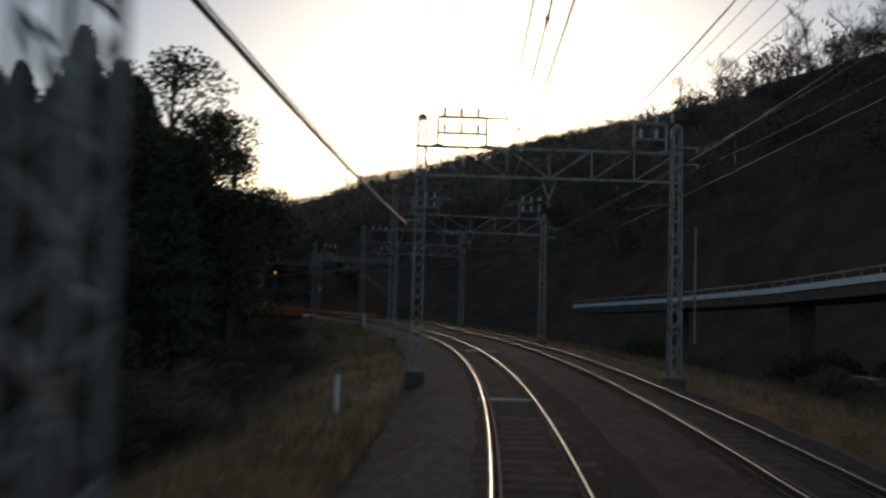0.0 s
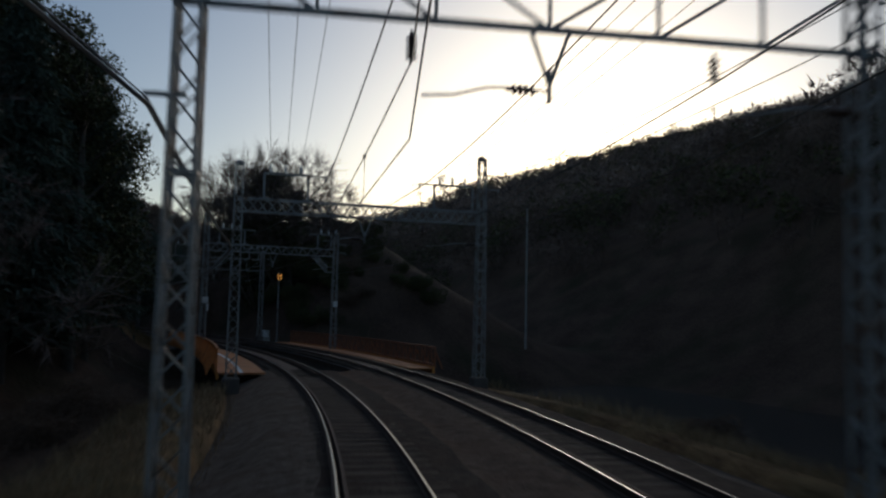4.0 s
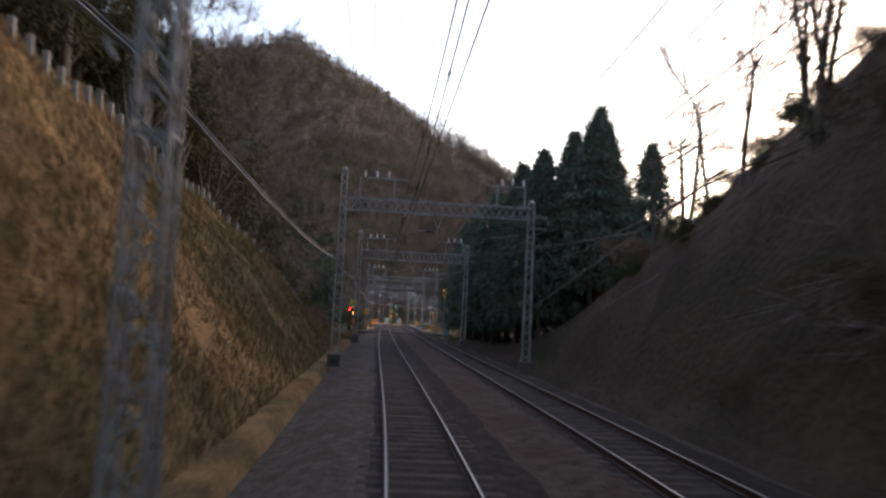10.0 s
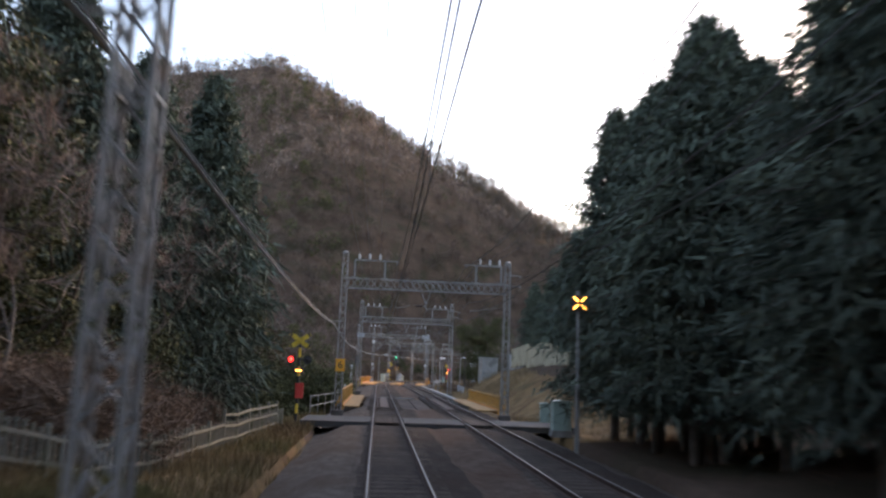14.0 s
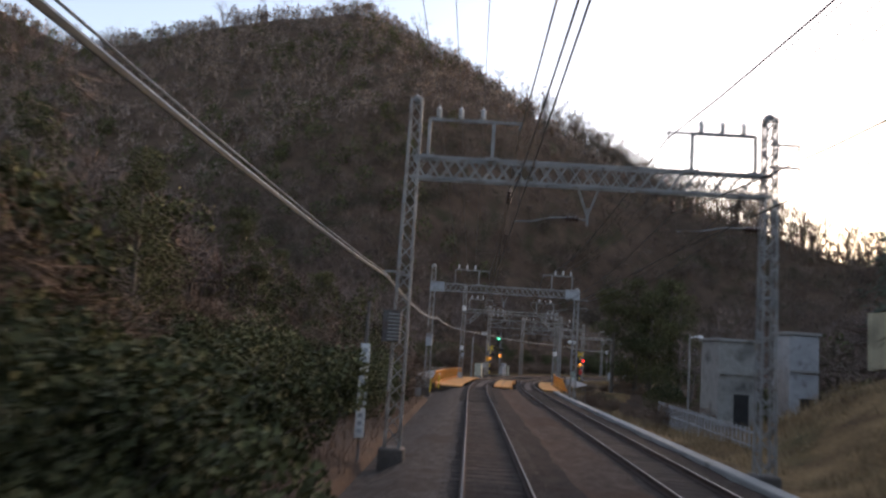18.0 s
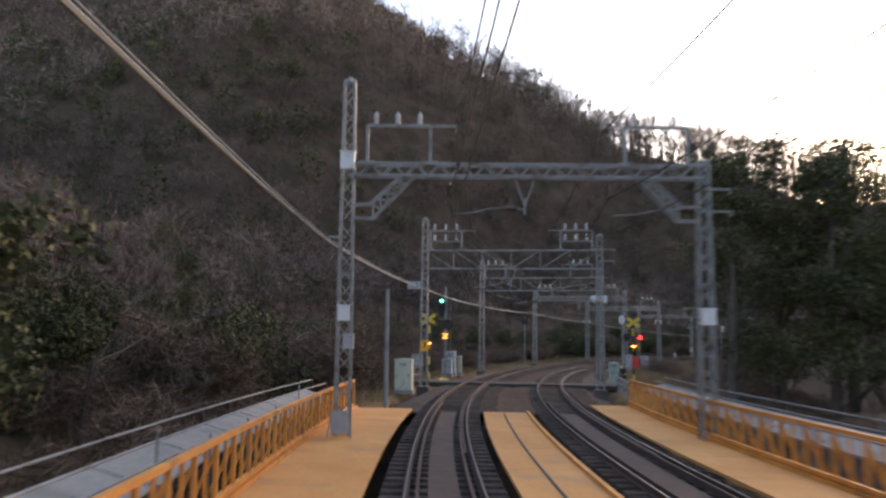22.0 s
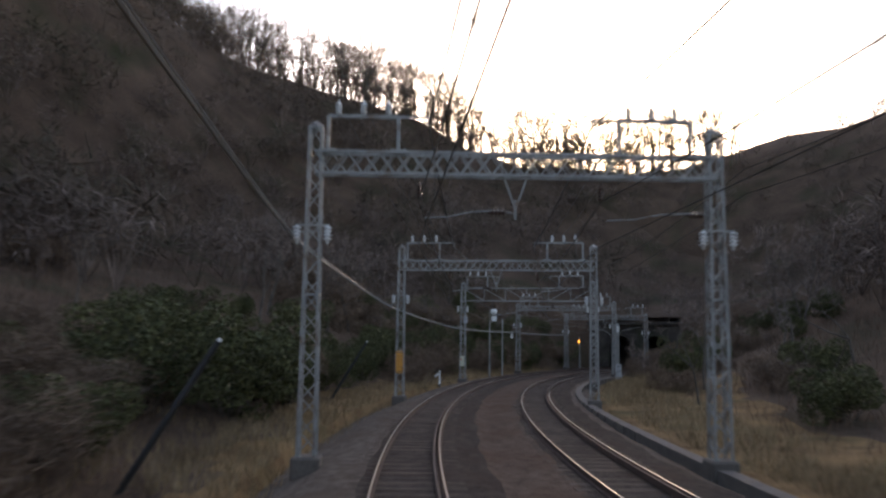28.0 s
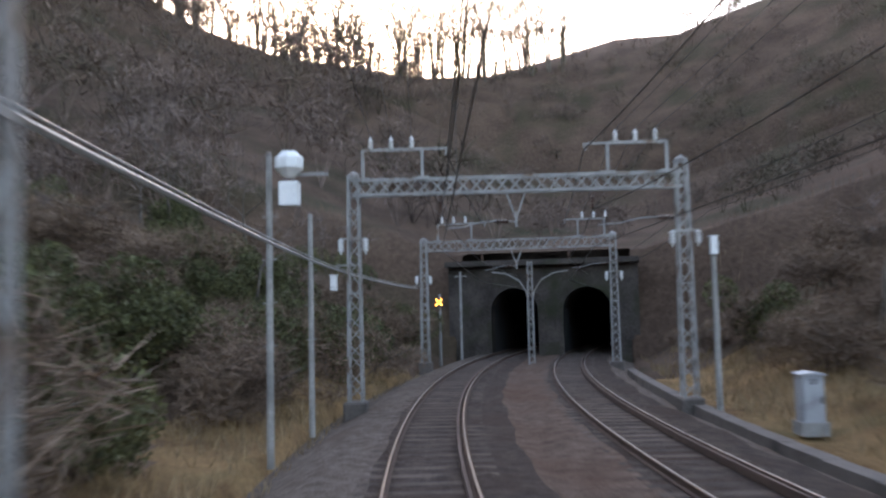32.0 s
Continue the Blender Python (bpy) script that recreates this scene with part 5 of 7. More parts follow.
ribbed = mast_box(314.25, -2.95, 3.3, 0.5, 0.42, 0.85, OLDSTEEL, "stack of pale slats strapped round a dark box on a mast")
for k in range(8):
    part("slat", Shell().box(0.08, -0.07, -0.36 + 0.1 * k, 0.34, 0.46, 0.04, chamfer=0.01), CONCRETE, ribbed, "pale weathered slat")
mast_box(352.0, -4.0, 3.6, 0.5, 0.4, 0.9, GREY, "grey equipment box on a lattice mast")
mast_box(378.0, -2.84, 3.4, 0.34, 0.32, 0.42, WHITE, "white box on a lattice mast")
mast_box(378.0, -2.7, 2.6, 0.3, 0.3, 0.4, GREY, "small grey box on a lattice mast")
mast_box(378.0, -2.84, 7.8, 0.4, 0.35, 0.5, WHITE, "white box near a mast top")
mast_box(378.0, 7.46, 3.4, 0.4, 0.35, 0.45, WHITE, "white box on a lattice mast")
mast_box(123.8, -3.15, 3.58, 0.42, 0.35, 0.42, WHITE, "white box on a lattice mast")
mast_box(123.8, -2.98, 3.05, 0.16, 0.16, 0.5, WHITE, "slim white box on a lattice mast")
mast_box(123.8, 6.74, 3.5, 0.36, 0.3, 0.4, WHITE, "white box on a lattice mast")
mast_box(399.9, -3.2, 5.75, 0.7, 0.35, 0.42, GREY, "grey cable closure slung beside a mast")
mast_box(146.4, -3.4, 2.9, 0.3, 0.2, 0.25, SIGNORANGE, "small orange plate box on a mast")
mast_box(509.4, -2.42, 1.35, 0.36, 0.3, 0.75, BEIGE, "pale box with a small red lamp on a mast")
mast_box(509.4, -2.2, 4.6, 0.25, 0.25, 0.5, GREY, "grey fuse box on a mast")
mast_box(528.9, -3.2, 3.6, 0.2, 0.2, 0.45, WHITE, "white box on a slim pole")
mast_box(528.0, 7.95, 4.4, 0.2, 0.2, 0.5, WHITE, "white box on a slim pole")
wrap = thing("mast_wrap", stand(488.85, -2.47, 1.75), "rust-streaked orange sheet wrapped round a mast", "warning wrap")
part("sheet", Shell().box(0, 0, 0, 0.4, 0.4, 1.15, chamfer=0.03), RUSTORANGE, wrap)
for z in (-0.5, 0.5):
    part("strap", Shell().box(0, 0, z, 0.415, 0.415, 0.04), OLDSTEEL, wrap)
lamp = thing("small_red_lamp", stand(509.35, -2.47, 1.5), "small unlit red lamp on a pale box", "lamp")
part("lens", Shell().lathe([(0.06, 0), (0.05, 0.03)], 10, (0, -0.21, 0), Matrix.Rotation(radians(90), 4, "X")), RED, lamp)
for s, lat, h in ((300.9, -3.6, 1.2), (357.0, -3.3, 1.2), (351.0, -3.6, 1.0), (20.0, -4.6, 0.9), (69.0, -3.6, 1.2)):
    st = thing("marker_post", stand(s, lat, -0.3), "short pale marker post in the verge", "post", "marker posts")
    part("stake", Shell().box(0, 0, h / 2, 0.12, 0.12, h, chamfer=0.02), YELLOW if 340 < s < 360 else WHITE, st)
    part("stake_cap", Shell().lathe([(0.085, 0), (0.02, 0.06)], 4, (0, 0, h)), WHITE, st)
gr = thing("gradient_post", stand(313.3, -3.5, -0.3), "tall slim post with white plates", "post")
part("stem", Shell().tube((0, 0, 0), (0, 0, 4.2), 0.045, 8), OLDSTEEL, gr)
for k in range(3):
    part("plate", Shell().box(0, -0.06, 1.0 + 0.85 * k, 0.24, 0.03, 0.75), WHITE, gr)
    for j in range(3):
        part("mark_bar", Shell().box(0, -0.08, 0.8 + 0.85 * k + 0.2 * j, 0.12, 0.006, 0.1), GREY, gr)

# concrete fence along the line before the first crossing, posts over the cutting
fence = thing("concrete_fence", Matrix.Identity(4), "pale concrete fence of upright pales beside the line", "fence")
pale = Shell().box(0, 0, 0.45, 0.07, 0.07, 1.05, chamfer=0.01).mesh("pale", MOSSY)
fpost = Shell().box(0, 0, 0.5, 0.12, 0.12, 1.25, chamfer=0.015).mesh("post", MOSSY)
for i in range(84):
    s = 243.0 + 0.3 * i
    lat = -7.1 + 1.9 * i / 83
    tall = 0.28 if s > 256 else 0.0
    g = float(ground_level(s, lat))
    part("post" if i % 6 == 0 else "pale", fpost if i % 6 == 0 else pale, None, fence, at=stand(s, lat, g + (tall if i % 6 == 0 else 0.0)))
    if i % 6 == 0 and i < 78:
        s2, l2 = s + 1.8, -7.1 + 1.9 * (i + 6) / 83
        p, q = Vector(spot(s, lat, g)), Vector(spot(s2, l2, ground_level(s2, l2)))
        for z in ((0.35, 0.8, 1.2) if tall else (0.35, 0.85)):
            part("rail", Shell().bar(p + Vector((0, 0, z)), q + Vector((0, 0, z)), 0.08), MOSSY, fence)
top = thing("slope_fence", Matrix.Identity(4), "row of stubby concrete posts along the slope's edge", "fence")
tpost = Shell().box(0, 0, 0.1, 0.26, 0.16, 1.0, chamfer=0.02).mesh("post", CONCRETE)
for i in range(46):
    s = 186.0 + 1.3 * i
    lat = float(np.interp(s, (186, 210, 218, 224, 230, 238, 246), (-13.4, -13.2, -12.8, -10.9, -9.3, -8.4, -7.6)))
    part("post", tpost, None, top, at=stand(s, lat, ground_level(s, lat) + 0.12 + 0.06 * math.sin(i * 5.0)))
wf = thing("pipe_fence", Matrix.Identity(4), "low grey pipe fence leading to the bridge", "fence")
for i in range(5):
    p = Vector(spot(273.0 + 2 * i, -4.3 + 0.28 * i, -0.4))
    part("post", Shell().tube(p, p + Vector((0, 0, 1.3)), 0.03, 6), STEEL, wf)
    if i < 4:
        q = Vector(spot(275.0 + 2 * i, -4.02 + 0.28 * i, -0.4))
        for z in (1.25, 0.7):
            part("rail", Shell().tube(p + Vector((0, 0, z)), q + Vector((0, 0, z)), 0.025, 6), STEEL, wf)

# concrete cable troughs along the tracks
tr = thing("cable_trough", Matrix.Identity(4), "pale concrete cable trough with lids beside the track", "cable trough")
for s0, s1, l0, l1 in ((300.0, 363.0, 6.75, 6.95),):
    for i in range(int((s1 - s0) / 3.0)):
        a = s0 + 3.0 * i
        part("lid", sweep(Shell(), a, a + 2.97, l0 + (l1 - l0) * i / 21, [(-0.22, -0.05), (0.22, -0.05), (0.24, -0.1), (0.24, -0.5), (-0.24, -0.5), (-0.24, -0.1)], 1.5), CONCRETE, tr)
tr = thing("cable_trough", Matrix.Identity(4), "dark concrete cable trough in the grass", "cable trough")
for i in range(60):
    a = 424.0 + 2.0 * i
    part("lid", sweep(Shell(), a, a + 1.97, 7.35 - 0.3 * math.sin(i * 0.2), [(-0.2, -0.2), (0.2, -0.2), (0.22, -0.6), (-0.22, -0.6)], 1.0), DARKSTONE, tr)

# ---- houses, walls and road across the valley ----
wallb = thing("boundary_wall", Matrix.Identity(4), "long beige rendered boundary wall on a grass bank", "wall")
pts = [(327.0, 16.8), (318.0, 17.0), (309.0, 17.2), (300.0, 17.4), (290.0, 17.6)]
for (s0, l0), (s1, l1) in zip(pts, pts[1:]):
    p, q = Vector(spot(s0, l0, 3.2)), Vector(spot(s1, l1, 3.6))
    n = (q - p).cross(Vector((0, 0, 1))).normalized() * 0.12
    part("panel", Shell().loft([[c + n, c - n, c - n + Vector((0, 0, 2.4)), c + n + Vector((0, 0, 2.4))] for c in (p, q)]), SANDWALL, wallb)
    part("pilaster", Shell().box(0, 0, 1.2, 0.3, 0.35, 2.5), SANDWALL, wallb, at=Matrix.Translation(p))
    for z in (0.7, 0.9, 1.1):
        part("guard_bar", Shell().bar(p - n * 14 + Vector((0, 0, z - 0.6)), q - n * 14 + Vector((0, 0, z - 0.6)), 0.05), OLDSTEEL, wallb, "dark horizontal guard bars")


def house(s, lat, z, w, d, h, turn, paint, label):
    t = thing("house", stand(s, lat, z, turn), label, "house", "houses over the bank")
    part("wall", Shell().box(0, 0, h / 2 - 0.5, w, d, h + 1.0), paint, t)
    part("roof", Shell().loft([[(-w / 2 - 0.4, y, h), (w / 2 + 0.4, y, h), (0, y, h + w * 0.22)] for y in (-d / 2 - 0.4, d / 2 + 0.4)]), GREY, t, "grey tiled roof")
    for x in (-w * 0.25, w * 0.25):
        for zz in ([h * 0.35, h * 0.72] if h > 4 else [h * 0.55]):
            wn_ = part("window", Shell().box(x, -d / 2 - 0.02, zz, 1.2, 0.06, 0.95), WHITE, t, "white framed window")
            part("pane", Shell().box(x, -d / 2 - 0.055, zz, 1.05, 0.02, 0.8), BLACK, wn_)
            wn2 = part("window", Shell().box(-w / 2 - 0.02, x * d / w, zz, 0.06, 1.2, 0.95), WHITE, t)
            part("pane", Shell().box(-w / 2 - 0.055, x * d / w, zz, 0.02, 1.05, 0.8), BLACK, wn2)
    return t


house(296.0, 30.0, 4.4, 9.0, 8.0, 5.2, 10, BEIGE, "two-storey beige house with grey roof")
house(288.0, 36.0, 4.4, 7.0, 7.0, 3.0, -8, WHITE, "small pale house with grey roof")
for s, lat, w, d, h, paint, label in ((342.6, 15.8, 2.4, 3.6, 5.2, CONCRETE, "grey concrete block shelter with stained walls"), (342.6, 20.0, 1.8, 2.6, 5.9, GREY, "pale grey block tower beside the shelter")):
    t = thing("concrete_shed", stand(s, lat, -0.6), label, "shed", "concrete sheds")
    part("wall", Shell().box(0, 0, h / 2, w, d, h, chamfer=0.06), paint, t)
    part("roof_slab", Shell().box(0, 0, h + 0.08, w + 0.25, d + 0.25, 0.16, chamfer=0.03), CONCRETE, t)
    # no opening in the wall: a black sheet paints the doorway's inner shade
    part("doorway", Shell().box(0.2, -d / 2 - 0.01, 1.0, 0.9, 0.06, 2.0), BLACK, t, "black sheet for the shade in a doorway")
    part("ledge", Shell().box(0, -d / 2 - 0.06, h * 0.62, w, 0.14, 0.12), CONCRETE, t)
pf = thing("picket_fence", Matrix.Identity(4), "dark grey picket fence in weeds beside sheds", "fence")
for i in range(34):
    s = 322.0 + 0.55 * i
    part("picket", Shell().box(0, 0, 0.6, 0.16, 0.03, 1.3), GREY, pf, at=stand(s, 9.9 + 0.03 * i, -0.6, 90))
for z in (0.0, 0.5):
    part("rail", Shell().bar(spot(322, 9.95, z), spot(340.2, 10.95, z), 0.06), GREY, pf)

# raised road with a pale parapet over the river flat, first stretch
rd = thing("road_bridge", Matrix.Identity(4), "raised road with a pale parapet and railings", "road bridge")
road_pts = [Vector(spot(*q)) for q in ((8, 24.5, 6.6), (26, 27, 5.9), (45, 30, 5.0), (63, 33.2, 3.9), (84, 37.5, 2.7), (106, 42.5, 1.5))]
for i, (p, q) in enumerate(zip(road_pts, road_pts[1:])):
    n = (q - p).cross(Vector((0, 0, -1))).normalized()
    if n.dot(Vector(spot(60, 0)) - p) < 0:
        n = -n
    up = Vector((0, 0, 1))
    # the deck's shade is painted in: dark masonry colour instead of concrete
    part("deck", Shell().loft([[c, c - n * 6, c - n * 6 - up * 0.9, c - up * 0.9] for c in (p, q)]), DARKSTONE, rd, "concrete deck with its shade put into the dark colour")
    part("parapet", Shell().loft([[c + n * 0.12, c - n * 0.12, c - n * 0.12 + up * 0.5, c + n * 0.12 + up * 0.5] for c in (p, q)]), WHITE, rd, "pale concrete parapet")
    part("hand_rail", Shell().tube(p + up * 1.05, q + up * 1.05, 0.05, 6), STEEL, rd)
    for k in range(9):
        c = p.lerp(q, k / 9)
        part("rail_post", Shell().tube(c + up * 0.45, c + up * 1.05, 0.04, 5), STEEL, rd)
    part("pier", Shell().box(p.x - n.x * 3, p.y - n.y * 3, p.z / 2 - 4.6, 1.4, 2.6, p.z + 7.4, chamfer=0.1), DARKSTONE, rd)
road2 = [Vector(spot(s, l, z)) for s, l, z in ((100, 62, -5.6), (125, 70, -5.4), (150, 76, -5.2), (180, 82, -5.0))]
vr = thing("valley_road", Matrix.Identity(4), "pale road edge along the far river bank", "road", kind="structure")
for p, q in zip(road2, road2[1:]):
    n = (q - p).cross(Vector((0, 0, 1))).normalized()
    part("road_slab", Shell().loft([[c + n * 3, c - n * 3, c - n * 3 - Vector((0, 0, 2)), c + n * 3 - Vector((0, 0, 2))] for c in (p, q)]), CONCRETE, vr)


def parked_car(s, lat, z, turn):
    t = thing("parked_car", stand(s, lat, z, turn), "dark estate car parked on the river flat", "car")
    prof = [(-2.05, 0.3), (-2.05, 0.75), (-1.9, 0.9), (-1.55, 1.4), (0.45, 1.42), (1.05, 0.95), (1.95, 0.82), (2.1, 0.6), (2.1, 0.3)]
    part("body", Shell().loft([[(x, y * (0.86 if yy > 1.0 else 1.0), yy) for y, yy in [(p[0], p[1]) for p in prof]] for x in (-0.8, -0.78, 0.78, 0.8)]), BLACK, t)
    # windows are opaque pale grey: the sky's reflection is painted on
    win = [(-1.72, 0.95), (-1.45, 1.34), (0.4, 1.36), (0.9, 0.96)]
    for x in (-0.812, 0.812):
        part("side_window", Shell().loft([[(x + k, y * 0.86 if yy > 1 else y * 0.9, yy) for y, yy in win] for k in (-0.006, 0.006)]), GREY, t)
    part("rear_window", Shell().box(0, -1.62, 1.14, 1.3, 0.05, 0.36, Matrix.Rotation(radians(-28), 4, "X")), GREY, t, "rear window, pale grey painted for the reflected sky")
    part("windscreen", Shell().box(0, 0.72, 1.2, 1.35, 0.05, 0.5, Matrix.Rotation(radians(50), 4, "X")), GREY, t)
    for x in (-0.68, 0.68):
        part("tail_lamp", Shell().box(x, -2.06, 0.78, 0.2, 0.04, 0.24), RED, t)
        for y in (-1.3, 1.35):
            w = part("wheel", Shell().lathe([(0.3, -0.1), (0.32, 0), (0.3, 0.1)], 16, (x * 1.08, y, 0.31), Matrix.Rotation(radians(90), 4, "Y")), BLACK, t)
            part("rim", Shell().lathe([(0.17, -0.02), (0.17, 0.02)], 12, (x * 1.08 + (0.1 if x > 0 else -0.1), y, 0.31), Matrix.Rotation(radians(90), 4, "Y")), STEEL, w)
    part("plate_bar", Shell().box(0, -2.07, 0.62, 0.4, 0.02, 0.14), WHITE, t)
    return t


parked_car(40.0, 21.5, -2.35, 18)


# fences and oddments round the second level crossing
for s0, s1, lat, label in ((404.6, 411.4, -5.0, "grey rail fence beside the level crossing"), (396.5, 405.0, 8.7, "low concrete rail fence by the crossing")):
    cf = thing("crossing_fence", Matrix.Identity(4), label, "fence", "crossing fences")
    n = int((s1 - s0) / 1.4)
    h = 1.15 if lat < 0 else 0.8
    for i in range(n + 1):
        s = s0 + (s1 - s0) * i / n
        part("post", Shell().box(0, 0, h / 2 - 0.35, 0.1, 0.1, h + 0.3, chamfer=0.01), CONCRETE, cf, at=stand(s, lat))
        if i < n:
            for z in (0.15, h * 0.55, h - 0.25):
                part("rail", Shell().bar(spot(s, lat, z), spot(s + (s1 - s0) / n - 0.02, lat, z), 0.07), CONCRETE, cf)
pb = thing("warning_board", stand(404.2, -3.7), "grey sheet panel on two pale posts by the crossing", "board")
part("sheet", Shell().box(0, 0, 1.35, 0.75, 0.03, 0.75, chamfer=0.01), GREY, pb)
for x in (-0.3, 0.3):
    part("post", Shell().box(x, 0.03, 0.65, 0.07, 0.05, 2.1), CONCRETE, pb)
pts = [spot(410.0 + 0.6 * math.cos(0.7 * k) * (1 + 0.04 * k), -3.0 + 0.3 * math.sin(0.7 * k), -0.2 + 0.004 * k) for k in range(21)]
solo("yellow_coil", bent_tube(pts, 0.03, 6), YELLOW, "loose yellow hose coiled on the ballast", "hose")
tarp = Shell()
rows = []
for i in range(9):
    s = 403.0 + 0.35 * i
    rows.append([spot(s, -8.6 + 0.1 * math.sin(i * 1.7) + 0.12 * j, -0.4 + 0.36 * j * (1 + 0.06 * math.sin(i * 2.1))) for j in range(5)])
tarp.strip(rows)
solo("blue_tarpaulin", tarp, BLUETARP, "crumpled blue tarpaulin hung in the scrub", "tarpaulin")

# plated floor of the second bridge
floor2 = thing("bridge_floor", Matrix.Identity(4), "rust-brown plated floor of a short railway bridge", "bridge floor")
for i in range(6):
    a0, a1 = 282.6 + 3.3 * i, 282.6 + 3.3 * (i + 1) - 0.03
    for l0, l1 in ((-1.6, 2.28), (2.34, 6.2)):
        part("floor_plate", sweep(Shell(), a0, a1, 0, [(l0, -0.29), (l1, -0.29), (l1, -0.34), (l0, -0.34)]), SLEEPER, floor2)
# ---- woods, trees, shrubs, grass ----
def ground_z(x, y):
    return land(np.atleast_1d(np.asarray(x, float)), np.atleast_1d(np.asarray(y, float)))


def prisms(p0, p1, r0, r1, n=3):
    """Tapered n-sided sticks between arrays of points."""
    d = p1 - p0
    d = d / np.maximum(np.linalg.norm(d, axis=1, keepdims=True), 1e-6)
    ref = np.where(np.abs(d[:, 2:3]) < 0.9, np.array([[0, 0, 1.0]]), np.array([[1.0, 0, 0]]))
    u = np.cross(d, ref)
    u /= np.linalg.norm(u, axis=1, keepdims=True)
    w = np.cross(d, u)
    ang = 2 * np.pi * np.arange(n) / n
    ring = np.cos(ang)[None, :, None] * u[:, None] + np.sin(ang)[None, :, None] * w[:, None]
    v = np.concatenate([p0[:, None] + ring * r0[:, None, None], p1[:, None] + ring * r1[:, None, None]], 1)
    k = np.arange(n)
    t = np.concatenate([np.stack([k, (k + 1) % n, n + (k + 1) % n], 1), np.stack([k, n + (k + 1) % n, n + k], 1)])
    tris = t[None] + (np.arange(len(p0)) * 2 * n)[:, None, None]
    return v.reshape(-1, 3), tris.reshape(-1, 3)


def slivers(p0, p1, width, r):
    """One thin triangle from each p0 to p1."""
    d = p1 - p0
    side = np.cross(d, r.normal(size=d.shape))
    side /= np.maximum(np.linalg.norm(side, axis=1, keepdims=True), 1e-6)
    v = np.stack([p0 - side * width[:, None] / 2, p0 + side * width[:, None] / 2, p1], 1)
    return v.reshape(-1, 3), np.arange(len(p0) * 3).reshape(-1, 3)


def leaves(centres, size, r):
    """A small random triangle at each centre."""
    a, b = r.normal(size=centres.shape), r.normal(size=centres.shape)
    a /= np.linalg.norm(a, axis=1, keepdims=True)
    b -= a * np.sum(a * b, 1, keepdims=True)
    b /= np.linalg.norm(b, axis=1, keepdims=True)
    s = size[:, None]
    v = np.stack([centres - a * s * 0.5 - b * s * 0.32, centres + a * s * 0.5 - b * s * 0.2, centres + b * s * 0.5], 1)
    return v.reshape(-1, 3), np.arange(len(centres) * 3).reshape(-1, 3)


def merge(parts):
    v, t, n = [], [], 0
    for a, b in parts:
        v.append(a), t.append(b + n)
        n += len(a)
    return np.concatenate(v), np.concatenate(t)


def grown(seed, h, spread=0.75, lean=0.0, depth=4, stout=0.015):
    """Limbs (p0, p1, r0, r1) and twig ends of a bare tree."""
    r = np.random.default_rng(seed)
    limbs, tips = [], []

    def grow(p, d, length, rad, depth):
        q, dd = p, d
        for _ in range(2):
            dd = dd + r.normal(size=3) * 0.12
            dd = dd / np.linalg.norm(dd)
            e = q + dd * length / 2
            limbs.append((q, e, rad, rad * 0.8))
            q, rad = e, rad * 0.8
        if depth == 0:
            tips.append((q, dd, length))
            return
        for _ in range(3 if depth > 2 or r.random() < 0.4 else 2):
            nd = dd + r.normal(size=3) * spread + np.array([0, 0, 0.18])
            nd /= np.linalg.norm(nd)
            grow(q, nd, length * r.uniform(0.62, 0.85), rad * 0.62, depth - 1)
    grow(np.zeros(3), np.array([lean, 0, 1.0]), h * (0.36 if depth == 4 else 0.3), h * stout, depth)
    return limbs, tips, r


def bare_tree_meshes(seed, h, ivy=0.0, twig=0.035, least=0.016, spread=0.75, depth=4, stout=0.015):
    limbs, tips, r = grown(seed, h, spread, 0.0, depth, stout)
    p0, p1 = np.array([l[0] for l in limbs]), np.array([l[1] for l in limbs])
    r0, r1 = np.array([l[2] for l in limbs]), np.array([l[3] for l in limbs])
    wood = cloud("trunk", *prisms(p0, p1, np.maximum(r0, least), np.maximum(r1, least * 0.8), 4), BARK)
    q, d, ln = (np.array([t[k] for t in tips]) for k in range(3))
    twigs = []
    for rep in range(14):
        dd = d + r.normal(size=d.shape) * 0.55 + np.array([0, 0, 0.15])
        dd /= np.linalg.norm(dd, axis=1, keepdims=True)
        base = q - d * (ln * r.uniform(0, 0.9, len(ln)))[:, None]
        twigs.append(slivers(base, base + dd * (ln * r.uniform(0.5, 1.15, len(ln)))[:, None], np.full(len(q), twig), r))
    crown = cloud("twig_crown", *merge(twigs), TWIG)
    ivy_mesh = None
    if ivy:
        k = r.choice(len(p0), int(len(p0) * 0.5))
        keep = p0[k][:, 2] < h * 0.75
        c = np.repeat(p0[k][keep], 26, 0)
        c = c + r.normal(size=c.shape) * np.array([0.34, 0.34, 0.4]) * ivy
        ivy_mesh = cloud("ivy", *leaves(c, r.uniform(0.2, 0.45, len(c)), r), LEAF)
    return wood, crown, ivy_mesh


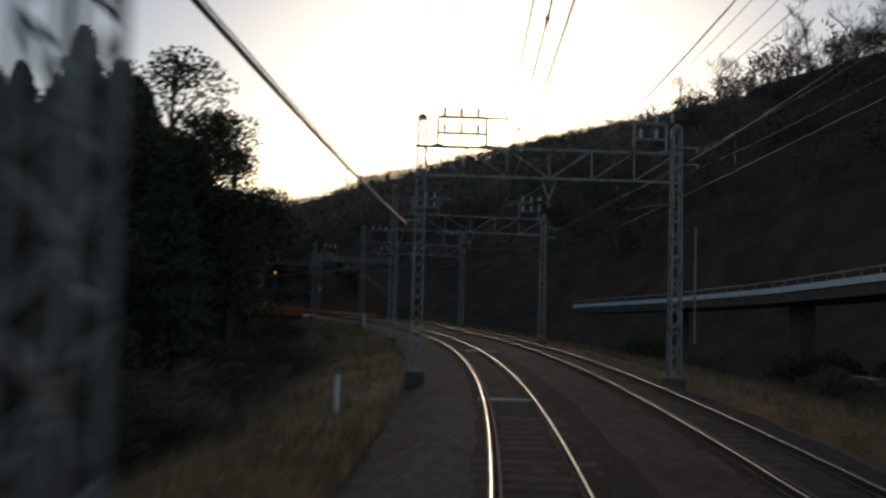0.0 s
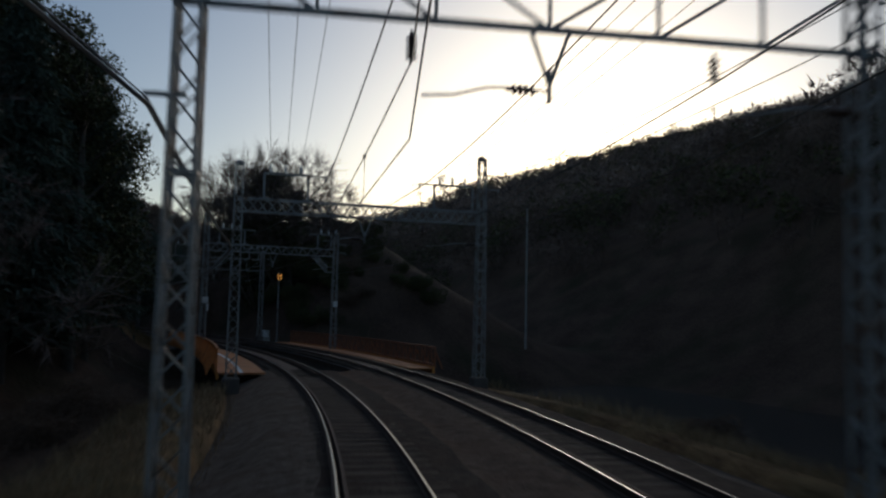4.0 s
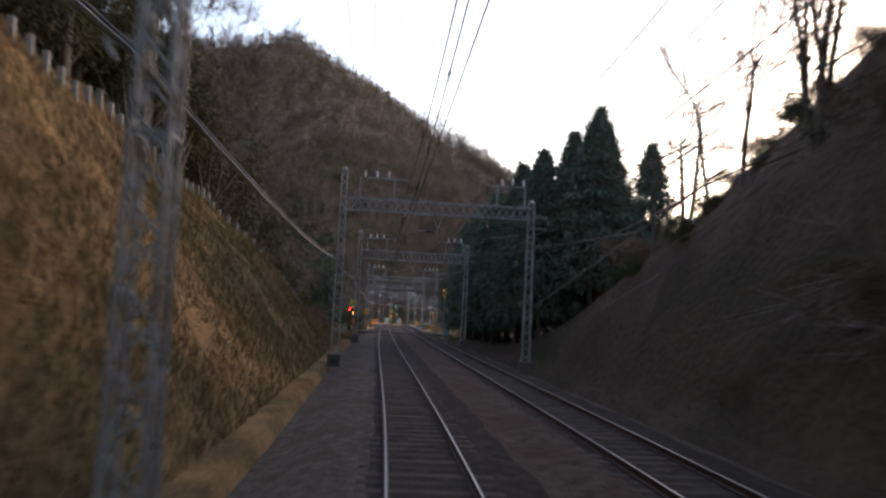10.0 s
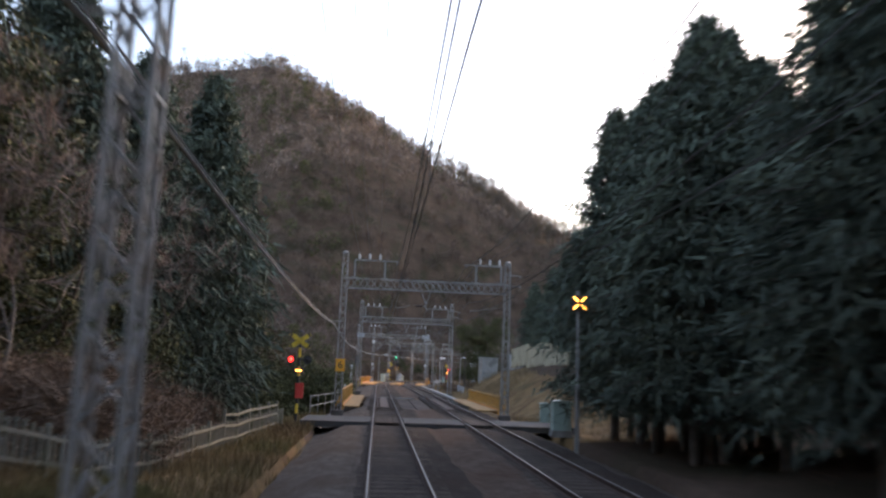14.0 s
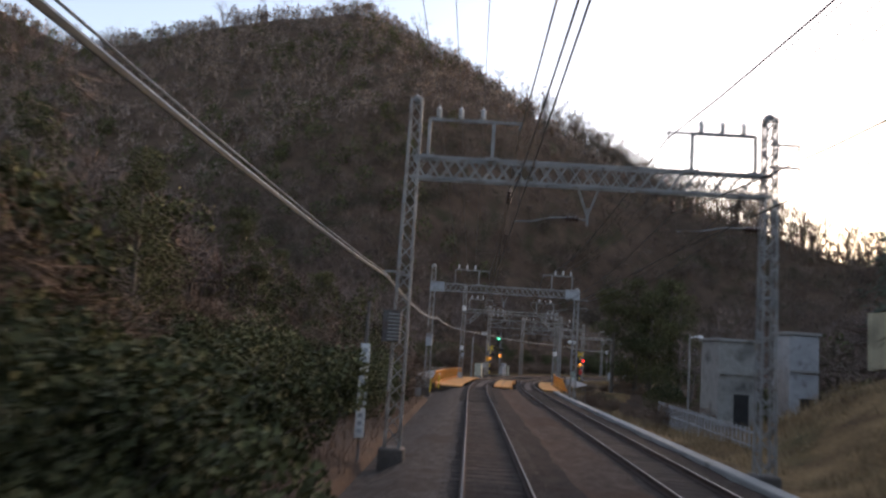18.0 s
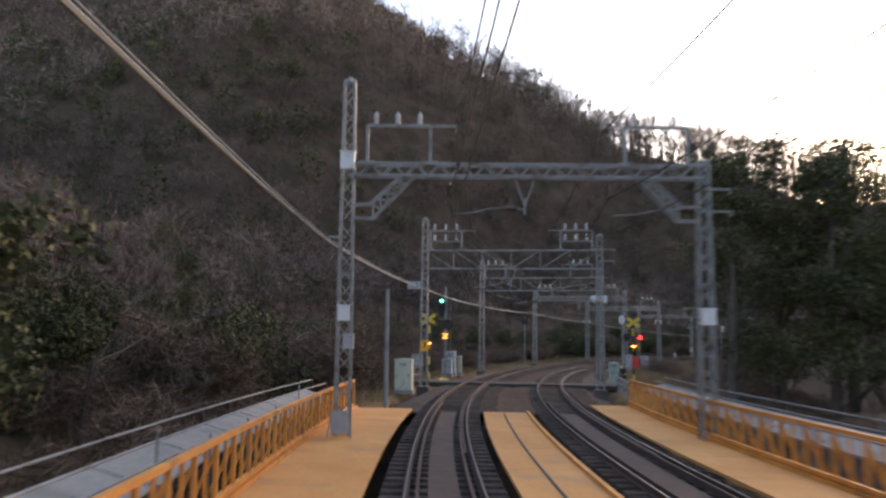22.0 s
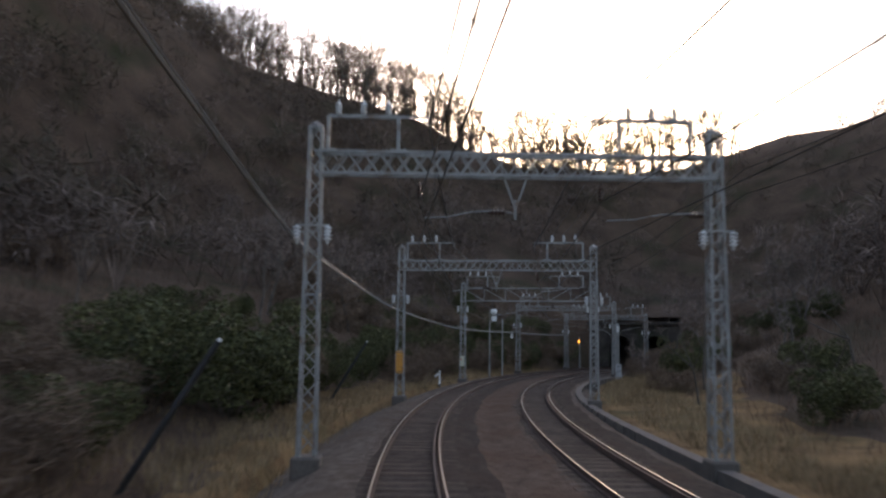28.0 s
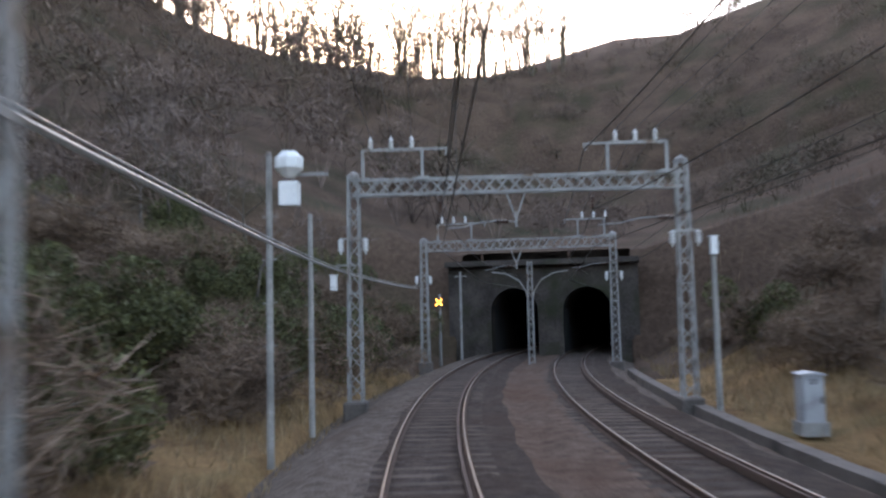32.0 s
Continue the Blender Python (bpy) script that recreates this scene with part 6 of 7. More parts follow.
def pole_tree_meshes(seed, h):
    """A tall woodland tree: one to three long bare stems that fork into a fan of fine twigs, ivy on some."""
    r = np.random.default_rng(seed)
    limbs, tips = [], []

    def grow(q, d, length, rad, depth):
        for _ in range(2):
            d = d + r.normal(size=3) * 0.09
            d = d / np.linalg.norm(d)
            e = q + d * length / 2
            limbs.append((q, e, rad, rad * 0.85))
            q, rad = e, rad * 0.85
        if depth < 2:
            tips.append((q, d, length))
        if depth == 0:
            return
        for _ in range(3):
            nd = d + r.normal(size=3) * np.array([0.42, 0.42, 0.2]) + np.array([0, 0, 0.12])
            grow(q, nd / np.linalg.norm(nd), length * r.uniform(0.55, 0.82), rad * 0.62, depth - 1)
    for stem in range(1 + seed % 3):
        a = r.uniform(0, 2 * math.pi)
        lean = np.array([math.cos(a), math.sin(a), 0]) * r.uniform(0.03, 0.24)
        d = lean + np.array([0, 0, 1.0])
        d /= np.linalg.norm(d)
        q, e = lean * 1.5 + np.array([0, 0, -0.5]), lean * 1.5 + d * h * 0.2
        limbs.append((q, e, h * 0.0125, h * 0.0105))
        for _ in range(3):
            nd = d + r.normal(size=3) * np.array([0.3, 0.3, 0.1])
            grow(e + d * h * r.uniform(0.02, 0.14), nd / np.linalg.norm(nd), h * 0.12, h * 0.0035, 2)
        grow(e, d, h * 0.28, h * 0.0105, 3)
    p0, p1, r0, r1 = (np.array([l[k] for l in limbs]) for k in range(4))
    wood = cloud("trunk", *prisms(p0, p1, np.maximum(r0, 0.03), np.maximum(r1, 0.024), 4), BARK)
    q, d, ln = (np.array([t[k] for t in tips]) for k in range(3))
    twigs = []
    for rep in range(6):
        dd = d + r.normal(size=d.shape) * 0.45 + np.array([0, 0, 0.1])
        dd /= np.linalg.norm(dd, axis=1, keepdims=True)
        base = q - d * (ln * r.uniform(0, 0.9, len(ln)))[:, None]
        twigs.append(slivers(base, base + dd * (ln * r.uniform(0.5, 1.1, len(ln)))[:, None], np.full(len(q), 0.024), r))
    ivy = None
    if seed % 3 == 1:
        k = np.where((p0[:, 2] < h * 0.5) & (r0 > h * 0.006))[0]
        c = np.repeat(p0[k] * 0.5 + p1[k] * 0.5, 60, 0)
        c = c + r.normal(size=c.shape) * np.array([0.3, 0.3, 1.0])
        ivy = cloud("ivy", *leaves(c, r.uniform(0.16, 0.36, len(c)), r), LEAF)
    return wood, cloud("twig_crown", *merge(twigs), TWIG), ivy


def dome_tree_meshes(seed, h, wide):
    """A wide old tree: several stems fanning out from one base into a dome of fine twigs, ivy on the lower limbs."""
    r = np.random.default_rng(seed)
    limbs, tips = [], []

    def grow(q, d, length, rad, depth):
        for _ in range(2):
            d = d + r.normal(size=3) * 0.13
            d = d / np.linalg.norm(d)
            e = q + d * length / 2
            limbs.append((q, e, rad, rad * 0.82))
            q, rad = e, rad * 0.82
        if depth == 0:
            tips.append((q, d, length))
            return
        for _ in range(3):
            nd = d + r.normal(size=3) * 0.42 + np.array([0, 0, 0.06])
            grow(q, nd / np.linalg.norm(nd), length * r.uniform(0.62, 0.82), rad * 0.6, depth - 1)
    for k in range(7):
        turn = 2 * math.pi * (k + r.uniform(-0.3, 0.3)) / 7
        out = wide * r.uniform(0.25, 1.0)
        d = np.array([math.cos(turn) * out, math.sin(turn) * out, 1.0])
        grow(np.array([math.cos(turn) * 0.3, math.sin(turn) * 0.3, -0.3]), d / np.linalg.norm(d), h * 0.3, h * 0.0095, 4)
    p0, p1, r0, r1 = (np.array([l[k] for l in limbs]) for k in range(4))
    wood = cloud("trunk", *prisms(p0, p1, np.maximum(r0, 0.014), np.maximum(r1, 0.012), 4), BARK)
    q, d, ln = (np.array([t[k] for t in tips]) for k in range(3))
    twigs = []
    for rep in range(16):
        dd = d + r.normal(size=d.shape) * 0.5 + np.array([0, 0, 0.1])
        dd /= np.linalg.norm(dd, axis=1, keepdims=True)
        base = q - d * (ln * r.uniform(0, 1.2, len(ln)))[:, None]
        twigs.append(slivers(base, base + dd * (ln * r.uniform(0.5, 1.2, len(ln)))[:, None], np.full(len(q), 0.028), r))
    k = np.where((p0[:, 2] < h * 0.42) & (r0 > h * 0.0022))[0]
    c = np.repeat(p0[k] * 0.5 + p1[k] * 0.5, 60, 0)
    c = c + r.normal(size=c.shape) * np.array([0.4, 0.4, 0.6])
    return wood, cloud("twig_crown", *merge(twigs), TWIG), cloud("ivy", *leaves(c, r.uniform(0.14, 0.32, len(c)), r), LEAF)


def conifer_meshes(seed, h, rad, count=1500):
    r = np.random.default_rng(seed)
    z = h * (0.06 + 0.94 * np.linspace(0, 1, 9))
    x = np.cumsum(r.normal(size=9)) * 0.03
    p = np.stack([x, x[::-1] * 0.5, z], 1)
    p[0] = (0, 0, -0.3)
    rr = np.linspace(h * 0.014, 0.02, 9)
    u = r.random(count) ** 0.8
    zz = h * (0.14 + 0.86 * u)
    layer = 0.85 + 0.3 * np.sin(zz * 4.2 + r.normal(size=count) * 0.5)
    reach = rad * np.minimum(1.0, (1.03 - u) * 1.5) ** 0.8 * layer * r.uniform(0.75, 1.15, count)
    a = r.uniform(0, 2 * np.pi, count)
    inner = reach * r.uniform(0.25, 0.8, count)
    o = np.stack([np.cos(a), np.sin(a), np.zeros(count)], 1)
    b0 = o * inner[:, None] + np.stack([0 * zz, 0 * zz, zz], 1)
    b1 = o * reach[:, None] + np.stack([0 * zz, 0 * zz, zz - 0.22 * reach + r.normal(size=count) * 0.15], 1)
    tufts = []
    for k in range(7):
        f = r.uniform(0.15, 1, count)[:, None]
        c = b0 * (1 - f) + b1 * f + r.normal(size=b0.shape) * 0.17
        tufts.append(slivers(c, c + (b1 - b0) * 0.22 + r.normal(size=b0.shape) * 0.2 + np.array([0, 0, -0.1]), r.uniform(0.05, 0.14, count), r))
    boughs = prisms(b0[::6] * np.array([0.1, 0.1, 1]), b1[::6], np.full(len(b0[::6]), 0.03), np.full(len(b0[::6]), 0.012), 3)
    wood = cloud("trunk", *merge([prisms(p[:-1], p[1:], rr[:-1], rr[1:], 6), boughs]), BARK)
    return wood, cloud("needles", *merge(tufts), CEDAR)


def evergreen_meshes(seed, h, rad, count):
    """A broad evergreen: trunk with limbs, foliage in uneven lumps."""
    r = np.random.default_rng(seed)
    n = 34
    u = r.uniform(0.16, 0.95, n)
    a = r.uniform(0, 2 * np.pi, n)
    reach = rad * np.clip(1.25 - u, 0.25, 0.85) * r.uniform(0.2, 1.0, n)
    mid = np.stack([np.cos(a) * reach, np.sin(a) * reach, u * h], 1)
    size = rad * r.uniform(0.22, 0.42, n) * np.clip(1.3 - 0.7 * u, 0.4, 1)
    foot = np.stack([0 * u, 0 * u, np.maximum(0.5, mid[:, 2] - reach * 0.8 - 0.5)], 1)
    stem = np.array([[0, 0, -0.4], [0.1, 0.05, h * 0.5], [0.0, 0.1, h * 0.95]])
    wood = merge([prisms(stem[:-1], stem[1:], np.array([h * 0.02, h * 0.013]), np.array([h * 0.013, 0.03]), 7),
                  prisms(foot, mid, np.full(n, 0.07), np.full(n, 0.03), 4)])
    k = r.choice(n, count, p=size ** 2 / np.sum(size ** 2))
    d = r.normal(size=(count, 3))
    d /= np.linalg.norm(d, axis=1, keepdims=True)
    c = mid[k] + d * (size[k] * r.uniform(0.5, 1.12, count))[:, None] * np.array([1, 1, 0.75])
    return cloud("trunk", *wood, BARK), cloud("foliage", *leaves(c, r.uniform(0.1, 0.24, count), r), LEAF)


def shrub_meshes(seed, w, h, count, leaf, material, twiggy=0.0):
    r = np.random.default_rng(seed + 500)
    m = 16
    a = np.stack([r.normal(size=m) * w * 0.08, r.normal(size=m) * w * 0.08, np.full(m, -0.2)], 1)
    e = np.stack([r.normal(size=m) * w * 0.26, r.normal(size=m) * w * 0.26, r.uniform(0.35, 0.85, m) * h], 1)
    b = (a + e) / 2 + np.array([0, 0, 0.12 * h])
    stems = merge([prisms(a, b, np.full(m, 0.03), np.full(m, 0.022), 4), prisms(b, e, np.full(m, 0.022), np.full(m, 0.01), 4)])
    return cloud("stem_clump", *stems, BARK), shrub_mesh(seed, w, h, count, leaf, material, twiggy)


def shrub_mesh(seed, w, h, count, leaf, material, twiggy=0.0):
    r = np.random.default_rng(seed)
    lumps = r.normal(size=(14, 3)) * np.array([w * 0.26, w * 0.26, h * 0.16]) + np.array([0, 0, h * 0.5])
    k = r.integers(0, 14, count)
    d = r.normal(size=(count, 3))
    d /= np.linalg.norm(d, axis=1, keepdims=True)
    c = lumps[k] + d * (r.uniform(0.55, 1.0, count) ** 0.5)[:, None] * np.array([w * 0.22, w * 0.22, h * 0.26])
    c[:, 2] = np.abs(c[:, 2])
    parts = [leaves(c, r.uniform(0.6, 1.3, count) * leaf, r)]
    if twiggy:
        n = int(count * twiggy)
        a = r.normal(size=(n, 3)) * np.array([w * 0.2, w * 0.2, 0])
        a = c[:n] * np.array([1.0, 1.0, 0.95])
        e = a + r.normal(size=(n, 3)) * np.array([0.4, 0.4, 0.3]) + np.array([0, 0, 0.12])
        parts = ([] if twiggy >= 1 else parts) + [slivers(a, e, np.full(n, leaf * 0.45), r)]
    return cloud("foliage", *merge(parts), material)


def plant(master, s, lat, scale, turn, sink=0.15):
    x, y, _ = spot(s, lat)
    z = float(ground_z(x, y)[0]) - sink
    m = pose(x, y, z, 0, 0, turn) @ Matrix.Diagonal((scale, scale, scale, 1))
    made = copy_thing(master, Matrix.Identity(4))
    made.matrix_basis = m
    return made


def master_tree(name, label, category, group, meshes):
    t = thing(name, Matrix.Identity(4), label, category, group)
    for me in meshes:
        if me:
            p = part(me.name.split(".")[0], me, None, t)
            if p.name.split(".")[0] in ("twig_crown", "needles", "ivy", "foliage", "stem_clump"):
                p["kind"] = "stuff"
    return t


def retire(masters):
    for t in masters:
        for o in list(t.children_recursive) + [t]:
            bpy.data.objects.remove(o)


tree_rng = np.random.default_rng(31)
R = tree_rng.uniform
bare = [master_tree("bare_tree", "leafless grey-brown tree with fine twigs", "tree", "bare trees", bare_tree_meshes(40 + k, 11.0)) for k in range(5)]
ivied = [master_tree("bare_tree", "leafless tree with ivy-covered limbs", "tree", "ivied trees", bare_tree_meshes(60 + k, 12.0, 1.0)) for k in range(3)]
ridge = [master_tree("bare_tree", "tall slender leafless tree on the skyline", "tree", "skyline trees", pole_tree_meshes(140 + k, 16.0 + 0.5 * k)) for k in range(6)]
domes = [master_tree("bare_tree", "wide leafless tree with a dome of fine twigs", "tree", "bare trees", dome_tree_meshes(340 + k, 18.0, 0.85)) for k in range(3)]
ivy_towers = [master_tree("ivied_tree", "tall tree wholly clad in dark ivy", "tree", "ivied trees", evergreen_meshes(190 + k, 15.0, 3.0, 11000)) for k in range(2)]
cedars = [master_tree("cedar_tree", "dark green conifer with drooping boughs", "tree", "conifers", conifer_meshes(80 + k, 15.0, 2.9, 2600)) for k in range(4)]
broad = [master_tree("evergreen_tree", "broad dark evergreen tree with a dense uneven crown", "tree", "evergreen trees", evergreen_meshes(180 + k, 15.0, 4.2, 11000)) for k in range(4)]
bushes = [master_tree("evergreen_bush", "dense dark green evergreen bush", "bush", "evergreen bushes", shrub_meshes(90 + k, 4.2, 3.6, 7500, 0.15, LEAF)) for k in range(4)]
brambles = [master_tree("bramble_thicket", "tangled brown leafless bramble thicket", "bush", "bramble thickets", shrub_meshes(100 + k, 4.0, 2.6, 4200, 0.07, BRAMBLE, 1.0)) for k in range(3)]


def scatter(masters, count, s0, s1, l0, l1, sc0, sc1, sink=0.2):
    for i in range(count):
        plant(masters[int(R(0, len(masters)))], R(s0, s1), R(l0, l1), R(sc0, sc1), R(0, 360), sink)


# first stretch: dark wood on the hill side, bare trees behind
scatter(broad, 16, 24, 66, -31, -13, 0.75, 1.0)
scatter(cedars, 10, 40, 66, -31, -15, 0.8, 1.0)
scatter(bare, 12, 80, 102, -26, -11, 0.8, 1.1)
scatter(bare, 10, 16, 60, -48, -32, 1.2, 1.5)
scatter(broad, 5, 103, 126, -22, -11, 0.6, 0.8)
for s, lat, sc in ((123, -12, 1.5), (128, -14, 1.6), (119, -16, 1.4)):
    plant(broad[int(R(0, 4))], s, lat, sc, R(0, 360))
scatter(bushes, 16, 5, 98, -19, -10, 0.6, 1.1)
scatter(brambles, 22, 0, 100, -13, -8.5, 0.5, 0.9)
scatter(bushes, 10, 40, 100, 26, 40, 0.8, 1.2)
scatter(brambles, 18, 20, 100, 13, 24, 0.4, 0.8)
for s, lat, sc in ((50, -14, 1.15), (55, -16.5, 1.2), (46, -17, 1.3)):
    plant(broad[int(R(0, 4))], s, lat, sc, R(0, 360))
for s, lat, sc in ((140, -11, 1.45), (137, -13.5, 1.6), (133, -12, 1.5), (129, -11, 1.4), (136, -18, 1.6), (130, -17, 1.55), (124, -15, 1.6), (140, -21, 1.6), (133, -23, 1.8), (126, -22, 1.75), (119, -19, 1.6), (115, -15, 1.45),
                   (120, -26, 1.8), (112, -23, 1.7), (128, -29, 1.8), (108, -18, 1.4), (106, -26, 1.6), (144, -17, 1.4)):
    plant(cedars[int(R(0, 4))] if R(0, 1) < 0.6 else broad[int(R(0, 4))], s, lat, sc, R(0, 360))
scatter(cedars, 14, 70, 108, -38, -20, 1.1, 1.5)
scatter(broad, 10, 66, 110, -34, -16, 0.9, 1.2)
# the knoll on the outer side of the cutting: bare trees round dark evergreens
for s, lat, sc in ((164, 12.2, 1.04), (167, 13.5, 1.16), (171, 13, 1.05), (169, 17.5, 1.04), (162, 14.5, 0.95)):
    plant(domes[int(R(0, 3))], s, lat, sc, R(0, 360))
for s, lat, sc in ((170, 13, 0.95), (173, 15, 1.05), (167, 12.5, 0.8), (165, 18, 0.72)):
    plant(ivy_towers[int(R(0, 2))], s, lat, sc, R(0, 360))
scatter(bushes, 22, 146, 178, 17, 30, 0.4, 0.7)
scatter(bushes, 14, 146, 170, 12, 20, 0.5, 0.9)
for s, lat, sc in ((167, 12.5, 1.0), (168, 14, 1.15), (166, 15.5, 1.05), (171, 16, 1.05), (165, 13.5, 0.7)):
    plant(broad[int(R(0, 4))], s, lat, sc, R(0, 360))
plant(ivied[0], 160, 15.3, 0.95, 40)
for s, lat, sc in ((176, 14, 0.75), (180, 17, 0.75), (184, 15.5, 0.7), (187, 18, 0.75), (190, 15, 0.65), (193, 17, 0.7), (196, 15, 0.65), (198, 19, 0.7), (201, 16, 0.65), (204, 14, 0.6), (182, 20, 0.7), (207, 17, 0.6)):
    plant(ridge[int(R(0, 6))], s, lat, sc, R(0, 360))
scatter(bushes, 8, 160, 174, 12.5, 20, 0.6, 0.9)
scatter(bushes, 9, 194, 212, 13, 24, 0.3, 0.6)
scatter(brambles, 22, 146, 210, 9.5, 22, 0.4, 0.8)
# cutting, hill side: trees over the grass slope
scatter(bare, 34, 142, 236, -28, -16.5, 1.0, 1.45)
scatter(broad, 12, 178, 238, -24, -16, 0.6, 0.9)
scatter(domes, 7, 150, 235, -30, -19, 0.6, 0.85)
for s, lat, sc in ((198, -15.5, 0.8), (203, -17, 0.9), (208, -15.5, 0.75), (213, -17.5, 0.9), (218, -15.8, 0.75), (223, -18, 0.8), (211, -21, 1.0), (190, -17, 0.85)):
    plant(broad[int(R(0, 4))], s, lat, sc, R(0, 360))
for s, lat, sc in ((205, -14.6, 0.75), (214, -14.8, 0.7), (221, -14.2, 0.72), (227, -14.5, 0.75), (232, -13, 0.7), (236, -14.5, 0.75)):
    plant(domes[int(R(0, 3))], s, lat, sc, R(0, 360))
for s, lat, sc in ((238, -12, 1.0), (243, -13.5, 1.1), (248, -12.5, 1.0), (252, -11.5, 0.9), (257, -12.5, 1.0), (262, -12, 0.9), (247, -16, 1.2), (256, -16, 1.2)):
    plant(bare[int(R(0, 5))], s, lat, sc, R(0, 360))
scatter(ivied, 7, 150, 236, -28, -19, 0.8, 1.1)
scatter(broad, 7, 150, 225, -38, -24, 0.5, 0.8)
scatter(bushes, 20, 140, 240, -26, -17, 0.6, 1.1)
scatter(brambles, 16, 236, 262, -17, -11, 0.9, 1.4)
# cedar plantation
scatter(cedars, 42, 216, 264, 10.0, 16, 0.75, 1.1)
scatter(cedars, 22, 228, 264, 16, 28, 0.95, 1.2)
for s, lat, sc in ((261, 10.6, 0.85), (265, 11.5, 0.8), (258, 10.2, 0.95), (254, 11, 1.0), (262, 14, 1.0), (245, 10.5, 1.0), (238, 10.4, 1.0)):
    plant(cedars[int(R(0, 4))], s, lat, sc, R(0, 360))
# tall dark conifers behind the pale fence
for s, lat, sc in ((273, -10.8, 1.4), (276, -11.8, 1.15), (269, -13.5, 1.35), (264, -15.5, 1.4), (258, -18, 1.5), (279, -11, 0.85), (267, -18, 1.5)):
    plant(cedars[int(R(0, 4))], s, lat, sc, R(0, 360))
# behind the level crossing
scatter(broad, 14, 256, 330, -34, -15, 0.5, 0.8)
for s, lat, sc in ((256, -14, 0.95), (259, -17, 1.1), (264, -13, 0.95), (268, -16, 1.05), (273, -13.5, 0.9), (277, -16, 0.9), (251, -19, 1.0)):
    plant(broad[int(R(0, 4))], s, lat, sc, R(0, 360))
scatter(bare, 12, 250, 300, -30, -12, 0.7, 1.1)
for s, lat, sc in ((290, -11.5, 1.0), (293, -13, 1.1), (288, -11.2, 0.9), (296, -15, 1.1)):
    plant(broad[int(R(0, 4))], s, lat, sc, R(0, 360))
scatter(brambles, 26, 246, 284, -16, -10.5, 0.9, 1.4)
for s, lat, sc in ((327, 19.5, 0.8), (321, 20.5, 0.75), (316, 21, 0.85), (323, 25, 0.9), (331, 22, 0.75), (311, 23, 0.85), (304, 22, 0.8), (298, 24, 0.75)):
    plant(cedars[int(R(0, 4))], s, lat, sc, R(0, 360))
scatter(bushes, 40, 286, 346, -13, -6.2, 0.75, 1.25)
scatter(ivied, 6, 300, 380, -24, -13, 0.6, 0.9)
scatter(brambles, 24, 338, 400, -16, -6.5, 0.8, 1.7)
scatter(broad, 20, 300, 420, -34, -14, 0.45, 0.8)
scatter(bushes, 24, 330, 420, -22, -8, 0.8, 1.4)
scatter(bare, 14, 300, 400, -36, -13, 0.6, 1.0)
scatter(bare, 16, 340, 410, -24, -8.5, 0.55, 0.9)
scatter(brambles, 20, 300, 410, -32, -14, 1.0, 1.9)
for s, lat, sc in ((400, 14.5, 1.0), (402, 17.5, 1.1), (399, 19.5, 1.0), (404, 22, 1.15), (397, 23, 0.95), (409, 19, 0.9)):
    plant(broad[int(R(0, 4))], s, lat, sc, R(0, 360))
scatter(bushes, 12, 335, 395, 20, 40, 0.7, 1.2)
scatter(bare, 12, 330, 395, 20, 46, 0.6, 1.0)
scatter(brambles, 24, 320, 440, 11, 24, 0.35, 0.8)
# last stretch
scatter(brambles, 46, 416, 474, -18, -6.5, 0.5, 0.95)
scatter(bushes, 8, 425, 470, -20, -12, 0.5, 0.8)
for s, lat, sc in ((473, -8.5, 1.05), (476, -7, 1.0), (479.5, -8.5, 1.1), (482, -6.6, 0.85), (486, -7.5, 0.9), (490, -6.8, 0.75), (494, -7.5, 0.8), (497, -6.6, 0.7)):
    plant(bushes[int(R(0, 4))], s, lat, sc, R(0, 360))
scatter(brambles, 44, 402, 535, -15, -5.5, 0.4, 0.95)
scatter(bushes, 26, 430, 545, -17, -7, 0.45, 0.9)
scatter(bare, 20, 420, 550, -42, -12, 0.5, 0.85)
scatter(bare, 16, 480, 552, 12, 40, 0.5, 0.8)
scatter(brambles, 26, 420, 552, -40, -12, 0.8, 1.6)
scatter(bushes, 16, 475, 545, 12, 26, 0.4, 0.8)
scatter(bushes, 16, 500, 552, -18, -6, 0.5, 0.9)
scatter(brambles, 22, 440, 550, 10.5, 26, 0.4, 0.8)
scatter(bushes, 12, 514, 552, -13, -5.2, 0.55, 0.95)
scatter(brambles, 22, 508, 554, -16, -4.8, 0.6, 1.2)
scatter(bare, 8, 512, 552, -18, -7, 0.5, 0.7)
scatter(brambles, 14, 515, 554, 10.5, 20, 0.5, 1.0)
# skyline trees along the long ridges, too many to count
def strewn(name, label, masters, places):
    """One mesh of many trees: places of (x, y, scale, turn)."""
    for which, material in (("trunk", BARK), ("twig_crown", TWIG)):
        v, t, n = [], [], 0
        for i, (x, y, k, turn) in enumerate(places):
            me = [o.data for o in masters[i % len(masters)].children if o.name.split(".")[0] == which][0]
            co, tri = np.empty(len(me.vertices) * 3, np.float32), np.empty(len(me.loops), np.int32)
            me.vertices.foreach_get("co", co), me.loops.foreach_get("vertex_index", tri)
            co = co.reshape(-1, 3) * k
            c, q = math.cos(turn), math.sin(turn)
            v.append(np.stack([co[:, 0] * c - co[:, 1] * q + x, co[:, 0] * q + co[:, 1] * c + y, co[:, 2] + float(ground_z(x, y)[0]) - 0.3], 1))
            t.append(tri.reshape(-1, 3) + n)
            n += len(co)
        tagged(new(name, cloud(name, np.concatenate(v), np.concatenate(t), material)), label, "woods", kind="stuff")


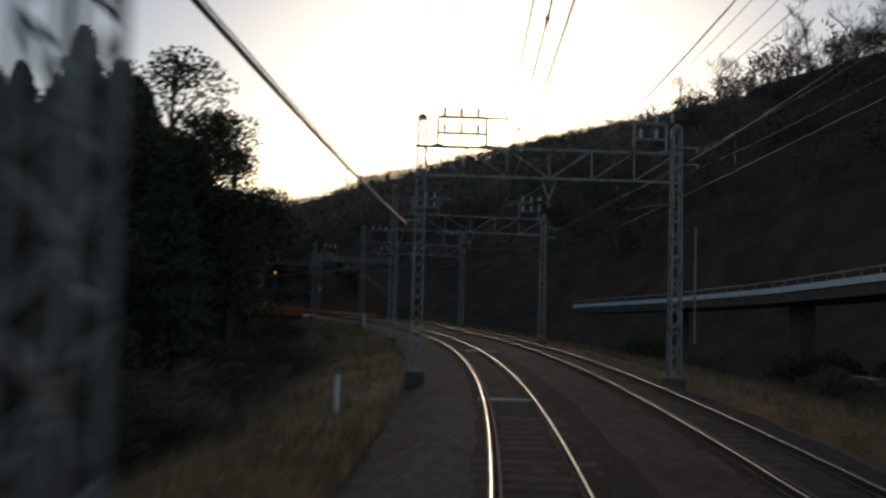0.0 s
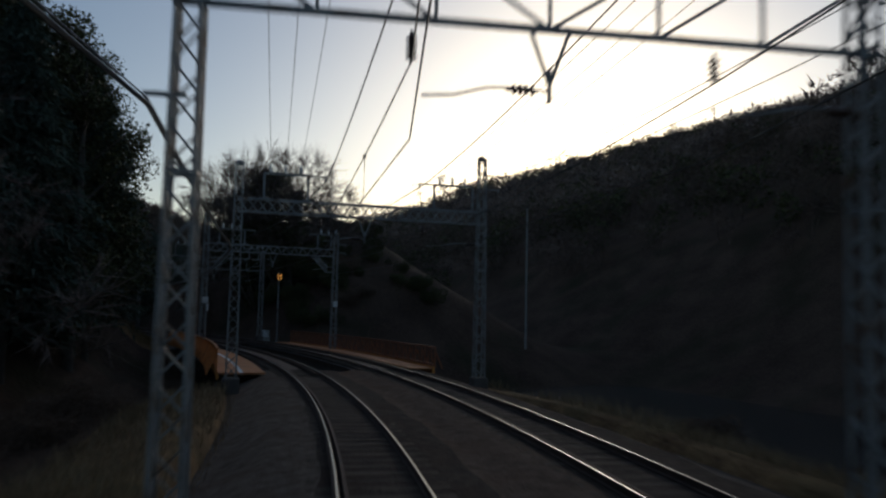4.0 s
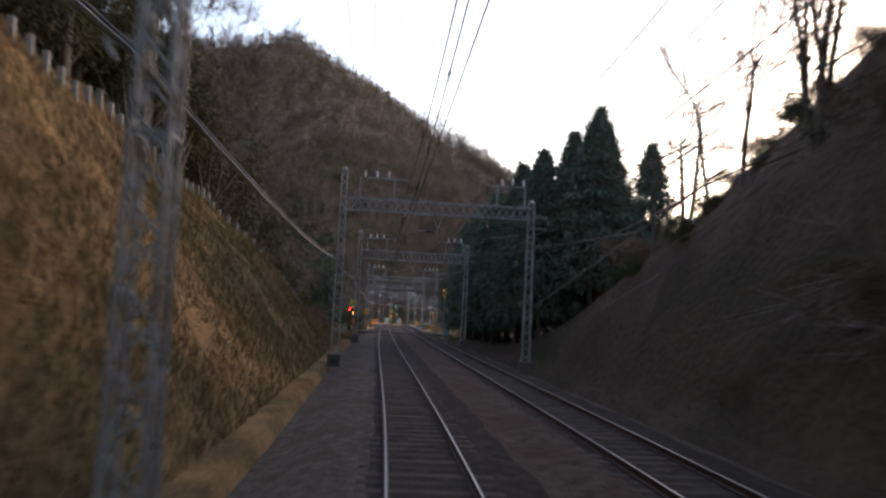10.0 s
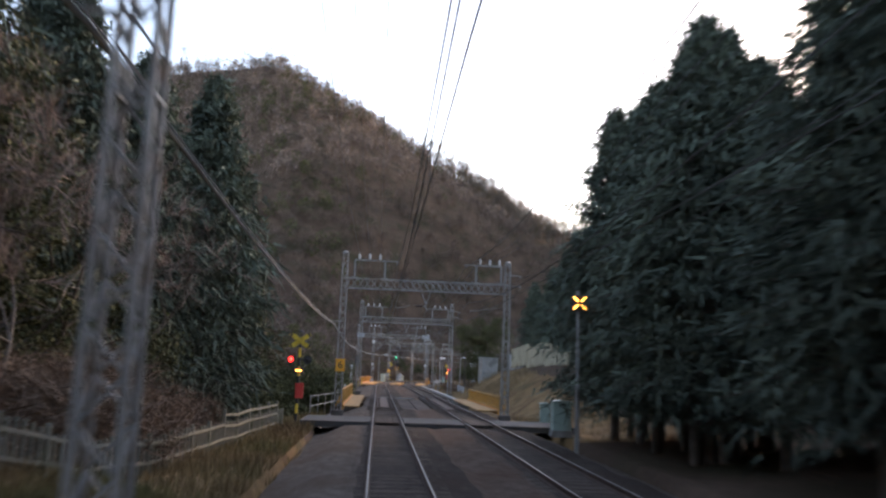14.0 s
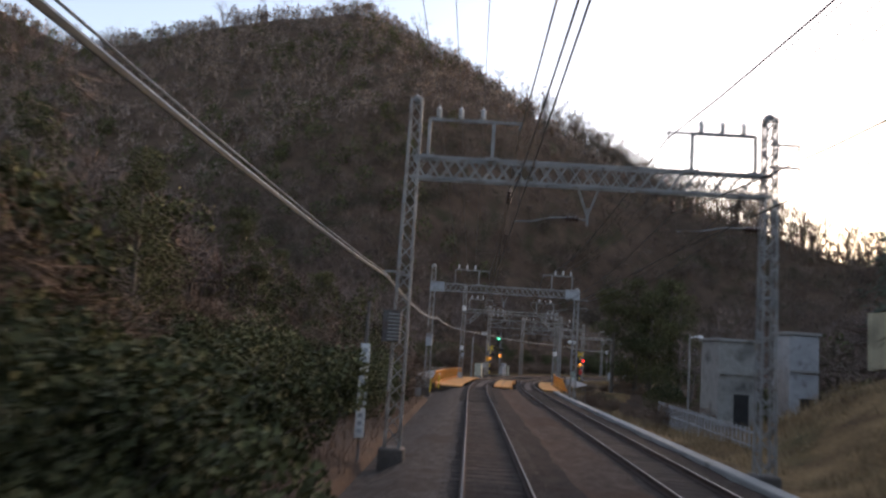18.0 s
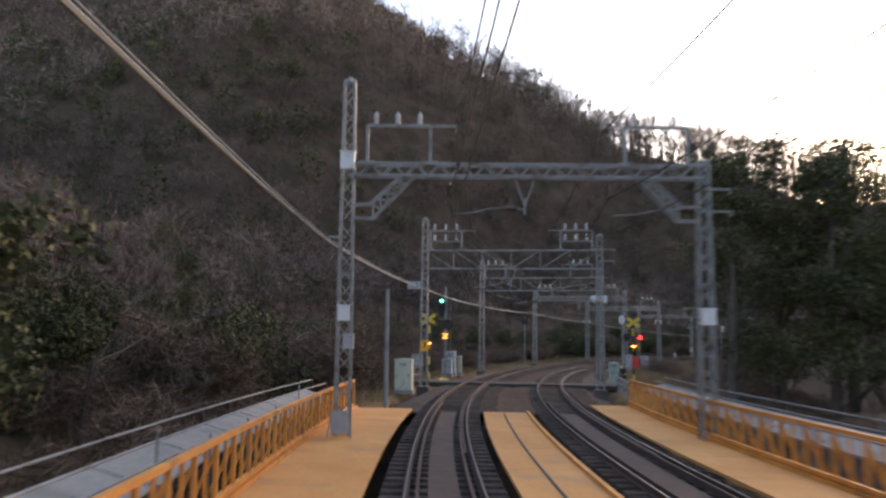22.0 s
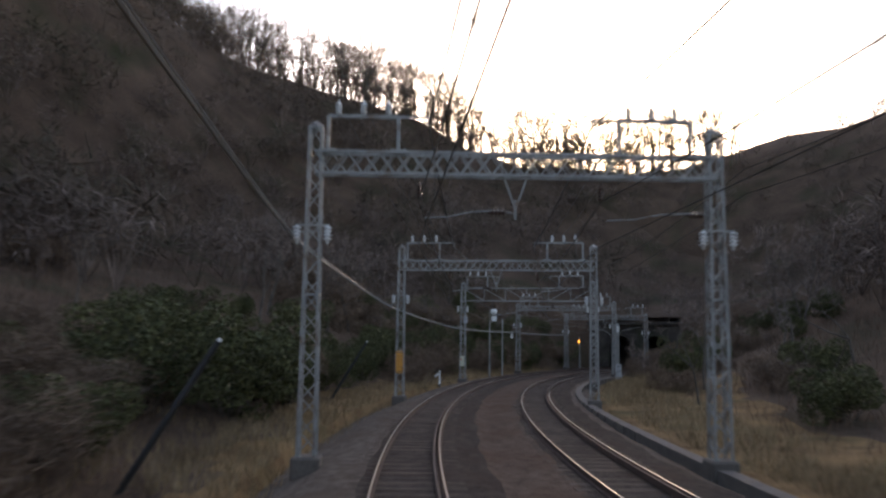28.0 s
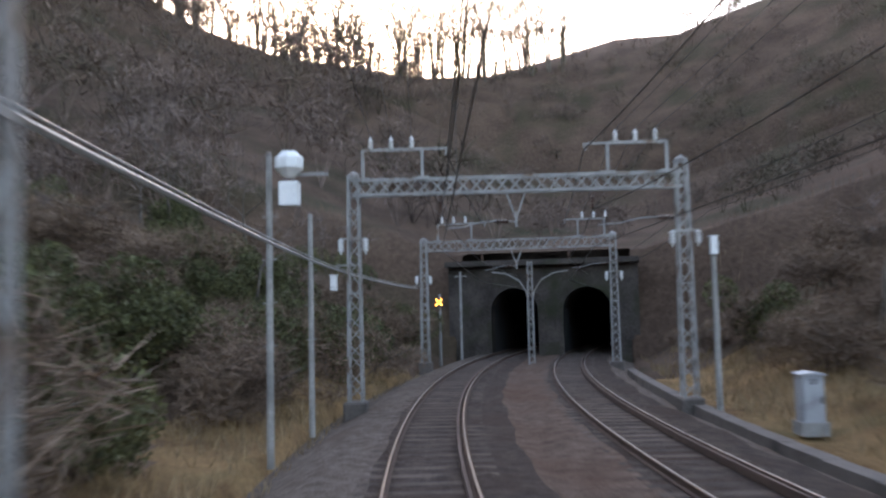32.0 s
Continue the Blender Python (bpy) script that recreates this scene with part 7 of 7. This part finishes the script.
places = []
for line, gap in ((RIDGES[0][2:5], 13), (RIDGES[0][4:8], 3.2), (RIDGES[1][4:10], 34)):
    for (x0, y0, h0), (x1, y1, h1) in zip(line, line[1:]):
        for i in range(int(math.hypot(x1 - x0, y1 - y0) / gap)):
            f = R(0, 1)
            places.append((x0 + (x1 - x0) * f + R(-9, 7), y0 + (y1 - y0) * f + R(-9, 7), R(0.85, 1.3), R(0, 6.28)))
for i in range(16):
    f = R(0, 1)
    places.append((52 + 50 * f + R(-9, 9), 250 - 105 * f + R(-9, 9), R(1.0, 1.4), R(0, 6.28)))
strewn("skyline_woods", "bare slender trees lining the far ridges", ridge[:4], places)
# along the saddle over the tunnels
for i in range(175):
    t = R(0, 1)
    x, y = -425 + 186 * t + R(-3, 3), 522 + 8 * min(1, 2 * t) + R(-7, 8)
    made = copy_thing(ridge[int(R(0, 6))], Matrix.Identity(4))
    k = R(0.8, 1.15)
    made.matrix_basis = pose(x, y, float(ground_z(x, y)[0]) - 0.3, 0, 0, R(0, 360)) @ Matrix.Diagonal((k, k, k, 1))
retire(bare + domes + ivy_towers + ridge + ivied + cedars + broad + bushes + brambles)

# woods on the hills: many small crowns in two kinds, too many to count
wood_rng = np.random.default_rng(5)


def wood_template(seed, n, kind, wide=0.02):
    r = np.random.default_rng(seed)
    if kind == "bare":
        lobes = r.normal(size=(7, 3)) * np.array([0.16, 0.16, 0.09]) + np.array([0, 0, 0.56])
        k = r.integers(0, 7, n)
        d = r.normal(size=(n, 3)) + np.array([0, 0, 0.35])
        d /= np.linalg.norm(d, axis=1, keepdims=True)
        size = r.uniform(0.16, 0.27, n)[:, None]
        p0 = lobes[k] + d * size * r.uniform(0.2, 0.6, n)[:, None]
        p1 = lobes[k] + (d + r.normal(size=(n, 3)) * 0.22) * size * 1.15
        limbs = slivers(np.zeros((8, 3)) + np.array([0, 0, 0.05]), np.concatenate([lobes, [[0, 0, 0.6]]]), np.full(8, max(0.014, wide * 0.8)), r)
        return merge([limbs, slivers(p0, p1, r.uniform(0.7, 1.4, n) * wide, r)])
    d = r.normal(size=(n, 3))
    d /= np.linalg.norm(d, axis=1, keepdims=True)
    return leaves(d * np.array([0.36, 0.36, 0.45]) * r.uniform(0.6, 1, n)[:, None] + np.array([0, 0, 0.5]), r.uniform(0.05, 0.12, n), r)


LINE_XY = np.array([spot(float(s))[:2] for s in range(0, 510, 6)])


def off_line(x, y):
    """Distance from the travelled part of the line."""
    best = np.full(x.shape, 1e9)
    for px, py in LINE_XY:
        best = np.minimum(best, np.hypot(x - px, y - py))
    return best


def woods(name, label, kind, material, count, size, density, tris, wide=0.02, reach=(40, 430)):
    """Crowns strewn over the hills where density says so."""
    temps = [wood_template(200 + k, tris, kind, wide) for k in range(6)]
    x, y = wood_rng.uniform(-780, 330, count * 6), wood_rng.uniform(-60, 820, count * 6)
    s, lat = along(x, y)
    d = off_line(x, y)
    ok = ((lat < -18) | (lat > 26) | (s > 562)) & (d > reach[0]) & (d < reach[1]) & (s > -40) & ~((lat > 0) & (s < 205) & (d < 75))
    ok &= wood_rng.random(len(x)) < density(x, y)
    x, y = x[ok][:count], y[ok][:count]
    s, lat = s[ok][:count], lat[ok][:count]
    z = land(x, y, s, lat)
    v, t, n = [], [], 0
    sc = wood_rng.uniform(*size, len(x)) * np.where((x > -262) & (x < -120) & (y > 440), 0.5, 1)
    turn = wood_rng.uniform(0, 2 * np.pi, len(x))
    pick = wood_rng.integers(0, 6, len(x))
    for k in range(6):
        i = np.where(pick == k)[0]
        tv, tt = temps[k]
        c, q = np.cos(turn[i])[:, None], np.sin(turn[i])[:, None]
        vx, vy, vz = tv[:, 0] * c - tv[:, 1] * q, tv[:, 0] * q + tv[:, 1] * c, np.repeat(tv[None, :, 2], len(i), 0)
        w = np.stack([vx * sc[i][:, None] + x[i][:, None], vy * sc[i][:, None] + y[i][:, None], vz * sc[i][:, None] + z[i][:, None] - 0.5], -1)
        v.append(w.reshape(-1, 3))
        t.append((tt[None] + (np.arange(len(i)) * len(tv))[:, None, None] + n).reshape(-1, 3))
        n += len(i) * len(tv)
    tagged(new(name, cloud(name, np.concatenate(v), np.concatenate(t), material)), label, "woods", kind="stuff")


green_patch = lambda x, y: np.clip((bumps(x, y, 70, 40) + 0.1) * 5, 0.03, 1) * np.clip(np.hypot(x + 290, y - 510) / 130 - 0.7, 0, 1)
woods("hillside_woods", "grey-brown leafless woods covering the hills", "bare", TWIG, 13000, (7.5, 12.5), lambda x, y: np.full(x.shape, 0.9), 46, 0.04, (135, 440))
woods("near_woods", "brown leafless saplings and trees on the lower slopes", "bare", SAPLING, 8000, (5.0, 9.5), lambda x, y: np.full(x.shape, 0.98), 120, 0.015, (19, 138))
woods("evergreen_woods", "dark green evergreens among leafless woods", "leafy", LEAF, 5200, (5.0, 9.5), green_patch, 150, 0.02, (45, 430))


# dry grass on the verges and banks
def grass(name, label, count, zones, height, material, seed, bald=-0.25):
    r = np.random.default_rng(seed)
    area = np.array([(b - a) * (d - c) for a, b, c, d in zones])
    k = r.choice(len(zones), count, p=area / area.sum())
    z = np.array(zones, float)[k]
    s, lat = z[:, 0] + (z[:, 1] - z[:, 0]) * r.random(count), z[:, 2] + (z[:, 3] - z[:, 2]) * r.random(count)
    p = spots(s, lat, 0 * s)
    thick = bumps(p[:, 0], p[:, 1], 3.0, seed) + 0.5 * bumps(p[:, 0], p[:, 1], 0.8, seed + 3)
    keep = thick > bald + 0.35 * (r.random(count) - 0.5)
    s, lat, p, thick = s[keep], lat[keep], p[keep], thick[keep]
    p[:, 2] = land(p[:, 0], p[:, 1], s, lat) - 0.03
    h = height * r.uniform(0.45, 1.25, len(p)) * (0.8 + 0.5 * thick)
    tip = p + np.stack([r.normal(size=len(p)) * 0.3 * h, r.normal(size=len(p)) * 0.3 * h, h], 1)
    tagged(new(name, cloud(name, *slivers(p, tip, 0.015 + 0.03 * r.random(len(p)), r), material)), label, "grass", kind="stuff")


grass("dry_grass", "straw-coloured dry grass on the railway verges", 135000,
      [(-2, 104, -7.5, -3.2), (2, 100, 8.4, 14), (392, 545, -6.2, -3.0), (262, 283, 8.5, 13), (302, 350, 8.5, 15), (420, 552, 8.6, 12.5), (405, 470, 9, 17), (412, 474, -8.5, -5), (396, 430, -17, -5)], 0.55, STRAW, 17)
grass("slope_grass", "tufted brown grass on the cutting slope", 190000, [(139, 246, -19, -4.2), (240, 282, -8.5, -3.4)], 0.5, SLOPEGRASS, 23, -0.7)
grass("brown_weeds", "withered brown weeds on shaded banks", 60000, [(142, 212, 8.6, 26), (0, 100, -14, -7), (20, 100, 14, 30), (300, 350, -7, -3.6), (430, 545, -14, -5)], 0.5, BRAMBLE, 29)
grass("undergrowth", "tangled brown undergrowth on the hillsides", 170000, [(250, 560, -48, -8), (400, 560, 13, 48), (100, 250, -48, -17), (300, 400, 15, 40)], 1.0, BRAMBLE, 37)

# ---- sleepers ----
sleeper_mesh = Shell().box(0, 0, -0.21, 2.4, 0.22, 0.14, chamfer=0.015).mesh("sleeper", SLEEPER)
plate_shell = Shell()
for q in (-GAUGE / 2, GAUGE / 2):
    plate_shell.box(q, 0, -0.148, 0.34, 0.17, 0.016)
tracks = [o for o in scene.objects if o.name.split(".")[0] == "track"]
for track, centre in zip(tracks, (0.0, SPACING)):
    rest = Shell()
    for s in np.arange(-40, 585, 0.62):
        s = float(s)
        if (100 < s < 142) or (279 < s < 305) or (340 < s < 454):
            part("sleeper", sleeper_mesh, None, track, at=stand(s + 0.03 * math.sin(s * 9), centre, 0, 0.6 * math.sin(s * 5)))
        else:
            m = stand(s, centre, 0)
            rest.box(0, 0, -0.235, 2.4, 0.22, 0.14, m.to_3x3().to_4x4())
            n = 8
            rest.v[-n:] = [(x + m.translation.x, y + m.translation.y, z + m.translation.z) for x, y, z in rest.v[-n:]]
    p = part("sleepers_buried", rest, SLEEPER, track, "dark sleepers half sunk in ballast")
    p["kind"] = "stuff"

# slim pale pole with a small pipe frame in the cutting, leaning stakes in the scrub, a pale arm sign
t = thing("slim_pole", stand(153.3, -2.85, -0.4), "slim pale pole with a small pipe frame at its foot", "pole")
part("shaft", Shell().tube((0, 0, 0), (0, 0, 3.75), 0.05, 8, 0.045), CONCRETE, t)
part("collar", Shell().lathe([(0.07, 0), (0.07, 0.1)], 8, (0, 0, 1.9)), BLACK, t)
part("pipe_frame", Shell().tube((0.05, 0, 1.55), (0.28, 0, 1.55), 0.03, 6).tube((0.28, 0, 1.55), (0.28, 0, 0.75), 0.03, 6), WHITE, t, "white bent pipe")
for s, lat in ((487.6, -4.1), (464.6, -4.0)):
    t = thing("leaning_stake", stand(s, lat), "dark stake leaning out of the scrub with a white tip", "stake", "leaning stakes")
    part("shaft", Shell().tube((-2.0, 0, -0.7), (0.1, 0, 2.75), 0.075, 8, 0.065), BLACK, t)
    part("tip", Shell().tube((0.1, 0, 2.75), (0.13, 0, 2.8), 0.05, 8), WHITE, t, "white cap")
t = thing("arm_sign", stand(504.3, -3.0, -0.35), "short pale signpost with one slanting arm", "sign")
part("stake", Shell().box(0, 0, 0.55, 0.11, 0.11, 1.15, chamfer=0.015), WHITE, t)
part("arm", Shell().box(-0.17, -0.07, 0.82, 0.44, 0.04, 0.13, Matrix.Rotation(radians(-38), 4, "Y")), WHITE, t)
part("foot", Shell().box(0, 0, 0.03, 0.13, 0.13, 0.2), BLACK, t, "black foot")
# cable along the deck between the tracks of the third bridge, guard sheet round the mast that stands in the walkway
solo("deck_cable", sweep(Shell(), 363.4, 385.3, 2.1, [(-0.02, 0.01), (0.02, 0.01), (0.02, -0.018), (-0.02, -0.018)], 1.0), BLACK, "dark cable lying along the orange deck", "cable")
t = thing("mast_guard", stand(377.85, -2.84, -0.02), "grey sheet guard round the foot of a mast", "guard")
part("sheet", Shell().box(0, -0.28, 0.42, 0.5, 0.03, 0.62, chamfer=0.01), GREY, t)
for x in (-0.22, 0.22):
    part("leg", Shell().tube((x, -0.26, 0.75), (x * 1.5, -0.4, 0.0), 0.02, 6), STEEL, t)
# yellow hose and loose cable in the grass by the slim sign pole
pts = [Vector(spot(438 + 0.8 * i, 8.1 + 0.35 * math.sin(i * 1.1), ground_level(438 + 0.8 * i, 8.9) + 0.1)) for i in range(12)]
solo("yellow_hose", bent_tube(pts, 0.035), YELLOW, "yellow hose lying in the grass beside the track", "hose")
for s, lat in ((300.2, 0.0), (300.2, 2.0), (42.0, 1.0), (22.0, 0.0)):
    solo("bed_slab", Shell().box(0, 0, -0.14, 1.7, 0.35, 0.08, chamfer=0.02), CONCRETE, "pale concrete slab across the ballast", "slab", stand(s, lat, 0), "slabs in the ballast")
